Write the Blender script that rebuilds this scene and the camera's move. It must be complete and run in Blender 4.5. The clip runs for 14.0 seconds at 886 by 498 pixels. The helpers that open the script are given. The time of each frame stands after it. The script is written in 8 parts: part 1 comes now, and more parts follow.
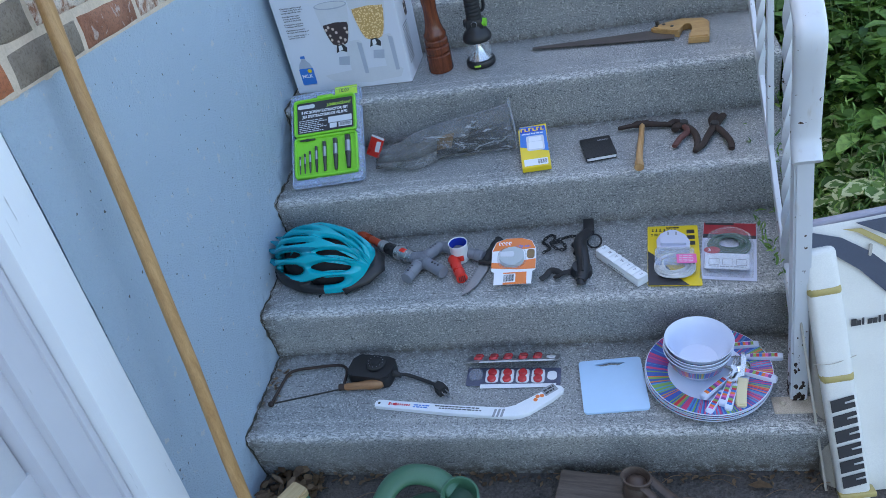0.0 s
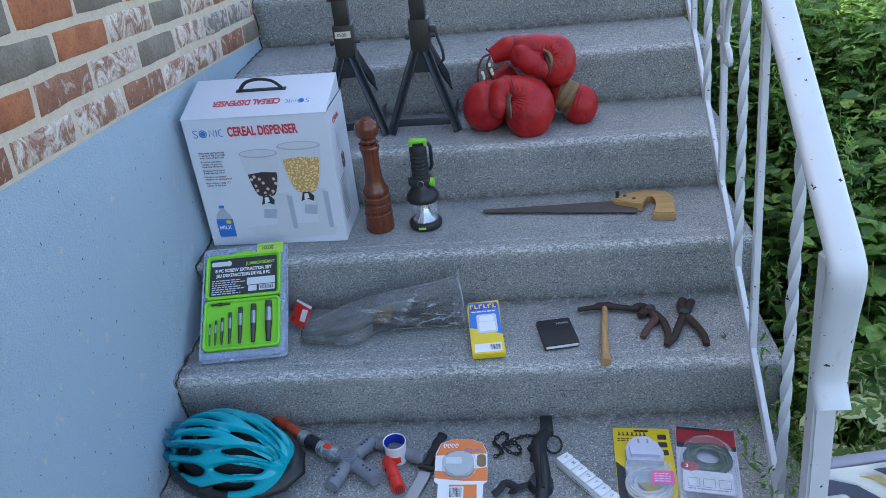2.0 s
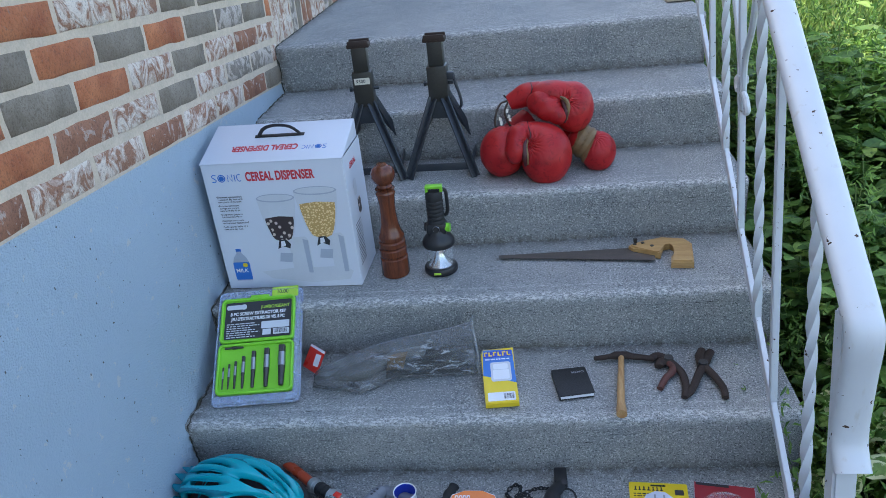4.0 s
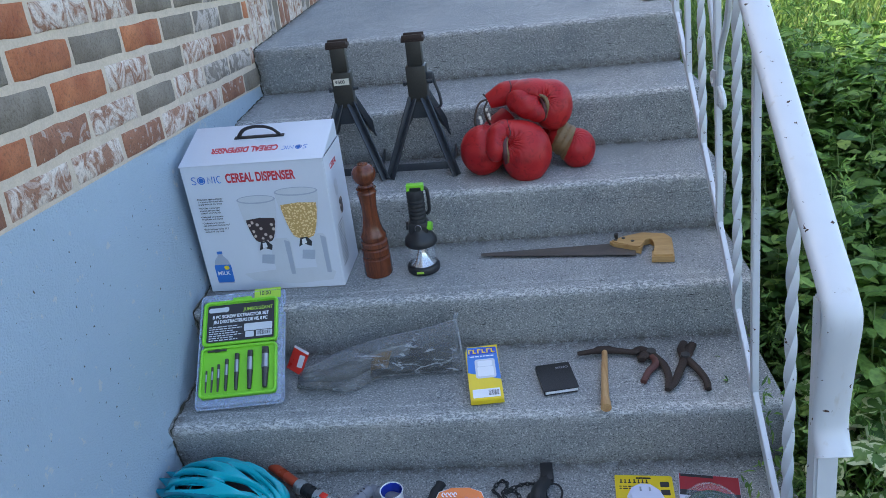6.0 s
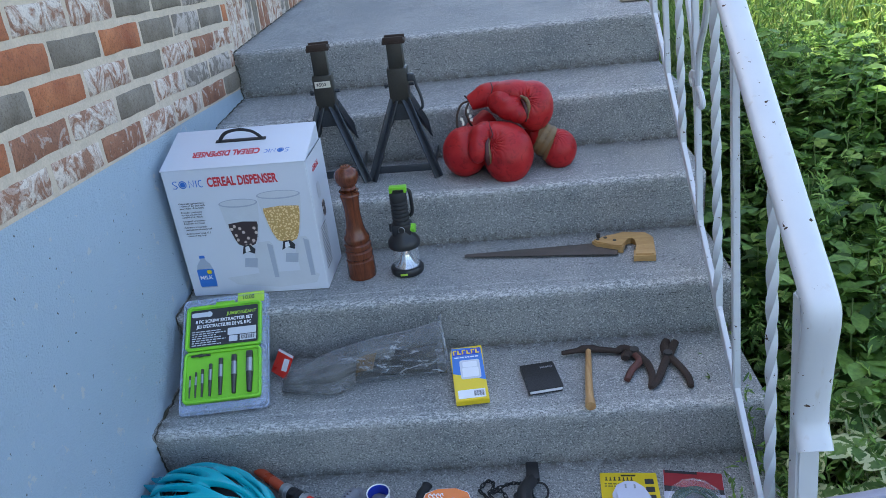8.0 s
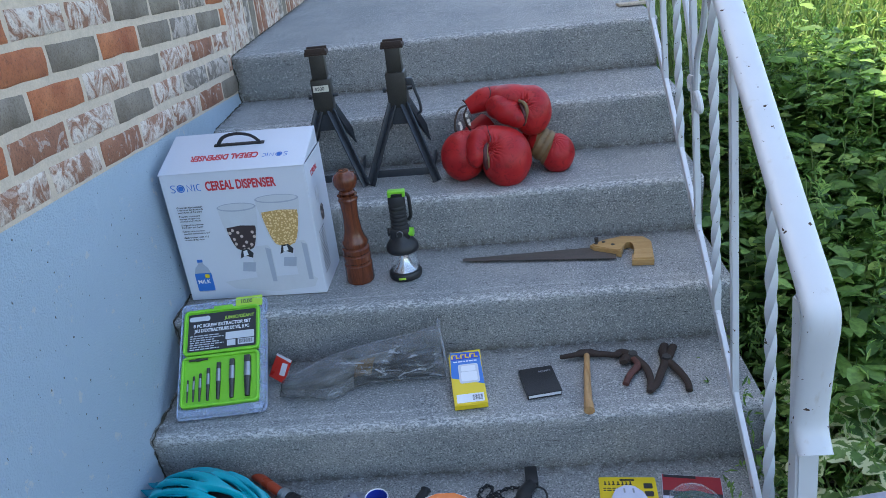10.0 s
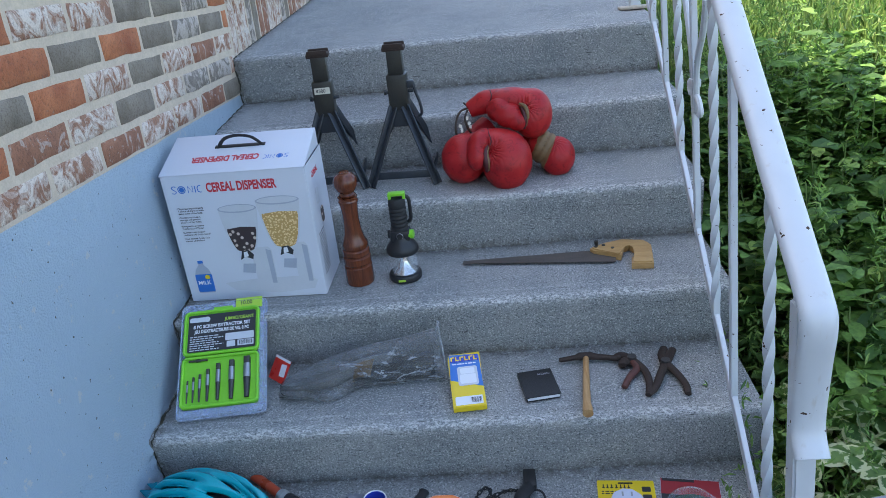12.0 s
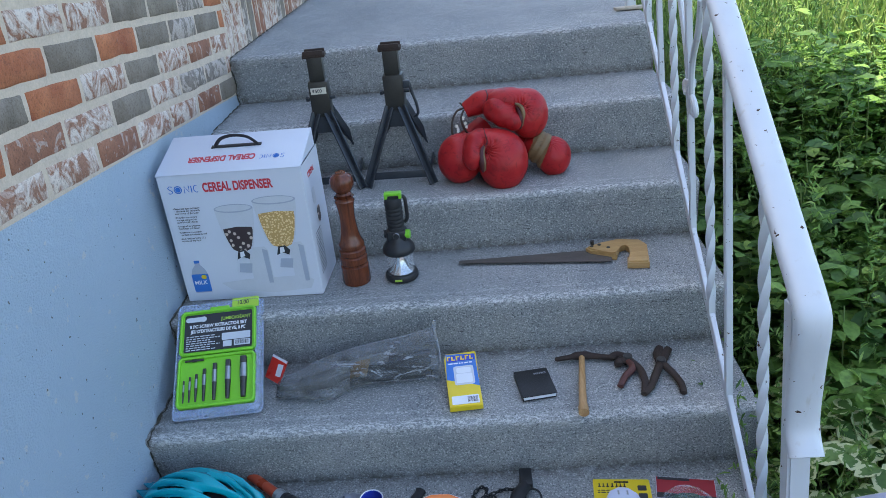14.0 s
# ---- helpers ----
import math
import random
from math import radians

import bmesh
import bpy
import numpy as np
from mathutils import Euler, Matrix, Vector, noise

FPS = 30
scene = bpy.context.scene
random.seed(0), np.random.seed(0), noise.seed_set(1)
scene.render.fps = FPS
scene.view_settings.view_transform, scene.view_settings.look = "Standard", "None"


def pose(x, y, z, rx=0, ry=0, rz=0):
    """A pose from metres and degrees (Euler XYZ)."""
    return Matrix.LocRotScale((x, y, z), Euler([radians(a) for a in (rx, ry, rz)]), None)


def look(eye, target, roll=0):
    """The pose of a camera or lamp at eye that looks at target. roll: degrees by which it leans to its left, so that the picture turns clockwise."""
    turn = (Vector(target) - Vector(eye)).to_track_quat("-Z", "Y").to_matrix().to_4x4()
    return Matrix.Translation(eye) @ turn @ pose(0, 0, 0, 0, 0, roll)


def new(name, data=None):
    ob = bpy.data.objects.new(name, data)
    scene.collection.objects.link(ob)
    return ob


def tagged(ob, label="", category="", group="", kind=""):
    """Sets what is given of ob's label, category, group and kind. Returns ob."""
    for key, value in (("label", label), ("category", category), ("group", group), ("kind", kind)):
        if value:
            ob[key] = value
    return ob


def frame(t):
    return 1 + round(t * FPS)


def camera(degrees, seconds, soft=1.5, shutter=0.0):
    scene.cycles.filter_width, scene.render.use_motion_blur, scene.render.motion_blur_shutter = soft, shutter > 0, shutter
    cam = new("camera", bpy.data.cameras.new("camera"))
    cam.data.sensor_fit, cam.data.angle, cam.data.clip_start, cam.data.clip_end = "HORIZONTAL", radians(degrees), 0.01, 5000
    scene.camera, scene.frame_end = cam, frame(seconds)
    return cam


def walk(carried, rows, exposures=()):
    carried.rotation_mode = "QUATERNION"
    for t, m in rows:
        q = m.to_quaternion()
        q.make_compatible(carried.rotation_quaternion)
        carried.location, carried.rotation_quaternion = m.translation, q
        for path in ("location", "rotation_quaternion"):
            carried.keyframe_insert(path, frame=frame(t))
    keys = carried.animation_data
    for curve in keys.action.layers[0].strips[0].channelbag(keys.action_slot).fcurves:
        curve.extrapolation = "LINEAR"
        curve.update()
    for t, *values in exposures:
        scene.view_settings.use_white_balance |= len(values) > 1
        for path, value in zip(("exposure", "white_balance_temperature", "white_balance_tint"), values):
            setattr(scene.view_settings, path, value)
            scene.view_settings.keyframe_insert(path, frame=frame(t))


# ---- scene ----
cam = camera(60.7, 14.0, soft=0.45)
PATH = [
    (0, (0.963, -1.166, 1.609), (0.532, 0.398, 0.439), -13.4),
    (0.5, (0.976, -1.071, 1.591), (0.584, 0.501, 0.419), -14.0),
    (0.8, (0.924, -0.979, 1.594), (0.657, 0.627, 0.433), -11.1),
    (1, (0.897, -0.92, 1.601), (0.692, 0.727, 0.486), -9.9),
    (1.5, (0.84, -0.841, 1.61), (0.7, 0.851, 0.553), -6.9),
    (2, (0.849, -0.814, 1.636), (0.667, 0.919, 0.654), -5.9),
    (2.5, (0.86, -0.8, 1.639), (0.638, 0.941, 0.68), -5.9),
    (3, (0.868, -0.792, 1.65), (0.618, 0.972, 0.741), -6.1),
    (5.5, (0.88, -0.802, 1.638), (0.664, 0.98, 0.756), -6.5),
    (6, (0.876, -0.804, 1.635), (0.679, 0.98, 0.753), -6.5),
    (6.5, (0.872, -0.807, 1.635), (0.691, 0.977, 0.751), -6.6),
    (7, (0.871, -0.808, 1.636), (0.706, 0.979, 0.752), -6.4),
    (7.5, (0.875, -0.807, 1.636), (0.718, 0.981, 0.752), -6.5),
    (8, (0.872, -0.808, 1.638), (0.723, 0.98, 0.754), -6.5),
    (10.5, (0.867, -0.808, 1.637), (0.729, 0.987, 0.764), -6.3),
    (11, (0.869, -0.807, 1.638), (0.73, 0.987, 0.766), -6.2),
    (11.5, (0.872, -0.808, 1.636), (0.73, 0.988, 0.768), -6.2),
    (12, (0.873, -0.811, 1.637), (0.729, 0.985, 0.77), -6.1),
    (12.5, (0.872, -0.81, 1.637), (0.726, 0.987, 0.77), -6.1),
    (13, (0.873, -0.809, 1.637), (0.73, 0.988, 0.771), -6.1),
    (13.5, (0.872, -0.813, 1.636), (0.732, 0.984, 0.769), -6.0),
    (14, (0.873, -0.815, 1.638), (0.739, 0.982, 0.77), -6.0),
]
# The steps fall towards the drive by five degrees: everything that stands on them is placed in the frame of the treads.
S = pose(0, 0, 0, 5, 0, 0)
RISE = 0.1656
NOSE = (0.0, 0.288, 0.602, 0.881, 1.185, 1.480, 1.811)
walk(cam, [(t, S @ look(eye, target, roll)) for t, eye, target, roll in PATH], exposures=[(0, 2.09, 6720, 8), (0.5, 1.96, 6720, 8), (1.0, 1.97, 6720, 8), (2.0, 2.03, 6720, 8), (6, 2.0, 6720, 8), (14, 2.0, 6720, 8)])

# ---- light ----
world = bpy.data.worlds.new("sky")
scene.world = world
world.use_nodes = True
wn = world.node_tree.nodes
sky = wn.new("ShaderNodeTexSky")
sky.sky_type = "NISHITA"
sky.sun_disc = False
sky.sun_elevation, sky.sun_rotation = radians(58), radians(278)
sky.air_density, sky.dust_density, sky.ozone_density = 1.0, 1.5, 1.2
world.node_tree.links.new(sky.outputs[0], wn["Background"].inputs[0])
wn["Background"].inputs[1].default_value = 0.15
sun_data = bpy.data.lights.new("sun", "SUN")
sun_data.energy, sun_data.angle, sun_data.color = 3.2, radians(0.6), (1.0, 0.93, 0.82)
sun = new("sun", sun_data)
sun.matrix_world = look((-6.2, 0.9, 10.0), (0, 0, 0))


# ---- materials ----
def nodes(name):
    m = bpy.data.materials.new(name)
    m.use_nodes = True
    t = m.node_tree
    return m, t.nodes, t.links, t.nodes["Principled BSDF"]


def coord(n, l, scale=(1, 1, 1), kind="Object"):
    tc = n.new("ShaderNodeTexCoord")
    mp = n.new("ShaderNodeMapping")
    mp.inputs["Scale"].default_value = scale
    l.new(tc.outputs[kind], mp.inputs["Vector"])
    return mp.outputs[0]


def noise_tex(n, l, vec, scale, detail=4, rough=0.55, dist=0.0):
    t = n.new("ShaderNodeTexNoise")
    t.inputs["Scale"].default_value, t.inputs["Detail"].default_value = scale, detail
    t.inputs["Roughness"].default_value, t.inputs["Distortion"].default_value = rough, dist
    l.new(vec, t.inputs["Vector"])
    return t.outputs["Fac"]


def ramp(n, l, fac, *stops, mode="LINEAR"):
    r = n.new("ShaderNodeValToRGB")
    r.color_ramp.interpolation = mode
    while len(r.color_ramp.elements) < len(stops):
        r.color_ramp.elements.new(0.5)
    for e, (p, c) in zip(r.color_ramp.elements, stops):
        e.position = p
        e.color = (c, c, c, 1) if isinstance(c, (int, float)) else (*c, 1)
    l.new(fac, r.inputs[0])
    return r.outputs[0]


def mix(n, l, fac, a, b, how="MIX"):
    x = n.new("ShaderNodeMix")
    x.data_type, x.blend_type = "RGBA", how
    for sock, v in ((x.inputs[0], fac), (x.inputs[6], a), (x.inputs[7], b)):
        if isinstance(v, bpy.types.NodeSocket):
            l.new(v, sock)
        elif isinstance(v, (int, float)):
            sock.default_value = v
        else:
            sock.default_value = (*v, 1)
    return x.outputs[2]


def bump(n, l, p, height, strength=0.3, dist=0.002):
    b = n.new("ShaderNodeBump")
    b.inputs["Strength"].default_value, b.inputs["Distance"].default_value = strength, dist
    l.new(height, b.inputs["Height"])
    l.new(b.outputs[0], p.inputs["Normal"])


def plain(name, color, rough=0.5, metal=0.0, vary=0.12, scale=25, relief=0.1, grain=400, stretch=(1, 1, 1), **more):
    """A surface with two scales of variation."""
    m, n, l, p = nodes(name)
    v = coord(n, l, stretch)
    big = noise_tex(n, l, v, scale)
    dark = tuple(c * (1 - vary) for c in color)
    light = tuple(min(1, c * (1 + vary)) for c in color)
    col = mix(n, l, big, dark, light)
    fine = noise_tex(n, l, v, grain, 2)
    col = mix(n, l, ramp(n, l, fine, (0.35, 1 - vary * 0.6), (0.65, 1.0)), (0, 0, 0), col)
    l.new(col, p.inputs["Base Color"])
    l.new(ramp(n, l, big, (0.2, max(0, rough - 0.08)), (0.8, min(1, rough + 0.08))), p.inputs["Roughness"])
    p.inputs["Metallic"].default_value = metal
    for k, val in more.items():
        p.inputs[k.replace("_", " ")].default_value = val
    bump(n, l, p, fine, relief, 0.001)
    return m


def concrete():
    m, n, l, p = nodes("painted_concrete")
    v = coord(n, l)
    grit = noise_tex(n, l, v, 262, 2, 0.7)
    grit2 = noise_tex(n, l, v, 222, 2, 0.65)
    stain = noise_tex(n, l, v, 4, 7, 0.7)
    drag = noise_tex(n, l, coord(n, l, (3, 40, 40)), 4, 6, 0.75)
    base = mix(n, l, ramp(n, l, stain, (0.3, 0.0), (0.7, 1.0)), (0.205, 0.222, 0.228), (0.355, 0.350, 0.338))
    base = mix(n, l, ramp(n, l, drag, (0.56, 0.0), (0.70, 0.3)), base, (0.43, 0.42, 0.40))
    base = mix(n, l, ramp(n, l, grit, (0.36, 0.8), (0.47, 0.0)), base, (0.055, 0.058, 0.060))
    base = mix(n, l, ramp(n, l, grit2, (0.55, 0.0), (0.64, 0.75)), base, (0.60, 0.59, 0.57))
    worn = n.new("ShaderNodeAttribute")
    worn.attribute_name = "worn"
    ragged = noise_tex(n, l, coord(n, l, (1, 2.0, 2.0)), 85, 6, 0.8)
    add = n.new("ShaderNodeMath")
    add.operation = "MULTIPLY"
    l.new(worn.outputs["Fac"], add.inputs[0])
    l.new(ramp(n, l, ragged, (0.51, 0.0), (0.55, 0.8)), add.inputs[1])
    base = mix(n, l, add.outputs[0], base, (0.66, 0.65, 0.62))
    crack = noise_tex(n, l, coord(n, l, (2.0, 30, 30)), 7, 6, 0.7)
    base = mix(n, l, ramp(n, l, crack, (0.345, 0.9), (0.357, 0.0)), base, (0.03, 0.028, 0.026))
    # ragged dark brown in corners and at the foot; wall joint's shadow included
    browned = n.new("ShaderNodeAttribute")
    browned.attribute_name = "browned"
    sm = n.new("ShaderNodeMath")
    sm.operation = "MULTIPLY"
    l.new(browned.outputs["Fac"], sm.inputs[0])
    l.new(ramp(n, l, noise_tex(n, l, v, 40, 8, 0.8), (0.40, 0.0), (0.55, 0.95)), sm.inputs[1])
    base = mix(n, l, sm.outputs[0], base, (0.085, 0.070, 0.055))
    l.new(base, p.inputs["Base Color"])
    p.inputs["Roughness"].default_value = 0.85
    bump(n, l, p, grit, 0.9, 0.003)
    return m


def wall_paint():
    m, n, l, p = nodes("blue_grey_masonry_paint")
    v = coord(n, l)
    big = noise_tex(n, l, v, 3, 5)
    lump = noise_tex(n, l, v, 22, 6, 0.6)
    fine = noise_tex(n, l, v, 240, 3)
    col = mix(n, l, big, (0.330, 0.420, 0.505), (0.375, 0.462, 0.548))
    chip = noise_tex(n, l, v, 26, 8, 0.62)
    col = mix(n, l, ramp(n, l, chip, (0.635, 0.0), (0.65, 0.8)), col, (0.50, 0.50, 0.49))
    dots = noise_tex(n, l, v, 75, 2)
    col = mix(n, l, ramp(n, l, dots, (0.715, 0.0), (0.735, 0.9)), col, (0.06, 0.05, 0.04))
    l.new(col, p.inputs["Base Color"])
    p.inputs["Roughness"].default_value = 0.6
    h = mix(n, l, 0.35, lump, fine)
    bump(n, l, p, h, 0.95, 0.011)
    return m


def brick_mat(kind):
    """Tumbled brick: red, grey, whitewashed, brown, or grey with streaks of wash."""
    m, n, l, p = nodes("tumbled_brick_" + kind)
    info = n.new("ShaderNodeObjectInfo")
    shift = n.new("ShaderNodeVectorMath")
    shift.operation = "MULTIPLY_ADD"
    l.new(info.outputs["Random"], shift.inputs[0])
    shift.inputs[1].default_value = (37, 91, 53)
    l.new(coord(n, l, (1, 1, 0.8)), shift.inputs[2])
    vec = shift.outputs[0]
    fine = noise_tex(n, l, vec, 210, 4, 0.7)
    swirl = noise_tex(n, l, vec, 15, 5, 0.6, 2.6)
    cloud = noise_tex(n, l, vec, 13, 5, 0.65)
    smear = noise_tex(n, l, vec, 34, 6, 0.7, 0.9)
    if kind == "red":
        col = mix(n, l, ramp(n, l, cloud, (0.3, 0.0), (0.7, 1.0)), (0.34, 0.095, 0.040), (0.56, 0.205, 0.090))
        col = mix(n, l, ramp(n, l, smear, (0.63, 0.0), (0.67, 0.6)), col, (0.30, 0.23, 0.19))
    elif kind == "grey":
        col = mix(n, l, ramp(n, l, cloud, (0.3, 0.0), (0.7, 1.0)), (0.17, 0.132, 0.098), (0.30, 0.25, 0.195))
        col = mix(n, l, ramp(n, l, smear, (0.60, 0.0), (0.70, 0.4)), col, (0.33, 0.29, 0.24))
    elif kind == "brown":
        col = mix(n, l, ramp(n, l, cloud, (0.3, 0.0), (0.7, 1.0)), (0.24, 0.098, 0.055), (0.40, 0.18, 0.108))
        col = mix(n, l, ramp(n, l, swirl, (0.56, 0.0), (0.60, 0.75)), col, (0.52, 0.42, 0.36))
    elif kind == "streaked":
        col = mix(n, l, ramp(n, l, cloud, (0.3, 0.0), (0.7, 1.0)), (0.19, 0.155, 0.125), (0.30, 0.25, 0.21))
        col = mix(n, l, ramp(n, l, swirl, (0.49, 0.0), (0.54, 0.8)), col, (0.56, 0.47, 0.41))
    else:
        col = mix(n, l, ramp(n, l, cloud, (0.3, 0.0), (0.7, 1.0)), (0.46, 0.32, 0.25), (0.70, 0.57, 0.48))
        col = mix(n, l, ramp(n, l, swirl, (0.43, 0.9), (0.45, 0.35), (0.54, 0.0)), col, (0.32, 0.14, 0.08))
        col = mix(n, l, ramp(n, l, swirl, (0.52, 0.0), (0.55, 0.75)), col, (0.74, 0.645, 0.565))
    col = mix(n, l, ramp(n, l, fine, (0.35, 0.45), (0.5, 0.0)), col, (0.07, 0.045, 0.035))
    l.new(col, p.inputs["Base Color"])
    p.inputs["Roughness"].default_value = 0.9
    bump(n, l, p, mix(n, l, 0.55, fine, swirl), 1.0, 0.006)
    return m


def chipped_white():
    m, n, l, p = nodes("chipped_white_enamel")
    v = coord(n, l)
    big = noise_tex(n, l, v, 9, 4)
    spot = noise_tex(n, l, v, 62, 4, 0.6)
    col = mix(n, l, big, (0.53, 0.555, 0.59), (0.635, 0.66, 0.685))
    fac = ramp(n, l, spot, (0.675, 0.0), (0.69, 1.0))
    rust = mix(n, l, noise_tex(n, l, v, 90, 3), (0.02, 0.015, 0.013), (0.10, 0.05, 0.025))
    grime = noise_tex(n, l, coord(n, l, (1, 1, 0.3)), 60, 4)
    col = mix(n, l, ramp(n, l, grime, (0.62, 0.0), (0.74, 0.4)), col, (0.45, 0.40, 0.33))
    l.new(mix(n, l, fac, col, rust), p.inputs["Base Color"])
    l.new(ramp(n, l, fac, (0.0, 0.34), (1.0, 0.85)), p.inputs["Roughness"])
    bump(n, l, p, big, 0.15, 0.002)
    return m


def wood(name, dark, light, scale=9, rough=0.5, along=0):
    m, n, l, p = nodes(name)
    st = [14, 14, 14]
    st[along] = 1
    v = coord(n, l, st)
    g = noise_tex(n, l, v, scale, 6, 0.6, 0.8)
    f = noise_tex(n, l, v, scale * 9, 3)
    col = mix(n, l, ramp(n, l, g, (0.3, 0.0), (0.7, 1.0)), dark, light)
    col = mix(n, l, ramp(n, l, f, (0.3, 0.3), (0.55, 0.0)), col, tuple(c * 0.45 for c in dark))
    l.new(col, p.inputs["Base Color"])
    p.inputs["Roughness"].default_value = rough
    bump(n, l, p, f, 0.15, 0.001)
    return m


def leaf_mat(name, dark, light, edge=None, tip=None):
    m, n, l, p = nodes(name)
    geo = n.new("ShaderNodeNewGeometry")
    rnd = geo.outputs["Random Per Island"]
    col = ramp(n, l, rnd, (0.0, dark), (0.7, light), (1.0, tip or light))
    v = coord(n, l)
    col = mix(n, l, ramp(n, l, noise_tex(n, l, v, 70, 3), (0.3, 0.5), (0.6, 0.0)), col, tuple(c * 0.6 for c in dark))
    if edge:
        at = n.new("ShaderNodeAttribute")
        at.attribute_name = "rim"
        ad = n.new("ShaderNodeMath")
        ad.operation = "ADD"
        l.new(at.outputs["Fac"], ad.inputs[0])
        l.new(ramp(n, l, noise_tex(n, l, v, 110, 4), (0.3, 0.0), (0.7, 0.5)), ad.inputs[1])
        col = mix(n, l, ramp(n, l, ad.outputs[0], (0.82, 0.0), (0.92, 1.0)), col, edge)
    l.new(col, p.inputs["Base Color"])
    p.inputs["Roughness"].default_value = 0.5
    tr = n.new("ShaderNodeBsdfTranslucent")
    l.new(col, tr.inputs[0])
    ms = n.new("ShaderNodeMixShader")
    ms.inputs[0].default_value = 0.48
    l.new(p.outputs[0], ms.inputs[1])
    l.new(tr.outputs[0], ms.inputs[2])
    l.new(ms.outputs[0], n["Material Output"].inputs[0])
    return m


def film(name, color, see, rough=0.15):
    """Thin clear or milky plastic."""
    m, n, l, p = nodes(name)
    v = coord(n, l)
    p.inputs["Base Color"].default_value = (*color, 1)
    p.inputs["Roughness"].default_value = rough
    tr = n.new("ShaderNodeBsdfTransparent")
    ms = n.new("ShaderNodeMixShader")
    cr = noise_tex(n, l, v, 22, 6, 0.65, 1.0)
    l.new(ramp(n, l, cr, (0.3, max(0, 1 - see - 0.12)), (0.7, min(1, 1 - see + 0.15))), ms.inputs[0])
    l.new(tr.outputs[0], ms.inputs[1])
    l.new(p.outputs[0], ms.inputs[2])
    l.new(ms.outputs[0], n["Material Output"].inputs[0])
    bump(n, l, p, cr, 0.6, 0.006)
    return m


def leather(name, color, worn):
    m, n, l, p = nodes(name)
    v = coord(n, l)
    big = noise_tex(n, l, v, 14, 5, 0.6)
    cr = n.new("ShaderNodeTexVoronoi")
    cr.inputs["Scale"].default_value = 260
    l.new(v, cr.inputs["Vector"])
    wr = noise_tex(n, l, v, 45, 5, 0.6, 1.2)
    col = mix(n, l, ramp(n, l, big, (0.35, 0.0), (0.75, 1.0)), color, worn)
    col = mix(n, l, ramp(n, l, wr, (0.33, 0.55), (0.46, 0.0)), col, tuple(c * 0.35 for c in color))
    l.new(col, p.inputs["Base Color"])
    l.new(ramp(n, l, big, (0.3, 0.34), (0.8, 0.52)), p.inputs["Roughness"])
    p.inputs["Specular IOR Level"].default_value = 0.3
    bump(n, l, p, mix(n, l, 0.6, cr.outputs["Distance"], wr), 0.18, 0.002)
    return m


def asphalt():
    m, n, l, p = nodes("asphalt")
    v = coord(n, l)
    vo = n.new("ShaderNodeTexVoronoi")
    vo.inputs["Scale"].default_value = 170
    l.new(v, vo.inputs["Vector"])
    big = noise_tex(n, l, v, 6, 5)
    col = mix(n, l, vo.outputs["Color"], (0.035, 0.033, 0.032), (0.115, 0.105, 0.10))
    col = mix(n, l, ramp(n, l, big, (0.4, 0.0), (0.7, 0.5)), col, (0.12, 0.095, 0.075))
    l.new(col, p.inputs["Base Color"])
    p.inputs["Roughness"].default_value = 0.9
    bump(n, l, p, vo.outputs["Distance"], 0.8, 0.004)
    return m


def spotted(name, ground_c, spot_c, scale, share):
    """Printed grains: pale pieces on a darker ground."""
    m, n, l, p = nodes(name)
    vo = n.new("ShaderNodeTexVoronoi")
    vo.inputs["Scale"].default_value = scale
    l.new(coord(n, l), vo.inputs["Vector"])
    sep = n.new("ShaderNodeSeparateColor")
    l.new(vo.outputs["Color"], sep.inputs[0])
    pick = ramp(n, l, sep.outputs[0], (0.0, 1.0), (share, 0.0), mode="CONSTANT")
    near = ramp(n, l, vo.outputs["Distance"], (0.35, 1.0), (0.5, 0.0))
    l.new(mix(n, l, mix(n, l, 1.0, pick, near, "MULTIPLY"), ground_c, spot_c), p.inputs["Base Color"])
    p.inputs["Roughness"].default_value = 0.45
    return m


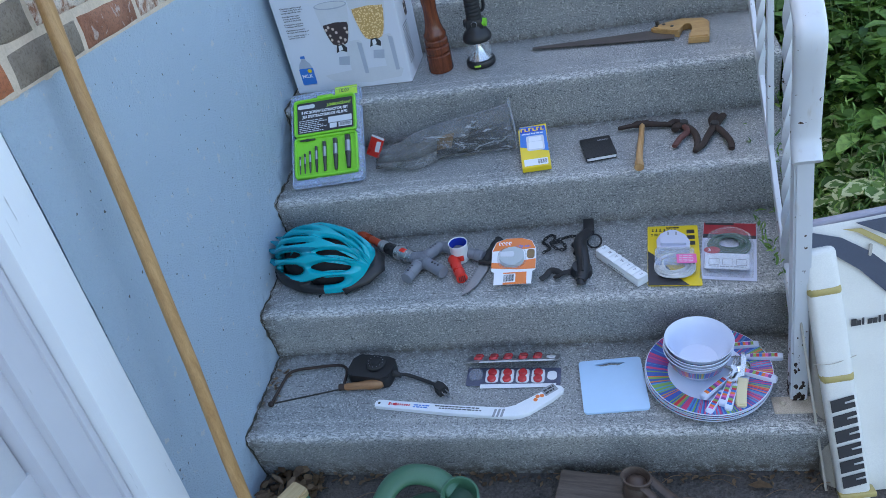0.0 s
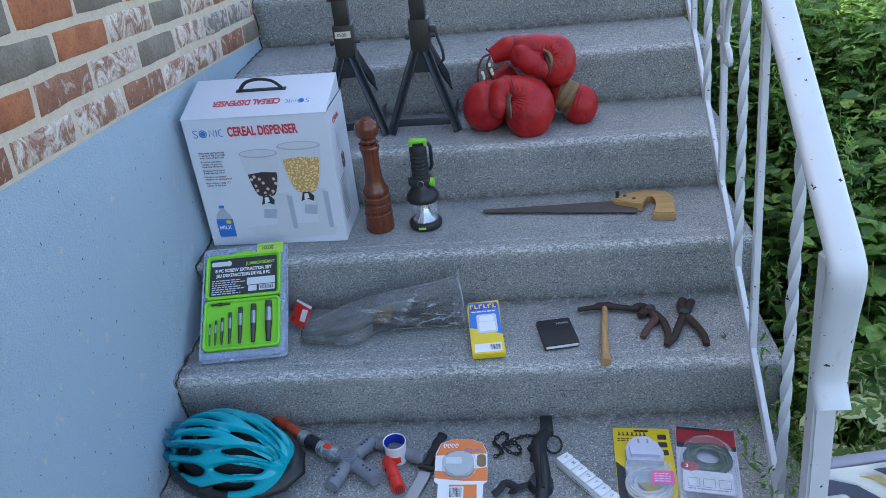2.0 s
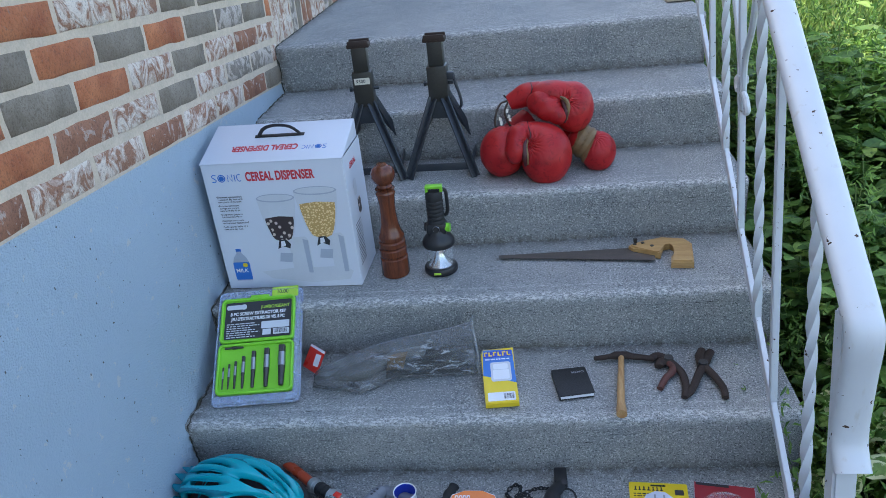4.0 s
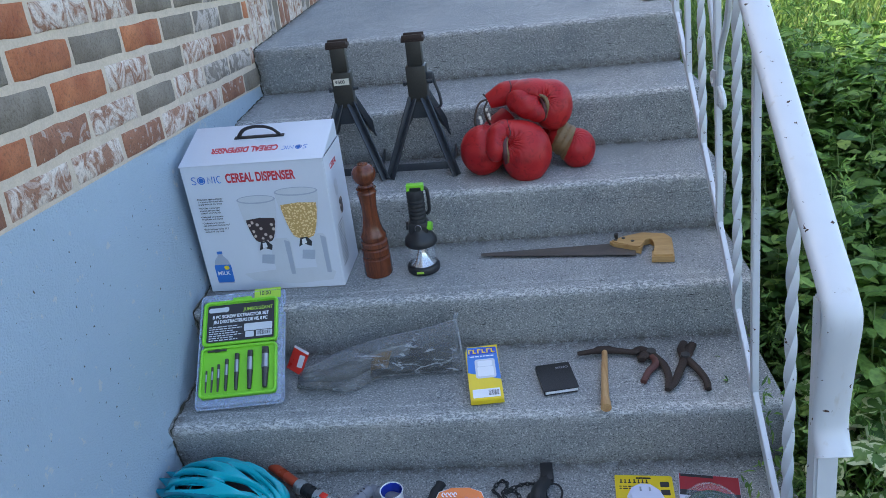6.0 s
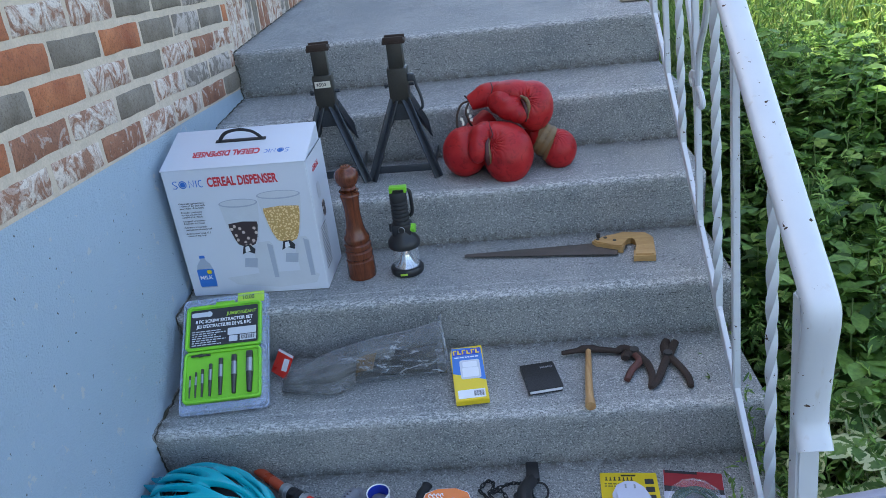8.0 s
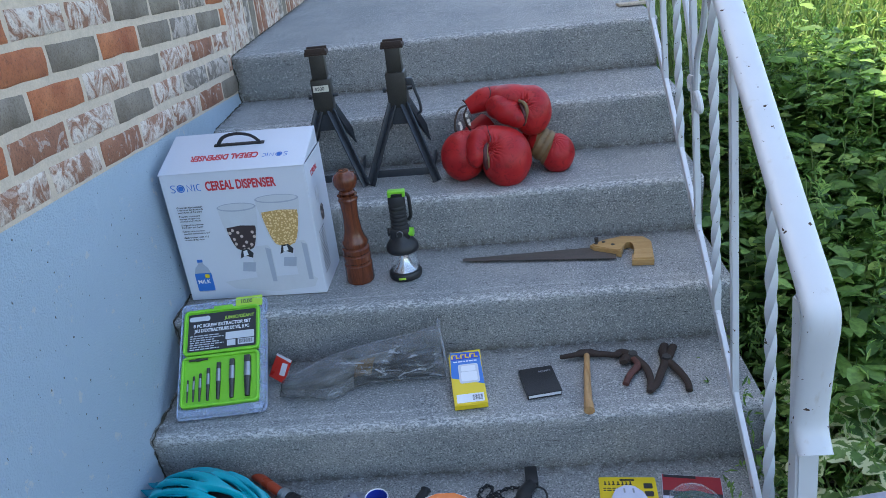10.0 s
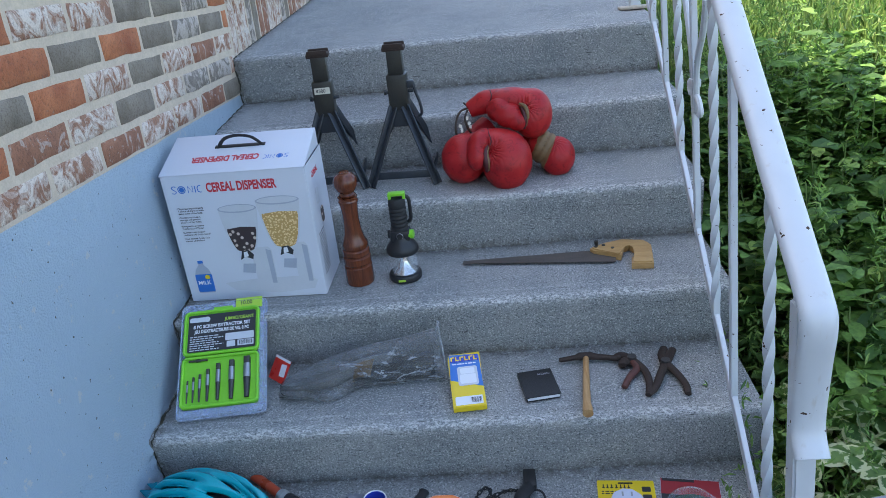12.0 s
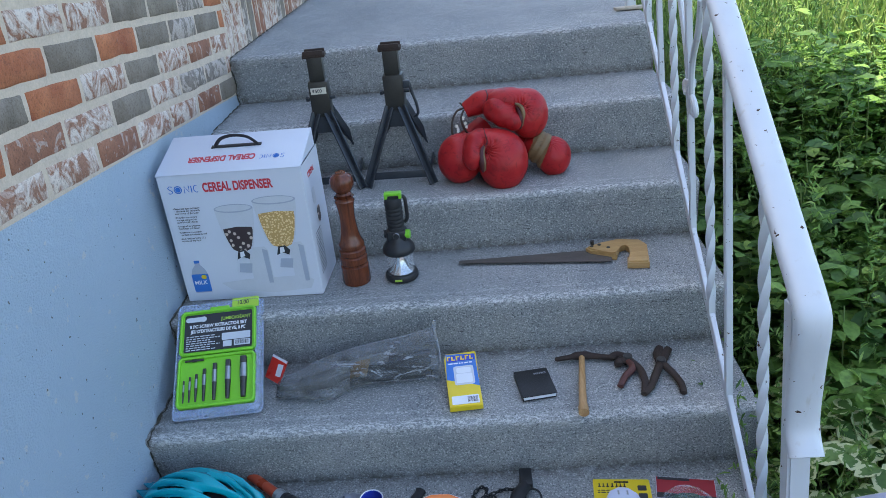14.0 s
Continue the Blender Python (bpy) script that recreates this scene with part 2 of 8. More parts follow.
def stripes(name):
    """Bright radial stripes, for the melamine plates."""
    m, n, l, p = nodes(name)
    tc = n.new("ShaderNodeTexCoord")
    sp = n.new("ShaderNodeSeparateXYZ")
    l.new(tc.outputs["Object"], sp.inputs[0])
    at = n.new("ShaderNodeMath")
    at.operation = "ARCTAN2"
    l.new(sp.outputs[1], at.inputs[0])
    l.new(sp.outputs[0], at.inputs[1])
    sc = n.new("ShaderNodeMath")
    sc.operation = "MULTIPLY"
    sc.inputs[1].default_value = 38
    l.new(at.outputs[0], sc.inputs[0])
    fl = n.new("ShaderNodeMath")
    fl.operation = "FLOOR"
    l.new(sc.outputs[0], fl.inputs[0])
    wn2 = n.new("ShaderNodeTexWhiteNoise")
    wn2.noise_dimensions = "1D"
    l.new(fl.outputs[0], wn2.inputs["W"])
    slow = n.new("ShaderNodeTexNoise")
    slow.noise_dimensions = "1D"
    slow.inputs["Scale"].default_value = 1.7
    l.new(at.outputs[0], slow.inputs["W"])
    a = n.new("ShaderNodeMath")
    a.operation = "MULTIPLY_ADD"
    a.inputs[1].default_value = 0.30
    l.new(wn2.outputs["Value"], a.inputs[0])
    sl = n.new("ShaderNodeMath")
    sl.operation = "MULTIPLY_ADD"
    sl.inputs[1].default_value, sl.inputs[2].default_value = 1.7, -0.48
    l.new(slow.outputs["Fac"], sl.inputs[0])
    l.new(sl.outputs[0], a.inputs[2])
    col = ramp(n, l, a.outputs[0], (0.0, (0.55, 0.03, 0.05)), (0.26, (0.75, 0.16, 0.05)), (0.32, (0.20, 0.36, 0.08)), (0.40, (0.04, 0.10, 0.38)),
               (0.54, (0.07, 0.26, 0.52)), (0.62, (0.58, 0.06, 0.16)), (0.72, (0.25, 0.06, 0.26)), (0.86, (0.62, 0.30, 0.07)), mode="CONSTANT")
    l.new(col, p.inputs["Base Color"])
    p.inputs["Roughness"].default_value = 0.3
    return m


M_CONC, M_WALL, M_RAIL, M_ASPH = concrete(), wall_paint(), chipped_white(), asphalt()
BRICKS = {kind[0].upper(): brick_mat(kind) for kind in ("red", "grey", "washed", "brown", "streaked")}
M_MORTAR = plain("mortar", (0.62, 0.50, 0.385), 0.95, vary=0.2, scale=30, relief=0.8, grain=220)


def cracked_paint(name, low, high):
    """White paint on old boards, split along the grain."""
    m, n, l, p = nodes(name)
    big = noise_tex(n, l, coord(n, l), 6, 5)
    col = mix(n, l, big, low, high)
    split = noise_tex(n, l, coord(n, l, (40, 40, 1.2)), 3.0, 6, 0.7)
    fac = ramp(n, l, split, (0.315, 1.0), (0.328, 0.0))
    l.new(mix(n, l, fac, col, (0.16, 0.15, 0.15)), p.inputs["Base Color"])
    p.inputs["Roughness"].default_value = 0.42
    bump(n, l, p, mix(n, l, 0.5, split, big), 0.4, 0.004)
    return m


M_TRIM = cracked_paint("cracked_white_paint", (0.74, 0.76, 0.79), (0.82, 0.83, 0.85))
# the frame's white, lowered to put the recess shade into its colour
M_STOP = cracked_paint("shaded_white_paint", (0.53, 0.53, 0.58), (0.61, 0.61, 0.65))
# door tone also taken down for the shade of the recess
M_DOOR = plain("door_paint", (0.56, 0.565, 0.60), 0.5, vary=0.07, scale=5)
M_POLE = wood("pole_wood", (0.36, 0.19, 0.07), (0.52, 0.31, 0.13), 6, 0.45, along=2)
M_SOIL = plain("garden_soil", (0.05, 0.045, 0.03), 0.95, vary=0.5, scale=12, relief=0.8, grain=90)
M_LEAF = leaf_mat("weed_leaf", (0.065, 0.15, 0.034), (0.24, 0.42, 0.09), tip=(0.40, 0.57, 0.15))
M_DEEP = leaf_mat("small_leaf", (0.045, 0.105, 0.026), (0.14, 0.265, 0.06))
M_GRASS = leaf_mat("grass", (0.11, 0.20, 0.045), (0.27, 0.39, 0.10), tip=(0.40, 0.46, 0.17))
M_VARI = leaf_mat("variegated_leaf", (0.11, 0.22, 0.06), (0.24, 0.38, 0.10), edge=(0.76, 0.79, 0.47))
M_TURF = plain("rough_turf", (0.13, 0.20, 0.055), 0.95, vary=0.45, scale=9, relief=0.8, grain=70)
M_STEM = plain("plant_stem", (0.16, 0.22, 0.07), 0.6)
M_DRY = leaf_mat("dry_leaf", (0.12, 0.07, 0.04), (0.33, 0.22, 0.13))

M_BLACK = plain("black_plastic", (0.018, 0.018, 0.02), 0.42, vary=0.25)
M_RUBBER = plain("black_rubber", (0.02, 0.02, 0.021), 0.7, vary=0.3)
M_GREYP = plain("grey_plastic", (0.19, 0.20, 0.23), 0.45, vary=0.12)
M_WHITEP = plain("white_plastic", (0.76, 0.78, 0.80), 0.35, vary=0.04)
M_STEEL = plain("steel", (0.40, 0.41, 0.43), 0.36, 1.0, vary=0.15, scale=60)
M_DARKSTEEL = plain("dark_steel", (0.10, 0.095, 0.09), 0.5, 0.8, vary=0.4, scale=40)
M_OLDSTEEL = plain("tarnished_saw_steel", (0.15, 0.125, 0.11), 0.55, 0.55, vary=0.4, scale=18, stretch=(1, 6, 6))
M_RUST = plain("rusty_iron", (0.062, 0.042, 0.034), 0.75, 0.4, vary=0.45, scale=45, relief=0.5)
M_CHROME = plain("chrome", (0.75, 0.76, 0.78), 0.12, 1.0, vary=0.03)
M_CARD = plain("white_card", (0.78, 0.79, 0.82), 0.45, vary=0.03, scale=8)
M_CARTON = plain("bluish_white_carton", (0.65, 0.675, 0.74), 0.42, vary=0.04, scale=8)
M_RED = plain("red_ink", (0.60, 0.035, 0.05), 0.45, vary=0.05)
M_BLUE = plain("blue_ink", (0.03, 0.17, 0.55), 0.45, vary=0.05)
M_INK = plain("black_ink", (0.03, 0.03, 0.035), 0.5, vary=0.1)
M_GREYINK = plain("grey_ink", (0.30, 0.31, 0.33), 0.5, vary=0.1)
M_GREEN = plain("lime_green_plastic", (0.22, 0.62, 0.035), 0.35, vary=0.06)
M_YELLOW = plain("yellow_card", (0.80, 0.58, 0.02), 0.4, vary=0.05)
M_ORANGE = plain("orange_card", (0.78, 0.20, 0.04), 0.4, vary=0.05)
M_REDP = plain("red_plastic", (0.72, 0.035, 0.022), 0.3, vary=0.08)
M_TEAL = plain("teal_gloss_shell", (0.0, 0.36, 0.43), 0.16, vary=0.1, scale=8, relief=0.02)
M_TEAL2 = plain("deep_teal_shell", (0.0, 0.17, 0.235), 0.25, vary=0.1, scale=8, relief=0.02)
M_FOAM = plain("black_foam", (0.014, 0.014, 0.016), 0.85, vary=0.3, relief=0.5)
M_OLIVE = plain("dark_olive_metal", (0.040, 0.038, 0.032), 0.45, 0.3, vary=0.3, scale=20)
M_JACKLEG = plain("grey_black_metal", (0.045, 0.052, 0.062), 0.4, 0.3, vary=0.3, scale=18)
M_GLOVE = leather("red_glove_leather", (0.34, 0.010, 0.014), (0.50, 0.024, 0.024))
M_TAN = leather("tan_leather", (0.17, 0.105, 0.048), (0.29, 0.19, 0.095))
M_DARKLEATHER = leather("dark_leather", (0.035, 0.024, 0.018), (0.08, 0.05, 0.035))
M_BROWNLEATHER = leather("worn_brown_leather", (0.065, 0.044, 0.034), (0.125, 0.088, 0.068))
M_MILL = wood("stained_walnut", (0.085, 0.022, 0.010), (0.19, 0.052, 0.02), 7, 0.25, along=2)
M_SAWWOOD = wood("beech", (0.42, 0.23, 0.08), (0.56, 0.35, 0.14), 6, 0.45)
M_HAMWOOD = wood("hammer_ash", (0.38, 0.19, 0.07), (0.58, 0.36, 0.16), 6, 0.5, along=1)
M_KNOBWOOD = wood("worn_handle_wood", (0.22, 0.10, 0.04), (0.38, 0.20, 0.09), 8, 0.5)
M_BOARDW = wood("weathered_board", (0.07, 0.054, 0.044), (0.15, 0.118, 0.096), 6, 0.8)
M_PINE = wood("pine", (0.50, 0.34, 0.16), (0.62, 0.46, 0.25), 6, 0.5)
M_BOARD = plain("white_cutting_board", (0.44, 0.63, 0.84), 0.35, vary=0.03)
M_MELA = plain("white_melamine", (0.66, 0.72, 0.86), 0.22, vary=0.02)
M_STRIPE = stripes("striped_melamine")
M_IVORY = plain("ivory_handle", (0.72, 0.63, 0.38), 0.35, vary=0.06)
M_CLEAR = film("clear_blister", (0.75, 0.78, 0.82), 0.90, 0.06)
M_CLEAR2 = film("blue_clear_shell", (0.50, 0.58, 0.75), 0.72, 0.12)


def poly_film():
    """Clear wrinkled polythene: thin, with highlights painted as pale stretched creases."""
    m, n, l, p = nodes("clear_poly_bag")
    slow = noise_tex(n, l, coord(n, l, (1.0, 2.0, 2.0)), 8, 5, 0.6, 1.2)
    crease = noise_tex(n, l, coord(n, l, (0.7, 2.4, 2.4)), 10, 5, 0.6, 1.4)
    line = ramp(n, l, crease, (0.455, 0.0), (0.495, 1.0), (0.505, 1.0), (0.56, 0.0))
    patch = ramp(n, l, slow, (0.44, 0.15), (0.58, 1.0))
    both = mix(n, l, 1.0, line, patch, "MULTIPLY")
    # the bright streaks of the folds go into colour and opacity
    l.new(mix(n, l, both, (0.17, 0.175, 0.18), (0.48, 0.50, 0.53)), p.inputs["Base Color"])
    p.inputs["Roughness"].default_value = 0.12
    tr = n.new("ShaderNodeBsdfTransparent")
    ms = n.new("ShaderNodeMixShader")
    l.new(ramp(n, l, both, (0.0, 0.36), (1.0, 0.58)), ms.inputs[0])
    l.new(tr.outputs[0], ms.inputs[1])
    l.new(p.outputs[0], ms.inputs[2])
    l.new(ms.outputs[0], n["Material Output"].inputs[0])
    bump(n, l, p, mix(n, l, 0.5, crease, slow), 1.0, 0.012)
    return m


M_BAG = poly_film()
M_BAGEDGE = film("folded_poly_edge", (0.36, 0.37, 0.39), 0.62, 0.2)
M_HOSE = plain("ribbed_grey_hose", (0.035, 0.035, 0.035), 0.6, vary=0.5, scale=20)
M_CAN = plain("green_watering_can", (0.055, 0.145, 0.085), 0.4, vary=0.12)
M_PADW = plain("goalie_pad_white", (0.74, 0.73, 0.68), 0.5, vary=0.12, scale=7)
M_PADSIDE = plain("goalie_pad_cream", (0.46, 0.43, 0.37), 0.6, vary=0.2, scale=10)
M_NAVY = plain("goalie_pad_navy", (0.055, 0.07, 0.11), 0.5, vary=0.15)
M_GOLD = plain("goalie_pad_gold", (0.45, 0.36, 0.13), 0.5, vary=0.12)
M_CEREALD = spotted("printed_dark_cereal", (0.05, 0.03, 0.03), (0.62, 0.50, 0.42), 95, 0.36)
M_CEREALY = spotted("printed_gold_cereal", (0.56, 0.33, 0.11), (0.86, 0.62, 0.30), 170, 0.9)
M_PRINTG = plain("printed_pale_grey", (0.60, 0.62, 0.66), 0.45, vary=0.06)
M_PRINTSH = plain("printed_grey_shade", (0.40, 0.44, 0.52), 0.45, vary=0.06)
M_PINK = plain("pink_sticker", (0.78, 0.12, 0.36), 0.5, vary=0.04)
M_LIME = plain("lime_sticker", (0.42, 0.66, 0.06), 0.5, vary=0.05)
M_CREAM = plain("masking_tape", (0.66, 0.62, 0.52), 0.6, vary=0.06)


# ---- builders ----
def link(name, bm, material, parent=None, label="", smooth=True, sharp=40):
    me = bpy.data.meshes.new(name)
    bmesh.ops.recalc_face_normals(bm, faces=bm.faces[:])
    bm.to_mesh(me)
    bm.free()
    me.materials.append(material)
    if smooth:
        for f in me.polygons:
            f.use_smooth = True
        me.set_sharp_from_angle(angle=radians(sharp))
    ob = new(name, me)
    if parent:
        ob.parent = parent
    if label:
        ob["label"] = label
    return ob


def part(name, bm, material, parent, label="", smooth=True):
    return link(name, bm, material, parent, label, smooth)


def thing(name, m, label, category, group=""):
    ob = new(name)
    ob.empty_display_size = 0.05
    ob.matrix_basis = m
    return tagged(ob, label, category, group)


def on(k, u, v, yaw=0, lift=0.0, rx=0, ry=0):
    """A pose on tread k of the steps, u from the wall and v from the lowest nosing."""
    return S @ pose(u, v, RISE * k + lift + 0.0015) @ pose(0, 0, 0, 0, 0, yaw) @ pose(0, 0, 0, rx, ry, 0)


def B():
    return bmesh.new()


def box(bm, c, s, bev=0.0, m=None, seg=2):
    r = bmesh.ops.create_cube(bm, size=1)
    vs = r["verts"]
    bmesh.ops.transform(bm, verts=vs, matrix=Matrix.Translation(c) @ Matrix.Diagonal((*s, 1)))
    if bev:
        es = list({e for v in vs for e in v.link_edges})
        out = bmesh.ops.bevel(bm, geom=es, offset=bev, segments=seg, affect="EDGES", profile=0.5)
        vs = list({v for f in out["faces"] for v in f.verts} | {v for v in vs if v.is_valid})
    if m:
        bmesh.ops.transform(bm, verts=[v for v in vs if v.is_valid], matrix=m)
    return bm


def rod(bm, a, b, r0, r1=None, seg=16):
    a, b = Vector(a), Vector(b)
    r1 = r0 if r1 is None else r1
    d = b - a
    m = Matrix.Translation((a + b) / 2) @ d.to_track_quat("Z", "Y").to_matrix().to_4x4()
    bmesh.ops.create_cone(bm, cap_ends=True, segments=seg, radius1=r0, radius2=r1, depth=d.length, matrix=m)
    return bm


def lathe(bm, prof, seg=32, m=None):
    rings = []
    for r, z in prof:
        if r < 1e-5:
            rings.append([bm.verts.new((0, 0, z))])
        else:
            rings.append([bm.verts.new((r * math.cos(2 * math.pi * i / seg), r * math.sin(2 * math.pi * i / seg), z)) for i in range(seg)])
    for a, b in zip(rings, rings[1:]):
        for i in range(seg):
            j = (i + 1) % seg
            if len(a) == 1 and len(b) > 1:
                bm.faces.new((a[0], b[i], b[j]))
            elif len(b) == 1 and len(a) > 1:
                bm.faces.new((a[i], a[j], b[0]))
            elif len(a) > 1:
                bm.faces.new((a[i], a[j], b[j], b[i]))
    if m:
        bmesh.ops.transform(bm, verts=[v for r in rings for v in r], matrix=m)
    return bm


def smooth_path(pts, n=6):
    p = [Vector(q) for q in pts]
    out = []
    for i in range(len(p) - 1):
        a, b, c, d = p[max(0, i - 1)], p[i], p[i + 1], p[min(len(p) - 1, i + 2)]
        for k in range(n):
            t = k / n
            out.append(0.5 * (2 * b + (c - a) * t + (2 * a - 5 * b + 4 * c - d) * t * t + (3 * b - a - 3 * c + d) * t ** 3))
    return out + [p[-1]]


def tube(bm, pts, r, seg=10, flat=1.0, twist=0.0):
    """A rod along a line of points; r a number or one for each point; flat squeezes it."""
    pts = [Vector(q) for q in pts]
    rr = r if isinstance(r, (list, tuple)) else [r] * len(pts)
    rings, up = [], None
    for i, q in enumerate(pts):
        d = (pts[min(i + 1, len(pts) - 1)] - pts[max(i - 1, 0)]).normalized()
        if up is None:
            up = Vector((0, 0, 1)) if abs(d.z) < 0.9 else Vector((1, 0, 0))
        side = d.cross(up).normalized()
        up = side.cross(d).normalized()
        ring = []
        for k in range(seg):
            a = 2 * math.pi * k / seg + twist * i
            ring.append(bm.verts.new(q + side * math.cos(a) * rr[i] + up * math.sin(a) * rr[i] * flat))
        rings.append(ring)
    for a, b in zip(rings, rings[1:]):
        for k in range(seg):
            j = (k + 1) % seg
            bm.faces.new((a[k], a[j], b[j], b[k]))
    bm.faces.new(rings[0][::-1])
    bm.faces.new(rings[-1])
    return bm


def slab(bm, outline, z0, z1, bev=0.0, m=None):
    """A plate of that outline."""
    lo = [bm.verts.new((x, y, z0)) for x, y in outline]
    hi = [bm.verts.new((x, y, z1)) for x, y in outline]
    n = len(outline)
    fs = [bm.faces.new(lo[::-1]), bm.faces.new(hi)]
    for i in range(n):
        j = (i + 1) % n
        fs.append(bm.faces.new((lo[i], lo[j], hi[j], hi[i])))
    vs = lo + hi
    if bev:
        es = list({e for v in hi for e in v.link_edges if e.other_vert(v) in hi})
        out = bmesh.ops.bevel(bm, geom=es, offset=bev, segments=2, affect="EDGES")
        vs = list({v for f in out["faces"] for v in f.verts} | {v for v in vs if v.is_valid})
    if m:
        bmesh.ops.transform(bm, verts=[v for v in vs if v.is_valid], matrix=m)
    return bm


def rounded(w, h, r, n=4, cx=0.0, cy=0.0):
    """The outline of a rectangle with round corners."""
    out = []
    for sx, sy, a0 in ((1, 1, 0), (-1, 1, 90), (-1, -1, 180), (1, -1, 270)):
        for i in range(n + 1):
            a = radians(a0 + 90 * i / n)
            out.append((cx + sx * (w / 2 - r) + r * math.cos(a), cy + sy * (h / 2 - r) + r * math.sin(a)))
    return out


def ball(bm, c, s, m=None, seg=24):
    r = bmesh.ops.create_uvsphere(bm, u_segments=seg, v_segments=seg // 2, radius=1)
    mm = Matrix.Translation(c) @ (m or Matrix()) @ Matrix.Diagonal((*s, 1))
    bmesh.ops.transform(bm, verts=r["verts"], matrix=mm)
    return bm


def words(body, size, material, parent, m, name="lettering", wide=1.0, align="LEFT", thick=0.00025):
    cu = bpy.data.curves.new(name, "FONT")
    cu.body, cu.size, cu.align_x, cu.extrude = body, size, align, thick
    cu.offset = size * 0.012
    cu.materials.append(material)
    ob = new(name, cu)
    ob.parent = parent
    ob.matrix_basis = m @ Matrix.Diagonal((wide, 1, 1, 1))
    return ob


def bars(parent, material, m, rows, height, name="print"):
    """Unreadable lines of print: small bars. rows: x, y, length."""
    bm = B()
    for x, y, w in rows:
        q = 0.0
        while q < w:
            s = min(w - q, 0.004 + 0.008 * random.random())
            box(bm, (x + q + s / 2, y, 0.0002), (s, height, 0.0004))
            q += s + 0.0025
    ob = part(name, bm, material, parent, smooth=False)
    ob.matrix_basis = m
    return ob


def remesh(ob, size, smooth=6):
    r = ob.modifiers.new("remesh", "REMESH")
    r.mode, r.voxel_size, r.use_smooth_shade = "VOXEL", size, True
    s = ob.modifiers.new("smooth", "SMOOTH")
    s.factor, s.iterations = 0.5, smooth
    return ob


FRONT = pose(0, 0, 0, 90, 0, 0)
M_BLUEIN = plain("deep_blue_enamel", (0.02, 0.05, 0.42), 0.25, vary=0.1)


# ---- the setting ----
def ground():
    bm = B()
    box(bm, (0, 40, -0.06), (240, 240, 0.12))
    ob = link("ground", bm, M_ASPH, smooth=False)
    tagged(ob, "dark worn asphalt drive in front of the steps", "drive", kind="structure")


XR0, XRG = 1.452, 0.005


def steps():
    prof = [(0.018, -0.06)]
    r = 0.016
    for k in range(7):
        y, z = NOSE[k], RISE * (k + 1)
        prof.append((y + 0.014, z - RISE))
        for i in range(1, 8):
            prof.append((y + 0.014 - 0.014 * i / 8, z - RISE + (RISE - r) * i / 8))
        for i in range(5):
            a = radians(180 - 90 * i / 4)
            prof.append((y + r + r * math.cos(a), z - r + r * math.sin(a)))
        y2 = (NOSE[k + 1] if k < 6 else 3.6)
        ys = [y + q for q in (0.026, 0.036, 0.046, 0.052, 0.056, 0.060, 0.068)]
        cnt = 12 if k < 6 else 40
        ys += [y + 0.068 + (y2 + 0.014 - y - 0.068) * i / cnt for i in range(1, cnt)] + [y2 + 0.004]
        prof += [(q, z) for q in ys]
    prof.append((3.6, RISE * 7))
    nx = 64
    bm = B()
    lay, browned = bm.verts.layers.float.new("worn"), bm.verts.layers.float.new("browned")
    grid = []
    for y, z in prof:
        row = []
        near = min(math.hypot(y - q - 0.012, z - RISE * (i + 1) + 0.004) for i, q in enumerate(NOSE))
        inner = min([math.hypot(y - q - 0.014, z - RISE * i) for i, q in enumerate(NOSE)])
        for i in range(nx + 1):
            f = i / nx
            x = -0.06 + f * (XR0 + XRG * y + 0.06)
            p = Vector((x, y, z))
            d = noise.noise(p * 9) * 0.0012 + noise.noise(p * 31) * 0.0007
            edge = max(0.0, 1 - near / 0.03)
            d -= edge * max(0.0, noise.noise(p * 23 + Vector((5, 1, 2)))) * 0.011
            v = bm.verts.new((x, y + d * 0.8, z + d))
            back = min([abs(y - q - 0.055) for q in NOSE] + [1]) if abs((z / RISE) - round(z / RISE)) < 0.02 else 1
            v[lay] = min(1.0, 1.3 * max(0.0, 1 - near / 0.024) + 0.85 * max(0.0, 1 - back / 0.006))
            # darker brown in corners, foot and right end; wall band paints joint shadow too
            v[browned] = min(1.0, max(0.0, 1 - inner / 0.035) * 0.8 + max(0.0, 1 - abs(x) / 0.045) * (1.5 if y < 0.35 else 1.0) + max(0.0, 0.9 - 9 * z) + (0.9 * max(0.0, 1 - (XR0 - x) / 0.13) if y < 0.3 else 0.0))
            row.append(v)
        grid.append(row)
    for a, b in zip(grid, grid[1:]):
        for i in range(nx):
            bm.faces.new((a[i], a[i + 1], b[i + 1], b[i]))
    for i in (0, nx):
        col = [row[i] for row in grid]
        low = [bm.verts.new((v.co.x, v.co.y, -0.3)) for v in col]
        for j in range(len(col) - 1):
            if abs(col[j + 1].co.y - col[j].co.y) > 1e-6:
                bm.faces.new((col[j], col[j + 1], low[j + 1], low[j]))
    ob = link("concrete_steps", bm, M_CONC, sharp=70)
    ob.matrix_basis = S
    tagged(ob, "grey painted concrete steps with worn pale nosings", "steps", kind="structure")
    # the open joint along the wall: a dark line for the crack and its shadow
    bm = B()
    line, fat = [], []
    for (y, z), (y2, z2) in zip(prof, prof[1:]):
        for i in range(max(1, int(math.hypot(y2 - y, z2 - z) / 0.006))):
            f = i / max(1, int(math.hypot(y2 - y, z2 - z) / 0.006))
            p = Vector((0.004, y + (y2 - y) * f, z + (z2 - z) * f))
            jag = noise.noise(p * 38)
            line.append(p + Vector((0.002 + 0.006 * jag + 0.004 * noise.noise(p * 110), 0.002 * noise.noise(p * 60), 0)))
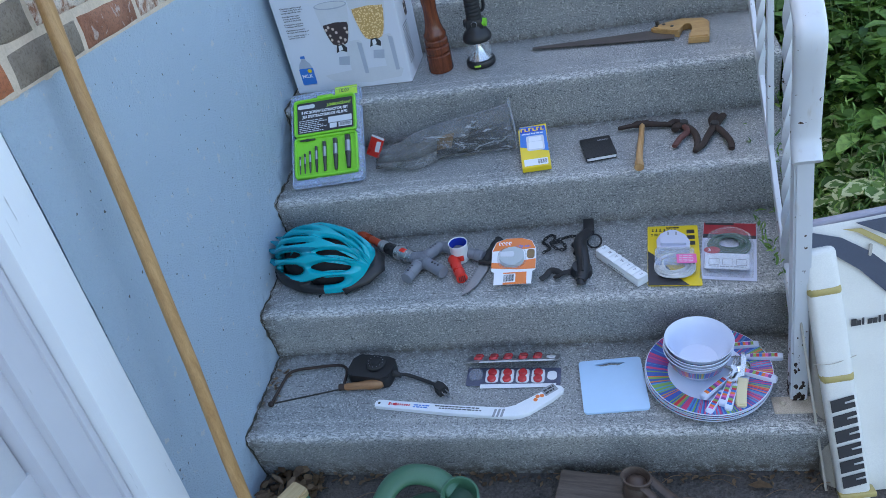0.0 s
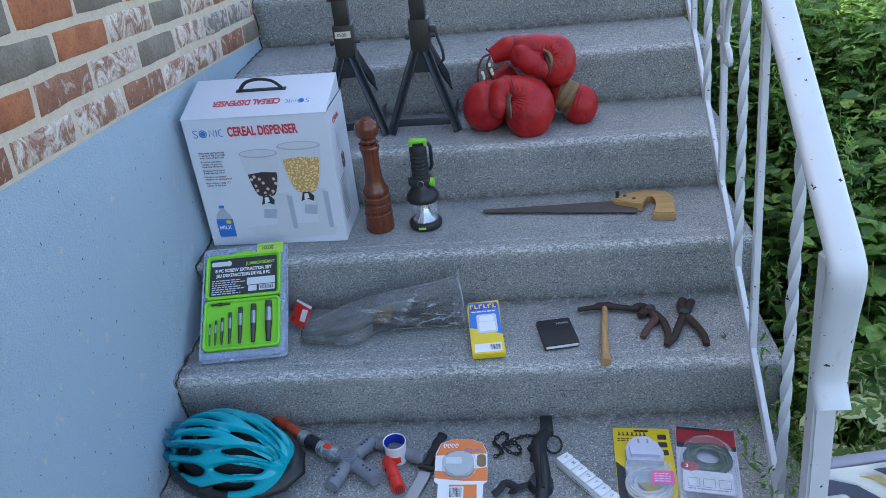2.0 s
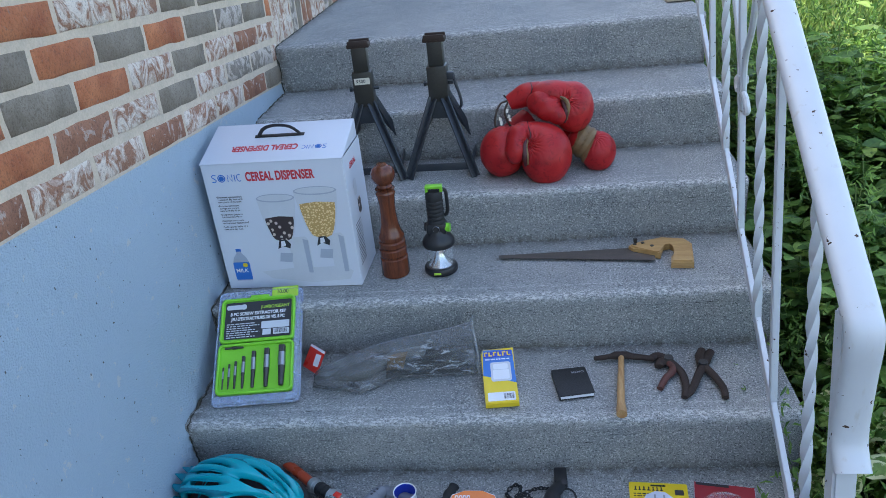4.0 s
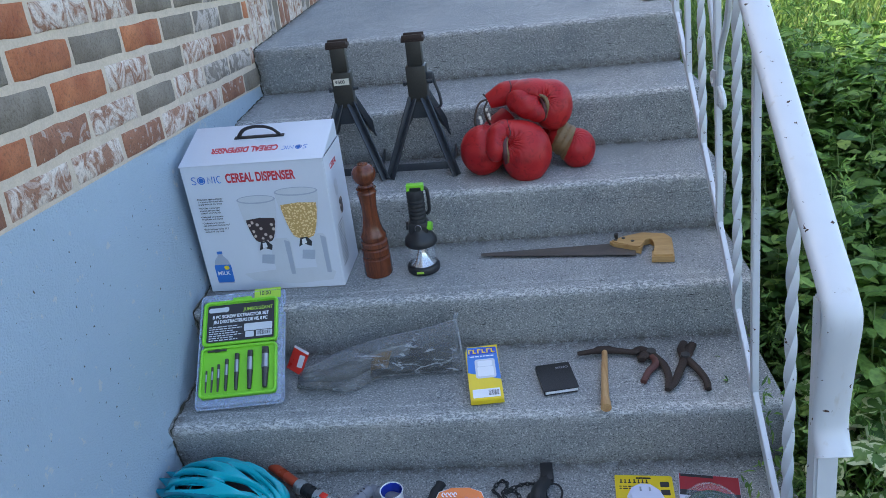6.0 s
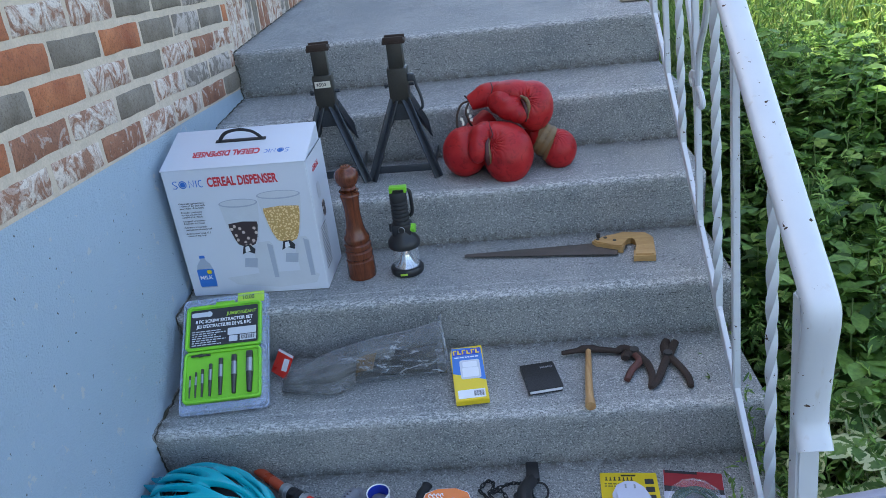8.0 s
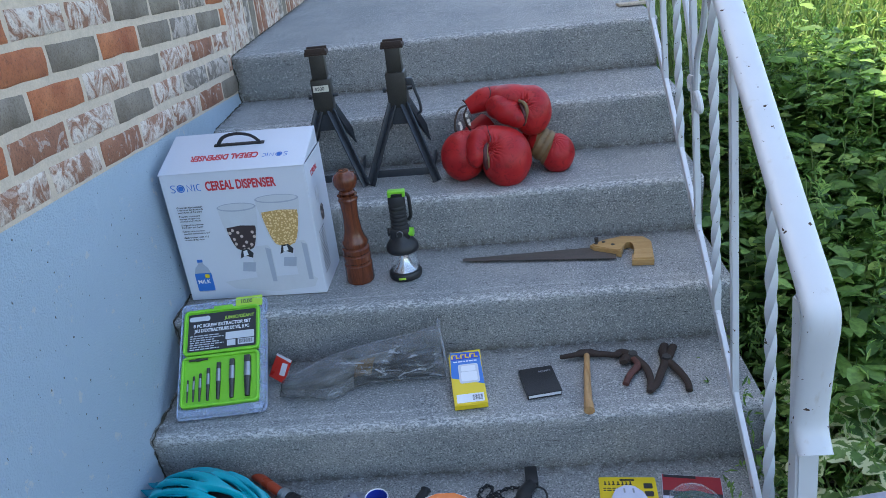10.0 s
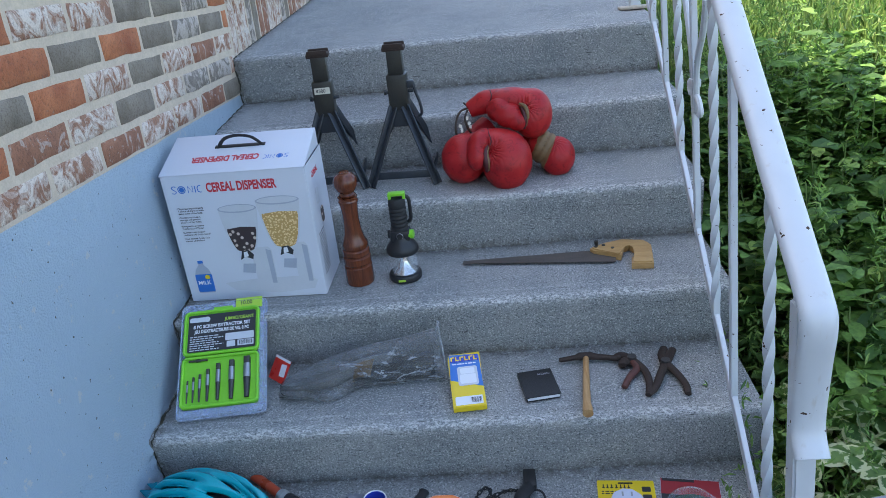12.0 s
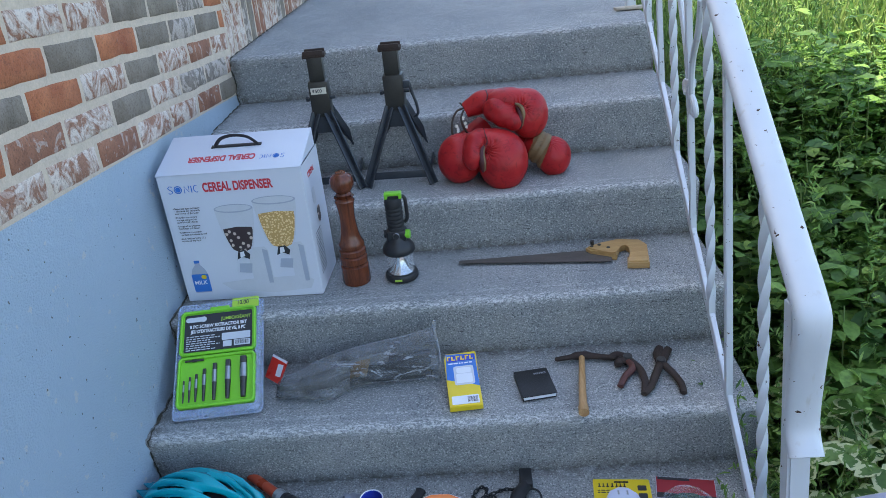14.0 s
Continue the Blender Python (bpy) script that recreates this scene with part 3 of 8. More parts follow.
            fat.append(max(0.0005, 0.0022 + 0.0075 * noise.noise(p * 55 + Vector((3, 3, 3))) * abs(noise.noise(p * 9))))
    tube(bm, line, fat, 6)
    part("open_joint", bm, M_SOIL, ob, "dark crumbling joint along the wall")


def walls():
    # painted foundation beside the steps
    bm = B()
    ys = np.concatenate([np.linspace(-0.27, 2.0, 300), np.linspace(2.05, 4.2, 24)])
    zs = np.linspace(-0.1, 1.186, 120)
    lines = [((n, RISE * k), (n, RISE * (k + 1))) for k, n in enumerate(NOSE)] + [((n, RISE * (k + 1)), (m, RISE * (k + 1))) for k, (n, m) in enumerate(zip(NOSE, NOSE[1:]))]
    back = S.inverted()

    def crust(p):
        """Lumpy cement left along the line of the steps."""
        q = back @ p
        d = min(math.hypot(max(a[0] - q.y, 0, q.y - b[0]), max(a[1] - q.z, 0, q.z - b[1])) for a, b in lines)
        return math.exp(-d / 0.035) * (0.007 * noise.noise(p * 34) + 0.004 * noise.noise(p * 90) + 0.002) if d < 0.16 else 0.0

    grid = []
    for y in ys:
        row = []
        for z in zs:
            p = Vector((0, y, z))
            d = noise.noise(p * 2.2) * 0.006 + noise.noise(p * 9) * 0.0022 + max(0.0, noise.noise(p * 26) - 0.42) * 0.008 + crust(p)
            row.append(bm.verts.new((d, y, z)))
        grid.append(row)
    for a, b in zip(grid, grid[1:]):
        for i in range(len(zs) - 1):
            bm.faces.new((a[i], b[i], b[i + 1], a[i + 1]))
    box(bm, (-0.14, 1.965, 0.543), (0.24, 4.47, 1.286))
    ob = link("wall_foundation", bm, M_WALL, sharp=60)
    tagged(ob, "smooth blue-grey painted foundation wall", "wall", kind="structure")
    # mortar body of the brick wall, with a rough bed on the foundation
    bm = B()
    bed = []
    for i in range(140):
        y = -0.27 + 4.47 * i / 139
        out = -0.001 + 0.004 * noise.noise(Vector((y * 17, 3, 0))) + 0.003 * noise.noise(Vector((y * 61, 7, 0)))
        bed.append([bm.verts.new(q) for q in ((-0.02, y, 1.191), (out - 0.003, y, 1.191), (out, y, 1.187), (out - 0.001, y, 1.182 + 0.003 * noise.noise(Vector((y * 40, 1, 5)))), (-0.02, y, 1.180))])
    for a, b in zip(bed, bed[1:]):
        for k in range(4):
            bm.faces.new((a[k], a[k + 1], b[k + 1], b[k]))
    # mostly unseen: height and length added so the house keeps sun off the steps
    box(bm, (-0.1195, 1.965, 2.72), (0.244, 4.47, 3.068))
    box(bm, (-0.1195, -1.6, 3.222), (0.244, 2.66, 2.064))
    box(bm, (-0.1195, -4.27, 2.077), (0.244, 3.2, 4.354))
    box(bm, (-0.1195, 7.2, 2.077), (0.244, 6.0, 4.354))
    wall = link("wall_brick", bm, M_MORTAR, smooth=False)
    tagged(wall, "tumbled red, grey and whitewashed brick wall with pale mortar", "wall", kind="structure")
    # white trim over the soldier course by the landing
    bm = B()
    box(bm, (0.006, 2.98, 1.545), (0.06, 2.5, 0.05), 0.004)
    tagged(link("trim", bm, M_TRIM), "white painted sill above the brick by the landing", "trim", kind="structure")
    return wall


def door():
    """The white frame and door beside the foundation."""
    bm = B()
    box(bm, (-0.02, -0.345, 1.05), (0.09, 0.098, 2.1), 0.0025)
    jamb = link("door_frame", bm, M_TRIM)
    tagged(jamb, "white painted wooden door frame board", "door frame", kind="structure")
    bm = B()
    box(bm, (-0.065, -0.430, 1.05), (0.10, 0.090, 2.1), 0.002)
    box(bm, (-0.045, -0.404, 1.05), (0.075, 0.016, 2.1), 0.002)
    box(bm, (-0.085, -0.492, 1.05), (0.10, 0.036, 2.1), 0.002)
    part("door_stop", bm, M_STOP, jamb, "cracked white stop board")
    bm = B()
    box(bm, (-0.10, -1.5, 1.05), (0.05, 2.06, 2.1))
    for z in (0.06, 0.56, 1.06, 1.56, 2.04):
        box(bm, (-0.073, -1.5, z), (0.016, 2.06, 0.10), 0.004)
    for y in (-0.565, -1.2, -1.9, -2.5):
        box(bm, (-0.073, y, 1.05), (0.013, 0.10, 2.1), 0.004)
    ob = link("door_1", bm, M_DOOR)
    tagged(ob, "pale grey panelled garage door, closed", "door", kind="structure")
    bm = B()
    box(bm, (-0.02, -2.62, 1.05), (0.09, 0.092, 2.1), 0.004)
    box(bm, (-0.02, -1.47, 2.145), (0.09, 2.4, 0.09), 0.004)
    part("door_casing", bm, M_TRIM, jamb)


def lawn_height(x, y):
    """The planted slope beside the steps."""
    s = max(0.0, min(1.0, (x - 1.43) / 0.25))
    up = 0.50 * max(0.0, y - 0.1) if y < 2.2 else 1.05 + 0.10 * (min(y, 9) - 2.2)
    return -0.03 + s * (0.06 + up) if y < 6 else -0.03 + s * (0.06 + up)


def garden():
    bm = B()
    xs = [1.40, 1.44, 1.5, 1.6, 1.7, 1.85, 2.0, 2.3, 2.6, 3, 3.5, 4, 5, 7, 10, 16, 30, 60]
    ys = [-0.06, 0.0, 0.1, 0.3, 0.5, 0.7, 0.9, 1.2, 1.5, 1.8, 2.1, 2.4, 2.8, 3.2, 4, 5, 7, 10, 16, 30, 60]
    g = []
    for x in xs:
        g.append([bm.verts.new((x, y, lawn_height(x, y) + 0.02 * noise.noise(Vector((x * 3, y * 3, 0))))) for y in ys])
    for a, b in zip(g, g[1:]):
        for i in range(len(ys) - 1):
            bm.faces.new((a[i], b[i], b[i + 1], a[i + 1]))
    ob = link("garden_bed", bm, M_SOIL)
    ob.data.materials.append(M_TURF)
    for f in ob.data.polygons:
        f.material_index = 1 if f.center.y > 1.75 else 0
    tagged(ob, "dark soil slope under the weeds beside the steps", "garden bed", kind="structure")


# ---- plants ----
def leaf_sheet(name, places, material, label, category, rim=False, shape=(0.18, 0.55, 0.42), kind="stuff"):
    """Many leaves in one mesh. places: base, direction, up, length, width."""
    verts, faces, rims = [], [], []
    for base, d, up, length, width in places:
        d = d.normalized()
        side = d.cross(up)
        if side.length < 1e-4:
            side = d.cross(Vector((1, 0, 0)))
        side.normalize()
        nrm = side.cross(d).normalized()
        o = len(verts)
        a, b, c = shape
        droop = nrm * -length * 0.14
        pts = [base, base + d * length * a * 1.6 + side * width * c, base + d * length * a * 1.6 - side * width * c,
               base + d * length * b + nrm * length * 0.05 + side * width * 0.5, base + d * length * b + nrm * length * 0.05 - side * width * 0.5,
               base + d * length + droop, base + d * length * 0.45 + nrm * length * -0.015,
               base + d * length * 0.84 + side * width * 0.33 + droop * 0.4, base + d * length * 0.84 - side * width * 0.33 + droop * 0.4]
        verts += [tuple(q) for q in pts]
        faces += [(o, o + 6, o + 1), (o, o + 2, o + 6), (o + 1, o + 6, o + 3), (o + 2, o + 4, o + 6), (o + 3, o + 6, o + 7), (o + 4, o + 8, o + 6),
                  (o + 7, o + 6, o + 5), (o + 8, o + 5, o + 6)]
        rims += [0.3, 1, 1, 1, 1, 1, 0, 1, 1]
    me = bpy.data.meshes.new(name)
    me.from_pydata(verts, [], faces)
    if rim:
        at = me.attributes.new("rim", "FLOAT", "POINT")
        at.data.foreach_set("value", rims)
    for f in me.polygons:
        f.use_smooth = True
    me.materials.append(material)
    ob = new(name, me)
    return tagged(ob, label, category, kind=kind)


def rv(a=1.0):
    return Vector((random.uniform(-a, a), random.uniform(-a, a), random.uniform(-a, a)))


def plants():
    random.seed(4)
    broad, deep, stems = [], [], []
    UP = Vector((0, 0, 1))

    def weed(x, y, h, leaf, out, count):
        z = lawn_height(x, y)
        base = Vector((x, y, z))
        tip = base + Vector((random.uniform(-0.12, 0.12), random.uniform(-0.16, 0.06), h))
        stems.append((base, tip))
        for i in range(count):
            f = 0.25 + 0.75 * (i + random.random()) / count
            q = base.lerp(tip, f)
            a = i * 2.4 + random.random()
            d = Vector((math.cos(a), math.sin(a), random.uniform(-0.1, 0.5)))
            q2 = q + d * random.uniform(0.01, 0.07)
            for s in (-0.7, 0, 0.7) if random.random() < 0.55 else (0,):
                d2 = Matrix.Rotation(s, 3, "Z") @ d
                out.append((q2, d2 + rv(0.15), UP + rv(0.35), leaf * random.uniform(0.6, 1.25), leaf * random.uniform(0.36, 0.6)))

    for _ in range(1250):
        x, y = 1.60 + 2.1 * random.random() ** 1.3, 0.15 + 1.8 * random.random()
        if y < 0.62 and x < 2.0:
            continue
        h = random.uniform(0.2, 0.46) * (1.0 if y < 1.7 else 0.5)
        weed(x, y, h, random.uniform(0.040, 0.088), broad if random.random() < 0.80 else deep, random.randint(10, 18))
    for _ in range(420):
        x, y = 1.54 + 1.3 * random.random(), 0.2 + 1.7 * random.random()
        if y < 0.45 and x < 1.9 and random.random() < 0.7:
            continue
        weed(x, y, random.uniform(0.08, 0.32), random.uniform(0.02, 0.042), deep, random.randint(9, 16))
    leaf_sheet("weeds", broad, M_LEAF, "dense bright green broad-leaved weeds on the slope", "weeds")
    leaf_sheet("undergrowth", deep, M_DEEP, "dark green small-leaved undergrowth beside the steps", "undergrowth")
    bm = B()
    for a, b in stems[::2]:
        rod(bm, a, b, 0.003, 0.0015, 5)
    tagged(link("weed_stems", bm, M_STEM), "thin green stems of the weeds", "stems", kind="stuff")
    # tall grass beyond
    blades = []
    for _ in range(34000):
        y = 1.45 + 6.5 * random.random() ** 1.7
        x = 1.5 + (4.5 if y > 2 else 1.5) * random.random()
        z = lawn_height(x, y)
        h = random.uniform(0.04, 0.16) if y > 2.3 else random.uniform(0.06, 0.22)
        blades.append((Vector((x, y, z)), Vector((random.uniform(-0.6, 0.6), random.uniform(-0.6, 0.6), 1)), rv(), h, random.uniform(0.005, 0.011)))
    leaf_sheet("grass", blades, M_GRASS, "rough sunlit grass behind the weeds", "grass", shape=(0.15, 0.45, 0.5))
    # fine feathery weed against the steps
    fine = []
    for k in range(620):
        x, y = 1.46 + (0.12 if k < 210 else 0.75) * random.random(), 0.25 + (1.2 if k < 210 else 1.8) * random.random()
        z = lawn_height(x, y) + (0.0 if k < 210 else 0.12)
        top = Vector((x + random.uniform(-0.17, 0.04), y + random.uniform(-0.14, 0.05), z + random.uniform(0.2, 0.5)))
        for i in range(22):
            q = Vector((x, y, z)).lerp(top, 0.3 + 0.7 * i / 22)
            fine.append((q, rv() + Vector((0, 0, 0.5)), rv(), random.uniform(0.014, 0.032), random.uniform(0.004, 0.008)))
    leaf_sheet("feathery_weeds", fine, M_LEAF, "fine feathery green weeds leaning over the step ends", "weeds")


def variegated(x, y, z, n, spread, size, seed):
    random.seed(seed)
    leaves = []
    bm = B()
    for i in range(n):
        a = i * 2.4
        rr = spread * math.sqrt((i + 0.5) / n)
        top = Vector((rr * math.cos(a), rr * math.sin(a), spread * 0.9 * random.uniform(0.5, 1.1)))
        top.z += 0.10
        rod(bm, (0, 0, 0), top, 0.002, 0.0012, 5)
        for s in (-1.15, 0, 1.15):
            d = Matrix.Rotation(s, 3, "Z") @ Vector((math.cos(a), math.sin(a), random.uniform(-0.35, 0.15)))
            ln = size * random.uniform(0.75, 1.2)
            leaves.append((top, d, Vector((0, 0, 1)) + rv(0.35), ln, ln * 0.74))
    root = thing("variegated_plant", pose(x, y, z), "variegated plant with cream-edged green leaves", "plant", "variegated ground cover")
    part("stems", bm, M_STEM, root)
    lf = leaf_sheet("leaves", leaves, M_VARI, "cream-edged green leaves", "", rim=True, kind="")
    lf.parent = root


def litter():
    random.seed(11)
    dry = []
    for _ in range(120):
        x, y = 0.03 + 0.16 * random.random() ** 1.4, -0.11 + 0.12 * random.random()
        dry.append((Vector((x, y, 0.006 + 0.03 * random.random())), rv() * Vector((1, 1, 0.4)), Vector((0, 0, 1)) + rv(0.7), random.uniform(0.02, 0.045), random.uniform(0.012, 0.026)))
    for _ in range(150):
        x, y = 0.2 + 1.2 * random.random(), -0.02 + 0.03 * random.random()
        dry.append((Vector((x, y, 0.004 + 0.008 * random.random())), rv() * Vector((1, 1, 0.25)), Vector((0, 0, 1)) + rv(0.7), random.uniform(0.008, 0.022), random.uniform(0.004, 0.012)))
    for _ in range(26):
        x, y = 0.01 + 0.05 * random.random(), 0.12 + 0.16 * random.random()
        q = S @ Vector((x, y, RISE + 0.004))
        dry.append((q, rv() * Vector((1, 1, 0.3)), Vector((0, 0, 1)) + rv(0.6), random.uniform(0.008, 0.02), random.uniform(0.004, 0.01)))
    leaf_sheet("dry_leaves", dry, M_DRY, "dry brown leaves and crumbs along the foot of the steps", "leaf litter")
    one = leaf_sheet("fallen_leaf", [(Vector((0, 0, 0.006)), Vector((1, 0.2, 0.1)), Vector((0, 0.3, 1)), 0.055, 0.03)], M_DRY, "curled tan leaf on the drive", "leaf", kind="")
    one.matrix_basis = pose(1.235, -0.035, 0.004, 0, 0, -15)
    bm = B()
    for i in range(14):
        a = Vector((random.uniform(0.25, 1.4), random.uniform(-0.06, 0.0), 0.006))
        b = a + Vector((random.uniform(-0.08, 0.08), random.uniform(-0.03, 0.03), 0.004))
        tube(bm, smooth_path([a, a.lerp(b, 0.5) + Vector((0, 0.006, 0.004)), b], 3), 0.0009, 5)
    tagged(link("straw", bm, M_DRY), "loose dry grass stalks on the drive", "straw", kind="stuff")


# ---- the railing ----
def rail_x(y, z):
    return 1.359 + 0.04 * (y - 0.07) - 0.045 * (z - 0.156 - 0.70 * (y - 0.07))


def rail_p(y, z, dx=0.0):
    return Vector((rail_x(y, z) + dx, y, z))


def low_bar(y):
    return 0.456 + 0.704 * (y - 0.345)


def top_bar(y):
    return 1.045 + 0.715 * (y - 0.03)


def railing():
    root = thing("stair_railing", pose(0, 0, 0), "white painted wrought iron stair railing with twisted bars, chipped to rust", "railing")

    def square(a, b, s, name, sy=None, turn=0.0):
        bm = B()
        a, b = Vector(a), Vector(b)
        d = b - a
        n = 170 if turn else 2
        xa = Vector((1, 0, 0))
        ya = d.normalized().cross(xa).normalized()
        rings = []
        sy = sy or s
        for i in range(n):
            f = i / (n - 1)
            c, w = a + d * f, turn * min(1, max(0, (f - 0.06) / 0.88))
            ring = []
            for px, py in ((-1, -1), (1, -1), (1, 1), (-1, 1)):
                qx, qy = px * s / 2, py * sy / 2
                ring.append(bm.verts.new(c + xa * (qx * math.cos(w) - qy * math.sin(w)) + ya * (qx * math.sin(w) + qy * math.cos(w))))
            rings.append(ring)
        for p, q in zip(rings, rings[1:]):
            for i in range(4):
                bm.faces.new((p[i], p[(i + 1) % 4], q[(i + 1) % 4], q[i]))
        bm.faces.new(rings[0][::-1])
        bm.faces.new(rings[-1])
        if not turn:
            bmesh.ops.bevel(bm, geom=bm.edges[:], offset=min(s, sy) * 0.12, segments=2, affect="EDGES")
        return part(name, bm, M_RAIL, root)

    square(rail_p(0.085, 0.165), rail_p(0.085, 1.045), 0.036, "post")
    # paint flaked off to black rust at the foot
    random.seed(31)
    bm = B()
    for i in range(46):
        f = random.random() ** 2.4
        z = 0.172 + 0.20 * f
        w = random.uniform(0.001, 0.0045) * (1.6 - f)
        c = rail_p(0.085, z)
        u = random.uniform(-0.013, 0.013)
        outline = [(w * random.uniform(0.5, 1.1) * math.cos(a), w * random.uniform(0.7, 1.5) * math.sin(a)) for a in [math.pi * k / 4 for k in range(8)]]
        slab(bm, outline, 0.0, 0.0006, m=Matrix.Translation(c + (Vector((u, -0.0182, 0)) if i % 3 else Vector((-0.0182, u, 0)))) @ (FRONT if i % 3 else pose(0, 0, 0, 90, 0, -90)))
    tagged(part("rust_flakes", bm, M_RUST, root, "flaked black rust patches"), kind="stuff")
    bm = B()
    box(bm, (1.378, 0.056, 0.171), (0.155, 0.050, 0.008), 0.002)
    part("foot_plate", bm, M_FOOT, root, "rust-stained foot plate")
    for x in (1.322, 1.425):
        bm = B()
        rod(bm, (x, 0.058, 0.174), (x, 0.058, 0.186), 0.008, 0.006, 8)
        part("bolt", bm, M_FOOT, root, "rusty bolt")
    # moulded cap rail with a bent end
    line = [rail_p(0.035, 0.80, 0), rail_p(0.062, 0.845, 0), rail_p(0.048, 0.95, 0), rail_p(0.032, 1.03, 0), rail_p(0.052, 1.062, 0), rail_p(0.12, top_bar(0.12), 0)]
    line = smooth_path(line, 6)
    line += [rail_p(y, top_bar(y), 0) for y in (0.16, 0.3, 0.5, 0.9, 1.3, 1.7, 1.98)] + [rail_p(2.03, top_bar(2.0), 0), rail_p(2.4, top_bar(2.0) + 0.03, 0), rail_p(3.4, top_bar(2.0) + 0.05, 0)]
    bm = B()
    sec = []
    for k in range(24):
        a = 2 * math.pi * k / 24
        sec.append((0.0265 * math.copysign(abs(math.cos(a)) ** 0.8, math.cos(a)), 0.001 + 0.014 * math.copysign(abs(math.sin(a)) ** 0.8, math.sin(a))))
    rings = []
    for i, q in enumerate(line):
        d = (line[min(i + 1, len(line) - 1)] - line[max(i - 1, 0)]).normalized()
        xa = Vector((1, 0, 0))
        up = xa.cross(d).normalized()
        rings.append([bm.verts.new(q + xa * a + up * b) for a, b in sec])
    for p, q in zip(rings, rings[1:]):
        for i in range(len(sec)):
            j = (i + 1) % len(sec)
            bm.faces.new((p[i], p[j], q[j], q[i]))
    bm.faces.new(rings[0][::-1])
    bm.faces.new(rings[-1])
    part("handrail", bm, M_RAIL, root)
    square(rail_p(0.09, low_bar(0.09) + 0.012), rail_p(2.03, low_bar(2.03)), 0.012, "bottom_bar", 0.024)
    for i, y in enumerate((0.27, 0.53, 0.70, 0.905, 1.12, 1.34, 1.56, 1.78)):
        square(rail_p(y, low_bar(y)), rail_p(y, top_bar(y) - 0.008), 0.0155, "twisted_bar" if i % 2 == 0 else "plain_bar", turn=17.0 if i % 2 == 0 else 0.0)
    square(rail_p(2.03, 1.34), rail_p(2.03, top_bar(2.0)), 0.036, "post")
    bm = B()
    box(bm, tuple(S @ Vector((1.435, 2.07, RISE * 7 + 0.006))), (0.12, 0.06, 0.01), 0.002)
    part("foot_plate", bm, M_FOOT, root, "rust-stained foot plate")
    # scrolls on the plain bar
    for s in (-1, 1):
        pts = []
        for i in range(13):
            a = radians(-60 + 25 * i)
            r = 0.012 + 0.0012 * i
            pts.append((s * (0.022 + r * math.cos(a)), -0.02 + r * math.sin(a)))
        pts += [(s * 0.014, 0.05), (s * 0.03, 0.11), (s * 0.065, 0.19), (s * 0.085, 0.27)]
        line = [rail_p(0.905 + 1.7 * u, 1.215 + w + 0.6 * u) for u, w in pts]
        bm = B()
        tube(bm, smooth_path(line, 3), 0.0075, 8, flat=1)
        part("scroll", bm, M_RAIL, root)
    bm = B()
    box(bm, tuple(rail_p(0.905, 1.235)), (0.024, 0.03, 0.02), 0.003)
    part("collar", bm, M_RAIL, root)


M_FOOT = plain("rusty_white_plate", (0.56, 0.48, 0.38), 0.7, 0.1, vary=0.45, scale=30, relief=0.5)


def pole():
    root = thing("wooden_pole", pose(0, 0, 0), "long bare wooden broom pole leaning against the wall", "pole")
    bm = B()
    a, b = Vector((0.135, -0.285, 0.0)), Vector((0.024, -0.045, 1.62))
    n = 14
    tube(bm, [a.lerp(b, i / n) + Vector((0.0015 * math.sin(i * 1.7), 0.0015 * math.cos(i), 0)) for i in range(n + 1)], 0.0145, 18)
    ob = part("shaft", bm, M_POLE, root)
    return root


ground()
steps()
BRICKWALL = walls()
door()
garden()
railing()
pole()
plants()
for i, (x, y, z, n, sp, sz) in enumerate(((1.575, 0.42, 0.30, 9, 0.11, 0.058), (1.64, 0.38, 0.36, 11, 0.13, 0.064), (1.70, 0.46, 0.28, 11, 0.14, 0.062), (1.76, 0.54, 0.32, 11, 0.14, 0.060),
                                        (1.60, 0.50, 0.20, 10, 0.12, 0.055), (1.47, 0.58, 0.13, 6, 0.07, 0.046), (1.465, 0.34, 0.03, 6, 0.08, 0.044), (1.90, 0.48, 0.28, 12, 0.15, 0.062), (1.68, 0.60, 0.30, 12, 0.14, 0.066), (1.80, 0.66, 0.33, 12, 0.15, 0.070), (1.74, 0.72, 0.38, 10, 0.13, 0.064))):
    variegated(x, y, z, n, sp, sz, 20 + i)
litter()


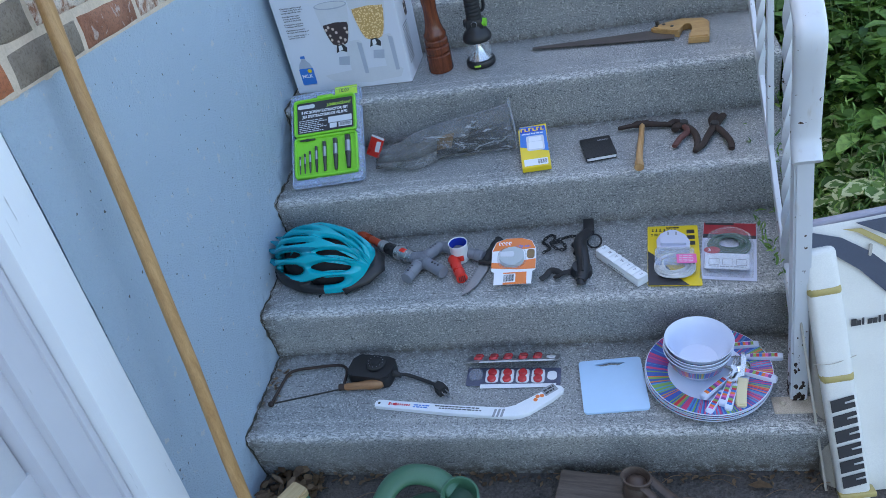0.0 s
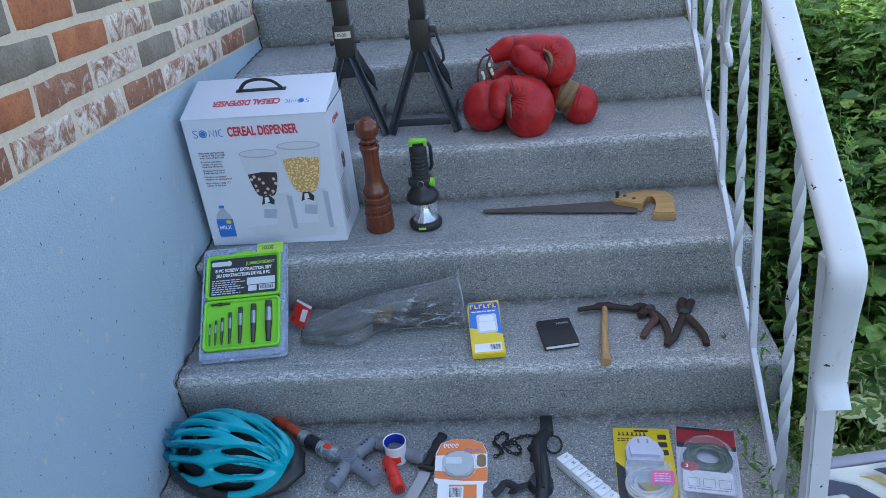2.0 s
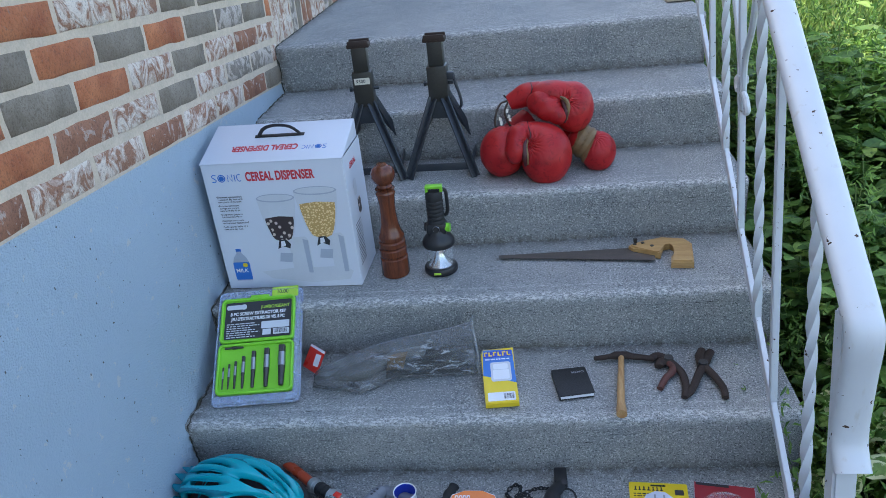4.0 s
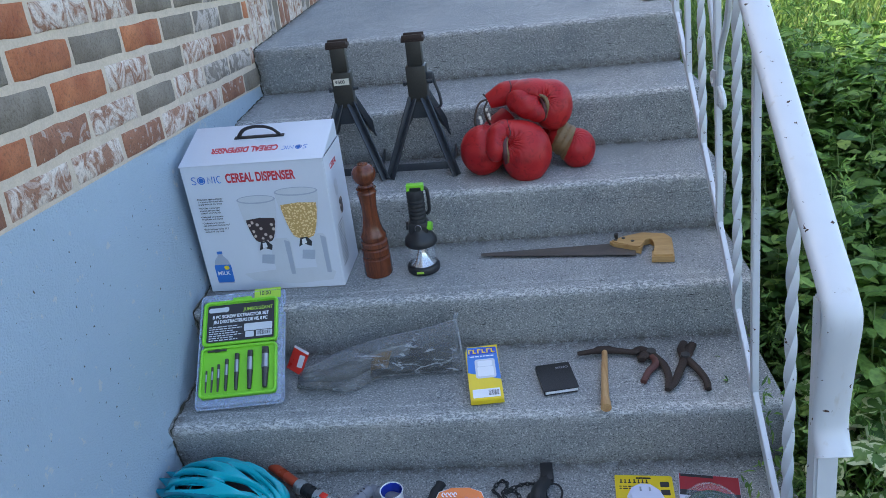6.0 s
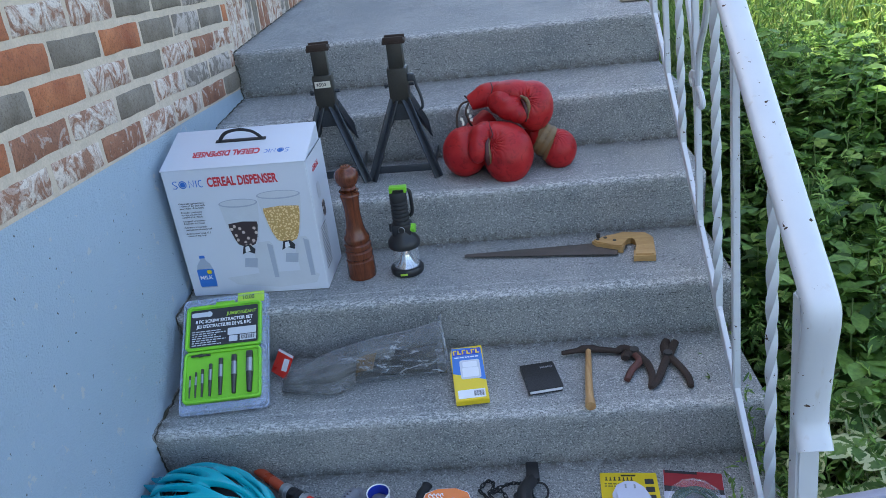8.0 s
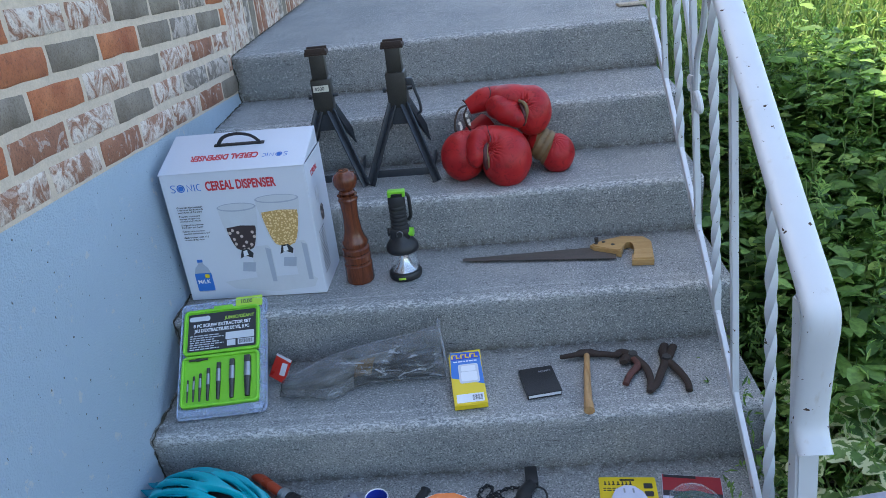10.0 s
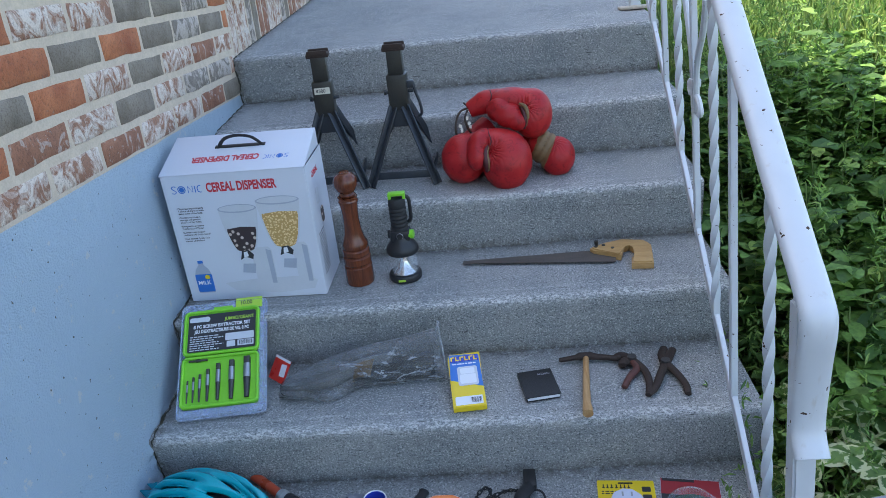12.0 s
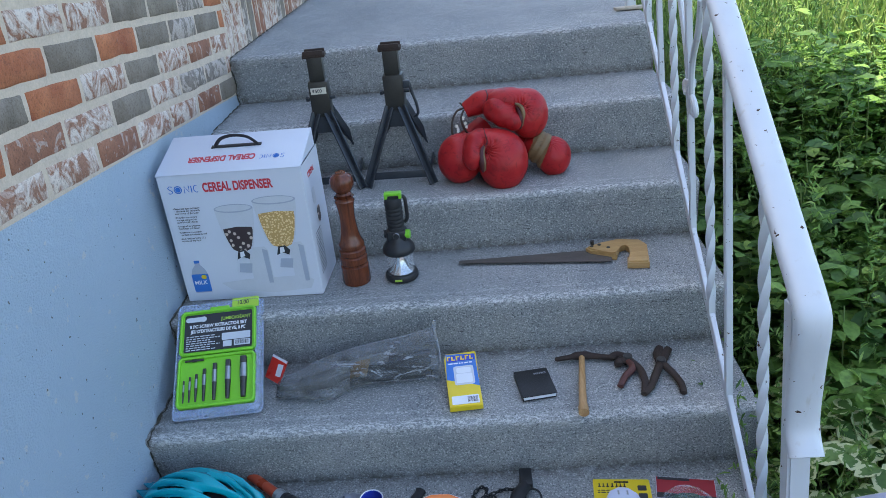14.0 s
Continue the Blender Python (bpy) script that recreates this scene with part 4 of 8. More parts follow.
# ---- top tread and landing side: stands and gloves ----
def jack_stand(m, tag, pawl):
    root = thing("jack_stand", m, "black steel jack stand with splayed legs" + (", priced with a paper tag" if tag else ", ratchet lever on its side"), "jack stand", "pair of jack stands")
    for sx in (-1, 1):
        for sy in (-1, 1):
            bm = B()
            a, b = Vector((sx * 0.102, sy * 0.10, 0.0)), Vector((sx * 0.018, sy * 0.018, 0.222))
            d = b - a
            mm = Matrix.Translation((a + b) / 2) @ d.to_track_quat("Z", "Y").to_matrix().to_4x4()
            box(bm, (0.007, 0, 0), (0.021, 0.0045, d.length), 0.001, mm @ pose(0, 0, 0, 0, 0, 45 * sx * sy + 45))
            box(bm, (0, 0.007, 0), (0.0045, 0.021, d.length), 0.001, mm @ pose(0, 0, 0, 0, 0, 45 * sx * sy + 45))
            for v in bm.verts:
                v.co.z = max(v.co.z, 0.0)
            part("leg", bm, M_JACKLEG, root)
    for sy in (-1, 1):
        bm = B()
        box(bm, (0, sy * 0.088, 0.030), (0.18, 0.005, 0.022), 0.001)
        part("stretcher", bm, M_JACKLEG, root)
    for sx in (-1, 1):
        bm = B()
        box(bm, (sx * 0.088, 0, 0.030), (0.005, 0.17, 0.022), 0.001)
        part("stretcher", bm, M_JACKLEG, root)
    bm = B()
    box(bm, (0, 0, 0.262), (0.058, 0.052, 0.108), 0.003)
    part("sleeve", bm, M_OLIVE, root)
    for s in (-1, 1):
        bm = B()
        slab(bm, [(-0.022, 0), (0.022, 0), (0.03, 0.05), (-0.03, 0.05)], -0.004, 0.004, m=pose(0, s * 0.022, 0.162) @ FRONT)
        part("gusset", bm, M_JACKLEG, root)
    bm = B()
    box(bm, (0, 0, 0.35), (0.044, 0.038, 0.084), 0.002)
    part("post", bm, M_OLIVE, root)
    bm = B()
    box(bm, (0, 0, 0.391), (0.066, 0.042, 0.012), 0.002)
    for s in (-1, 1):
        box(bm, (0, s * 0.019, 0.398), (0.060, 0.007, 0.016), 0.002)
    part("saddle", bm, M_RUST, root, "rusty saddle")
    bm = B()
    rod(bm, (-0.042, 0, 0.262), (0.044, 0, 0.262), 0.005, seg=10)
    rod(bm, (-0.044, 0, 0.262), (-0.036, 0, 0.262), 0.008, seg=6)
    part("pin", bm, M_JACKLEG, root)
    if tag:
        bm = B()
        box(bm, (0, -0.0270, 0.290), (0.046, 0.0012, 0.019))
        p = part("price_tag", bm, M_CREAM, root, "white paper price tag")
        words("$500", 0.014, M_INK, p, pose(-0.018, -0.0279, 0.2855) @ FRONT, thick=0.0001)
    if pawl:
        bm = B()
        tube(bm, smooth_path([(0.034, -0.01, 0.285), (0.046, -0.012, 0.29), (0.052, -0.012, 0.26), (0.062, -0.012, 0.225), (0.064, -0.012, 0.195), (0.052, -0.012, 0.185)], 4), 0.0045, 8)
        box(bm, (0.038, -0.01, 0.285), (0.022, 0.018, 0.022), 0.003)
        part("ratchet_lever", bm, M_JACKLEG, root)


jack_stand(on(5, 0.388, 1.418, 3), True, False)
jack_stand(on(5, 0.612, 1.420, -2), False, True)


def blob(centre, forms, dent=None, nu=150, nv=100, power=9):
    """A rounded body round several ellipsoids, seen from one centre inside them. forms: centre, radii."""
    bm = B()
    centre = Vector(centre)
    rings = []
    for j in range(nv + 1):
        th = math.pi * j / nv
        ring = []
        for i in range(1 if j in (0, nv) else nu):
            ph = 2 * math.pi * i / nu
            d = Vector((math.sin(th) * math.cos(ph), math.cos(th), math.sin(th) * math.sin(ph)))
            total = 0.0
            for c, r in forms:
                o = Vector([(centre[k] - c[k]) / r[k] for k in range(3)])
                w = Vector([d[k] / r[k] for k in range(3)])
                a, b, q = w.dot(w), o.dot(w), o.dot(o) - 1
                disc = b * b - a * q
                if disc > 0:
                    total += max(0.0, (-b + math.sqrt(disc)) / a) ** power
            v = centre + d * total ** (1 / power)
            v += d * 0.0012 * noise.noise(v * 30)
            if dent:
                v += d * dent(v)
            ring.append(bm.verts.new(v))
        rings.append(ring)
    for a, b in zip(rings, rings[1:]):
        for i in range(nu):
            k = (i + 1) % nu
            if len(a) == 1:
                bm.faces.new((a[0], b[i], b[k]))
            elif len(b) == 1:
                bm.faces.new((a[i], a[k], b[0]))
            else:
                bm.faces.new((a[i], a[k], b[k], b[i]))
    return bm


def puckers(at, count, deep, reach):
    """Leather gathered round a point."""
    at = Vector(at)

    def dent(v):
        d = v - at
        near = math.exp(-(d.length / reach) ** 2)
        a = math.atan2(d.y, d.x) + 0.35 * noise.noise(v * 40)
        return -deep * near * (1 - abs(math.sin(a * count * 0.5))) ** 1.6

    return dent


# Gloves lie facing down the steps: x across, y up the pile, z towards the drive.
LEAN = Matrix(((0.995, 0.071, 0.072), (0.034, 0.438, -0.898), (-0.096, 0.896, 0.434))).to_4x4()


def glove_at(u, v, h, label):
    return thing("boxing_glove", S @ Matrix.Translation((u, v, RISE * 5 + h)) @ LEAN, label, "boxing glove", "pile of boxing gloves")


def roll_of(pts, radii, seg=20):
    line = smooth_path(pts, 6)
    n = len(line) - 1
    rr = []
    for i in range(n + 1):
        f = i / n * (len(radii) - 1)
        k = min(int(f), len(radii) - 2)
        rr.append(radii[k] + (radii[k + 1] - radii[k]) * (f - k))
    return tube(B(), line, rr, seg)


def seam(root, pts):
    bm = B()
    tube(bm, smooth_path(pts, 6), 0.0016, 6)
    part("seam", bm, M_DARKGLOVE, root, "dark stitched seam")


def gloves():
    g = glove_at(0.796, 1.324, 0.071, "worn dark red leather boxing glove half hidden under another")
    part("fist", blob((0, 0, 0), [((-0.004, 0, 0), (0.066, 0.074, 0.066)), ((0.03, 0.02, -0.03), (0.06, 0.06, 0.06))], puckers((0.0, 0.07, 0.02), 14, 0.003, 0.03)), M_GLOVE, g)
    part("cuff", roll_of([(0.02, 0.04, -0.05), (0.045, 0.075, -0.06), (0.075, 0.10, -0.07)], (0.045, 0.040, 0.042)), M_GLOVE, g)

    g = glove_at(0.893, 1.288, 0.077, "worn dark red leather boxing glove, fist to the front")
    part("fist", blob((0.005, 0.01, 0), [((0.026, -0.008, 0), (0.073, 0.086, 0.072)), ((-0.014, 0.040, -0.012), (0.064, 0.047, 0.060)), ((-0.045, 0.030, -0.022), (0.042, 0.046, 0.046))],
                     puckers((-0.026, 0.012, 0.05), 19, 0.0062, 0.038)), M_GLOVE, g)
    th = blob((-0.062, 0.020, 0.026), [((-0.064, 0.002, 0.034), (0.028, 0.042, 0.030)), ((-0.056, 0.036, 0.022), (0.034, 0.038, 0.034)), ((-0.036, 0.056, 0.008), (0.034, 0.028, 0.034))],
              puckers((-0.034, 0.020, 0.05), 15, 0.003, 0.022))
    part("thumb", th, M_GLOVE, g)
    part("palm_lining", roll_of([(-0.030, 0.026, 0.046), (-0.035, 0.006, 0.050), (-0.031, -0.018, 0.048), (-0.028, -0.042, 0.040)], (0.002, 0.004, 0.005, 0.002), 10), M_TAN, g, "tan leather palm lining")
    part("fold", roll_of([(-0.034, 0.030, 0.044), (-0.041, 0.006, 0.047), (-0.038, -0.020, 0.045), (-0.034, -0.046, 0.036)], (0.003, 0.010, 0.010, 0.003), 10), M_DARKGLOVE, g, "dark fold in the palm")
    seam(g, [(-0.032, 0.082, 0.026), (-0.030, 0.066, 0.040), (-0.024, 0.044, 0.052), (-0.026, 0.030, 0.052)])
    part("cuff", roll_of([(0.02, 0.0, -0.06), (0.02, -0.02, -0.11), (0.02, -0.03, -0.13)], (0.05, 0.044, 0.048)), M_GLOVE, g)

    g = glove_at(0.963, 1.370, 0.182, "worn red leather boxing glove lying on top of the pile")
    part("fist", blob((0.01, 0.012, 0), [((0.040, -0.002, 0), (0.058, 0.073, 0.060)), ((-0.016, 0.034, -0.010), (0.066, 0.043, 0.055)), ((-0.05, 0.028, -0.010), (0.05, 0.036, 0.045))],
                     puckers((0.016, 0.004, 0.052), 19, 0.0058, 0.034)), M_GLOVE, g)
    part("thumb", blob((-0.035, -0.008, 0.026), [((-0.056, 0.008, 0.012), (0.040, 0.038, 0.036)), ((-0.032, -0.012, 0.028), (0.042, 0.036, 0.032)), ((-0.006, -0.032, 0.034), (0.028, 0.026, 0.026))],
                      puckers((0.004, 0.006, 0.05), 14, 0.0028, 0.022)), M_GLOVE, g)
    part("palm_lining", roll_of([(-0.004, 0.018, 0.050), (0.012, 0.008, 0.055), (0.020, -0.014, 0.054), (0.018, -0.046, 0.042)], (0.003, 0.006, 0.006, 0.002), 10), M_TAN, g, "tan leather palm lining")
    part("fold", roll_of([(0.000, 0.010, 0.046), (0.008, -0.006, 0.049), (0.013, -0.026, 0.049), (0.012, -0.054, 0.040)], (0.003, 0.007, 0.008, 0.003), 10), M_DARKGLOVE, g, "dark fold in the palm")
    part("cuff", roll_of([(-0.060, 0.034, -0.012), (-0.095, 0.034, -0.016), (-0.120, 0.024, -0.020), (-0.146, 0.012, -0.024)], (0.040, 0.036, 0.030, 0.022)), M_GLOVE, g)
    seam(g, [(-0.086, 0.066, 0.006), (-0.082, 0.046, 0.025), (-0.088, 0.022, 0.022), (-0.094, 0.004, 0.010)])
    bm = B()
    for i in range(3):
        box(bm, (-0.092 + 0.010 * i, 0.057 + 0.003 * i, 0.016), (0.0026, 0.013, 0.001), 0, pose(0, 0, 0, -30, 0, 0))
    part("worn_print", bm, M_CREAM, g, "worn pale print")
    bm = B()
    tube(bm, smooth_path([(-0.150, 0.016, -0.01), (-0.172, 0.004, -0.004), (-0.184, -0.028, 0.0), (-0.183, -0.062, -0.004), (-0.166, -0.078, -0.02)], 6), 0.0032, 7)
    tube(bm, smooth_path([(-0.150, 0.010, -0.012), (-0.158, -0.016, 0.0), (-0.150, -0.042, -0.006), (-0.138, -0.058, -0.02)], 6), 0.0034, 7)
    tube(bm, smooth_path([(-0.146, 0.018, -0.02), (-0.162, 0.034, -0.02)], 3), 0.0026, 6)
    part("lace", bm, M_DARKLEATHER, g, "dark leather laces")
    bm = B()
    for q in ((-0.152, -0.016, 0.0), (-0.146, -0.030, -0.004), (-0.142, -0.040, -0.004), (-0.170, -0.040, -0.002), (-0.167, -0.052, -0.004)):
        slab(bm, [(q[0] + 0.006 * math.cos(a) * random.uniform(0.4, 1.2), q[1] + 0.008 * math.sin(a) * random.uniform(0.4, 1.2)) for a in [math.pi * k / 4 for k in range(8)]], q[2], q[2] + 0.0015)
    part("torn_lining", bm, M_CREAM, g, "torn pale lining")

    g = glove_at(1.062, 1.342, 0.054, "small worn red boxing glove with tan cloth tape")
    forms = [((0.008, -0.004, 0), (0.052, 0.058, 0.050)), ((-0.036, 0.024, -0.008), (0.044, 0.046, 0.042))]
    part("fist", blob((0, 0, 0), forms, puckers((-0.008, 0.030, 0.04), 16, 0.003, 0.035)), M_GLOVE, g)
    bm = blob((0, 0, 0), [(c, tuple(x + 0.0022 for x in r)) for c, r in forms], lambda v: 0.0016 * math.sin(310 * (v.x * 0.86 - v.y * 0.5)))
    bmesh.ops.delete(bm, geom=[v for v in bm.verts if not -0.062 < v.co.x * 0.86 - v.co.y * 0.5 + 0.18 * v.co.y < -0.016], context="VERTS")
    part("cloth_wrap", bm, M_TAN, g, "tan cloth wrap")
    part("cuff", roll_of([(-0.03, 0.03, -0.03), (-0.045, 0.05, -0.05), (-0.06, 0.07, -0.06)], (0.042, 0.040, 0.042)), M_GLOVE, g)


M_DARKGLOVE = plain("dark_red_crease", (0.07, 0.008, 0.010), 0.5)
gloves()


# ---- fourth tread ----
def cereal_box():
    W, D, H = 0.380, 0.190, 0.366
    root = thing("carton", on(4, 0.213, 0.980, -1.5), "white carton for a cereal dispenser with a black carry handle", "box")
    bm = B()
    bev = 0.002
    v = [bm.verts.new(p) for p in ((-W / 2, 0, 0), (W / 2, 0, 0), (W / 2, D, 0), (-W / 2, D, 0), (-W / 2, 0, H), (W / 2, 0, H), (W / 2, D, H), (-W / 2, D, H))]
    for f in ((0, 1, 5, 4), (1, 2, 6, 5), (2, 3, 7, 6), (3, 0, 4, 7), (0, 3, 2, 1)):
        bm.faces.new([v[i] for i in f])
    bmesh.ops.bevel(bm, geom=bm.edges[:], offset=bev, segments=2, affect="EDGES")
    body = part("body", bm, M_CARTON, root)
    bm = B()
    lid = pose(0, 0, H) @ pose(0, 0, 0, 17, 0, 0)
    box(bm, (0, 0.086, 0.002), (W + 0.003, 0.174, 0.0035), 0.0012, lid)
    top = part("lid", bm, M_CARTON, root, "white card lid standing a little open")
    bm = B()
    slab(bm, [(0, 0), (D, 0), (D, 0.046), (0.004, 0.006)], -0.001, 0.001, m=pose(W / 2 - 0.006, 0, H - 0.002) @ pose(0, 0, 0, 90, 0, 90))
    part("flap", bm, M_CARTON, root)
    bm = B()
    tube(bm, smooth_path([(-0.056, 0.112, 0.004), (-0.053, 0.112, 0.012), (-0.034, 0.112, 0.030), (0, 0.112, 0.037), (0.034, 0.112, 0.030), (0.053, 0.112, 0.012), (0.056, 0.112, 0.004)], 4), 0.0027, 8, flat=1.8)
    box(bm, (0, 0.112, 0.005), (0.136, 0.012, 0.003), 0.001)
    h = part("handle", bm, M_BLACK, root, "black plastic carry handle")
    h.matrix_basis = lid

    def logo(mm, parent, s=1.0):
        for x, kind in ((0, "s"), (0.019, "o"), (0.0405, "n"), (0.0525, "i"), (0.064, "c")):
            bm = B()
            if kind == "o":
                lathe(bm, [(0.0098 * s, 0), (0.0098 * s, 0.0005), (0.0075 * s, 0.0005), (0.0075 * s, 0)], 24, pose(x * s, 0.009 * s, 0))
                lathe(bm, [(0.0062 * s, 0), (0.0062 * s, 0.0005), (0, 0.0005)], 20, pose(x * s, 0.009 * s, 0))
            elif kind == "i":
                box(bm, (x * s, 0.009 * s, 0.0002), (0.0022 * s, 0.017 * s, 0.0004))
            elif kind == "n":
                tube(bm, [((x - 0.006) * s, 0, 0), ((x - 0.005) * s, 0.017 * s, 0), ((x + 0.005) * s, 0.001 * s, 0), ((x + 0.006) * s, 0.018 * s, 0)], 0.0011 * s, 5, flat=0.4)
            else:
                if kind == "c":
                    tube(bm, [(x * s + 0.006 * s * math.cos(radians(a)), 0.009 * s + 0.0085 * s * math.sin(radians(a)), 0) for a in range(60, 301, 20)], 0.0011 * s, 5, flat=0.4)
                else:
                    tube(bm, smooth_path([((x + u) * s, w * s, 0) for u, w in ((0.006, 0.017), (-0.001, 0.018), (-0.005, 0.0135), (0.0, 0.009), (0.005, 0.0045), (0.001, 0.0), (-0.006, 0.001))], 3), 0.0011 * s, 5, flat=0.4)
            ob = part("logo_mark", bm, M_BLUE, parent, "blue printed mark")
            ob.matrix_basis = mm

    F = pose(0, -0.0006, 0) @ FRONT
    logo(F @ pose(-0.160, 0.319, 0), body, 1.08)
    words("CEREAL DISPENSER", 0.034, M_RED, body, F @ pose(-0.074, 0.319, 0), wide=0.63).data.offset = 0.0012
    flat = lid @ pose(0, 0, 0.0040)
    logo(flat @ pose(0.135, 0.062, 0, 0, 0, 180), top, 0.9)
    words("CEREAL DISPENSER", 0.032, M_RED, top, flat @ pose(0.062, 0.070, 0, 0, 0, 180), wide=0.66).data.offset = 0.0011
    y = 0.274
    for para in (("\u2022Dispenses approximately", " 1 ounce of dry food with", " every twist of the knob"), ("\u2022Provides convenient", " storage and portion", " control of dry foods"),
                 ("\u2022Designed to preserve", " Freshness and Flavor"), ("\u2022Canisters are scratch", " resistant and shatterproof"), ("\u2022Each canister holds 17.5", " ounces of dry food")):
        for line in para:
            words(line, 0.0068, M_INK, body, F @ pose(-0.166, y, 0), name="small_print", thick=0.0001)
            y -= 0.0069
        y -= 0.0042
    # printed picture of the dispenser: two hoppers on one stand
    bm = B()
    slab(bm, [(-0.085, 0.052), (0.000, 0.060), (0.150, 0.062), (0.172, 0.046), (0.160, 0.022), (0.060, 0.014), (-0.060, 0.030)], 0, 0.0003, m=F)
    part("printed_tray", bm, M_PRINTG, body)
    for cx, x1, z0, z1 in ((-0.018, 0.062, 0.045, 0.152), (0.096, 0.162, 0.045, 0.160)):
        bm = B()
        slab(bm, [(cx + 0.004, z1 - 0.028), (cx + 0.010, z1), (x1 - 0.008, z1 + 0.002), (x1, z1 - 0.010), (x1, z0), (cx + 0.026, z0 - 0.002), (cx + 0.024, z1 - 0.030)], 0.0003, 0.0006, m=F)
        part("printed_stand", bm, M_PRINTG, body)
        bm = B()
        slab(bm, [(x1 - 0.016, z1 - 0.004), (x1 - 0.002, z1 - 0.010), (x1 - 0.002, z0), (x1 - 0.014, z0)], 0.0006, 0.0009, m=F)
        slab(bm, [(cx - 0.010, z1 - 0.070), (cx + 0.024, z1 - 0.074), (cx + 0.030, z1 - 0.046), (cx - 0.004, z1 - 0.044)], 0.0006, 0.0009, m=F)
        part("printed_shade", bm, M_PRINTSH, body)
    for x0, x1, top_z, fill_z, low_z, mat_c in ((-0.058, 0.046, 0.268, 0.213, 0.140, M_CEREALD), (0.046, 0.162, 0.284, 0.250, 0.146, M_CEREALY)):
        mid, w = (x0 + x1) / 2, x1 - x0
        side = lambda z: 0.5 * w * (0.10 + 0.90 * max(0.0, min(1.0, (z - low_z) / (top_z - low_z))) ** 0.30)
        levels = [low_z + (top_z - low_z) * k / 14 for k in range(15)]
        bm = B()
        slab(bm, [(mid + side(z), z) for z in levels] + [(mid - side(z), z) for z in levels[::-1]], 0.0006, 0.0010, m=F)
        part("printed_hopper", bm, M_PRINTG, body, "printed picture of a clear hopper")
        bm = B()
        slab(bm, [(mid + side(z) - 0.004, z) for z in levels if z < fill_z - 0.006] + [(mid + side(fill_z) - 0.006, fill_z), (mid, fill_z + 0.003), (mid - side(fill_z) + 0.006, fill_z - 0.002)]
             + [(mid - side(z) + 0.004, z) for z in levels[::-1] if z < fill_z - 0.006], 0.0010, 0.0013, m=F)
        part("printed_cereal", bm, mat_c, body, "printed picture of cereal")
        bm = B()
        slab(bm, [(mid + 0.50 * w * math.cos(a), top_z + 0.012 * math.sin(a)) for a in [2 * math.pi * k / 28 for k in range(28)]], 0.0010, 0.0014, m=F)
        rim = part("printed_rim", bm, M_PRINTSH, body)
        bm = B()
        slab(bm, [(mid + 0.46 * w * math.cos(a), top_z + 0.001 + 0.009 * math.sin(a)) for a in [2 * math.pi * k / 28 for k in range(28)]], 0.0014, 0.0017, m=F)
        part("printed_lid", bm, M_PRINTG, rim)
        bm = B()
        slab(bm, [(mid - 0.020, low_z - 0.020), (mid - 0.004, low_z - 0.012), (mid + 0.014, low_z - 0.020), (mid + 0.018, low_z - 0.006), (mid + 0.006, low_z + 0.008), (mid - 0.012, low_z + 0.006)], 0.0010, 0.0015, m=F)
        part("printed_knob", bm, M_INK, body)
        bm = B()
        slab(bm, [(mid - 0.010, low_z - 0.014), (mid + 0.004, low_z - 0.010), (mid + 0.002, low_z + 0.004), (mid - 0.008, low_z + 0.002)], 0.0015, 0.0018, m=F)
        part("printed_shine", bm, M_CARD, body)
    bm = B()
    slab(bm, [(-0.163, 0.026), (-0.118, 0.026), (-0.117, 0.080), (-0.123, 0.098), (-0.133, 0.110), (-0.134, 0.118), (-0.147, 0.118), (-0.148, 0.110), (-0.158, 0.098), (-0.164, 0.080)], 0, 0.0004, m=F)
    part("printed_bottle", bm, M_PRINTSH, body, "printed picture of a milk bottle")
    bm = B()
    slab(bm, rounded(0.047, 0.054, 0.004, 2, -0.1405, 0.056), 0.0004, 0.0008, m=F)
    part("printed_label", bm, M_BLUE, body)
    bm = B()
    slab(bm, rounded(0.015, 0.008, 0.001, 2, -0.1405, 0.120), 0.0004, 0.0008, m=F)
    part("printed_cap", bm, M_BLUE, body)
    words("MILK", 0.0165, M_CARD, body, F @ pose(-0.160, 0.052, 0.0009), thick=0.0002)
    bm = B()
    slab(bm, rounded(0.014, 0.012, 0.005, 3, -0.130, 0.074), 0.0008, 0.0011, m=F)
    part("printed_drop", bm, M_YELLOW, body)
    # side panel
    side = pose(W / 2 + 0.0006, 0, 0) @ pose(0, 0, 0, 90, 0, 90)
    words("CEREAL", 0.022, M_RED, body, side @ pose(0.05, 0.318, 0), wide=0.9)
    for i in range(3):
        bm = B()
        slab(bm, rounded(0.030, 0.045, 0.010, 3, 0.075 + 0.02 * (i % 2), 0.26 - i * 0.06), 0, 0.0004, m=side)
        part("side_picture", bm, M_CEREALD if i == 1 else M_PRINTG, body)
    bars(body, M_INK, side, [(0.025, 0.05 + i * 0.009, 0.06) for i in range(14)], 0.0022)


cereal_box()


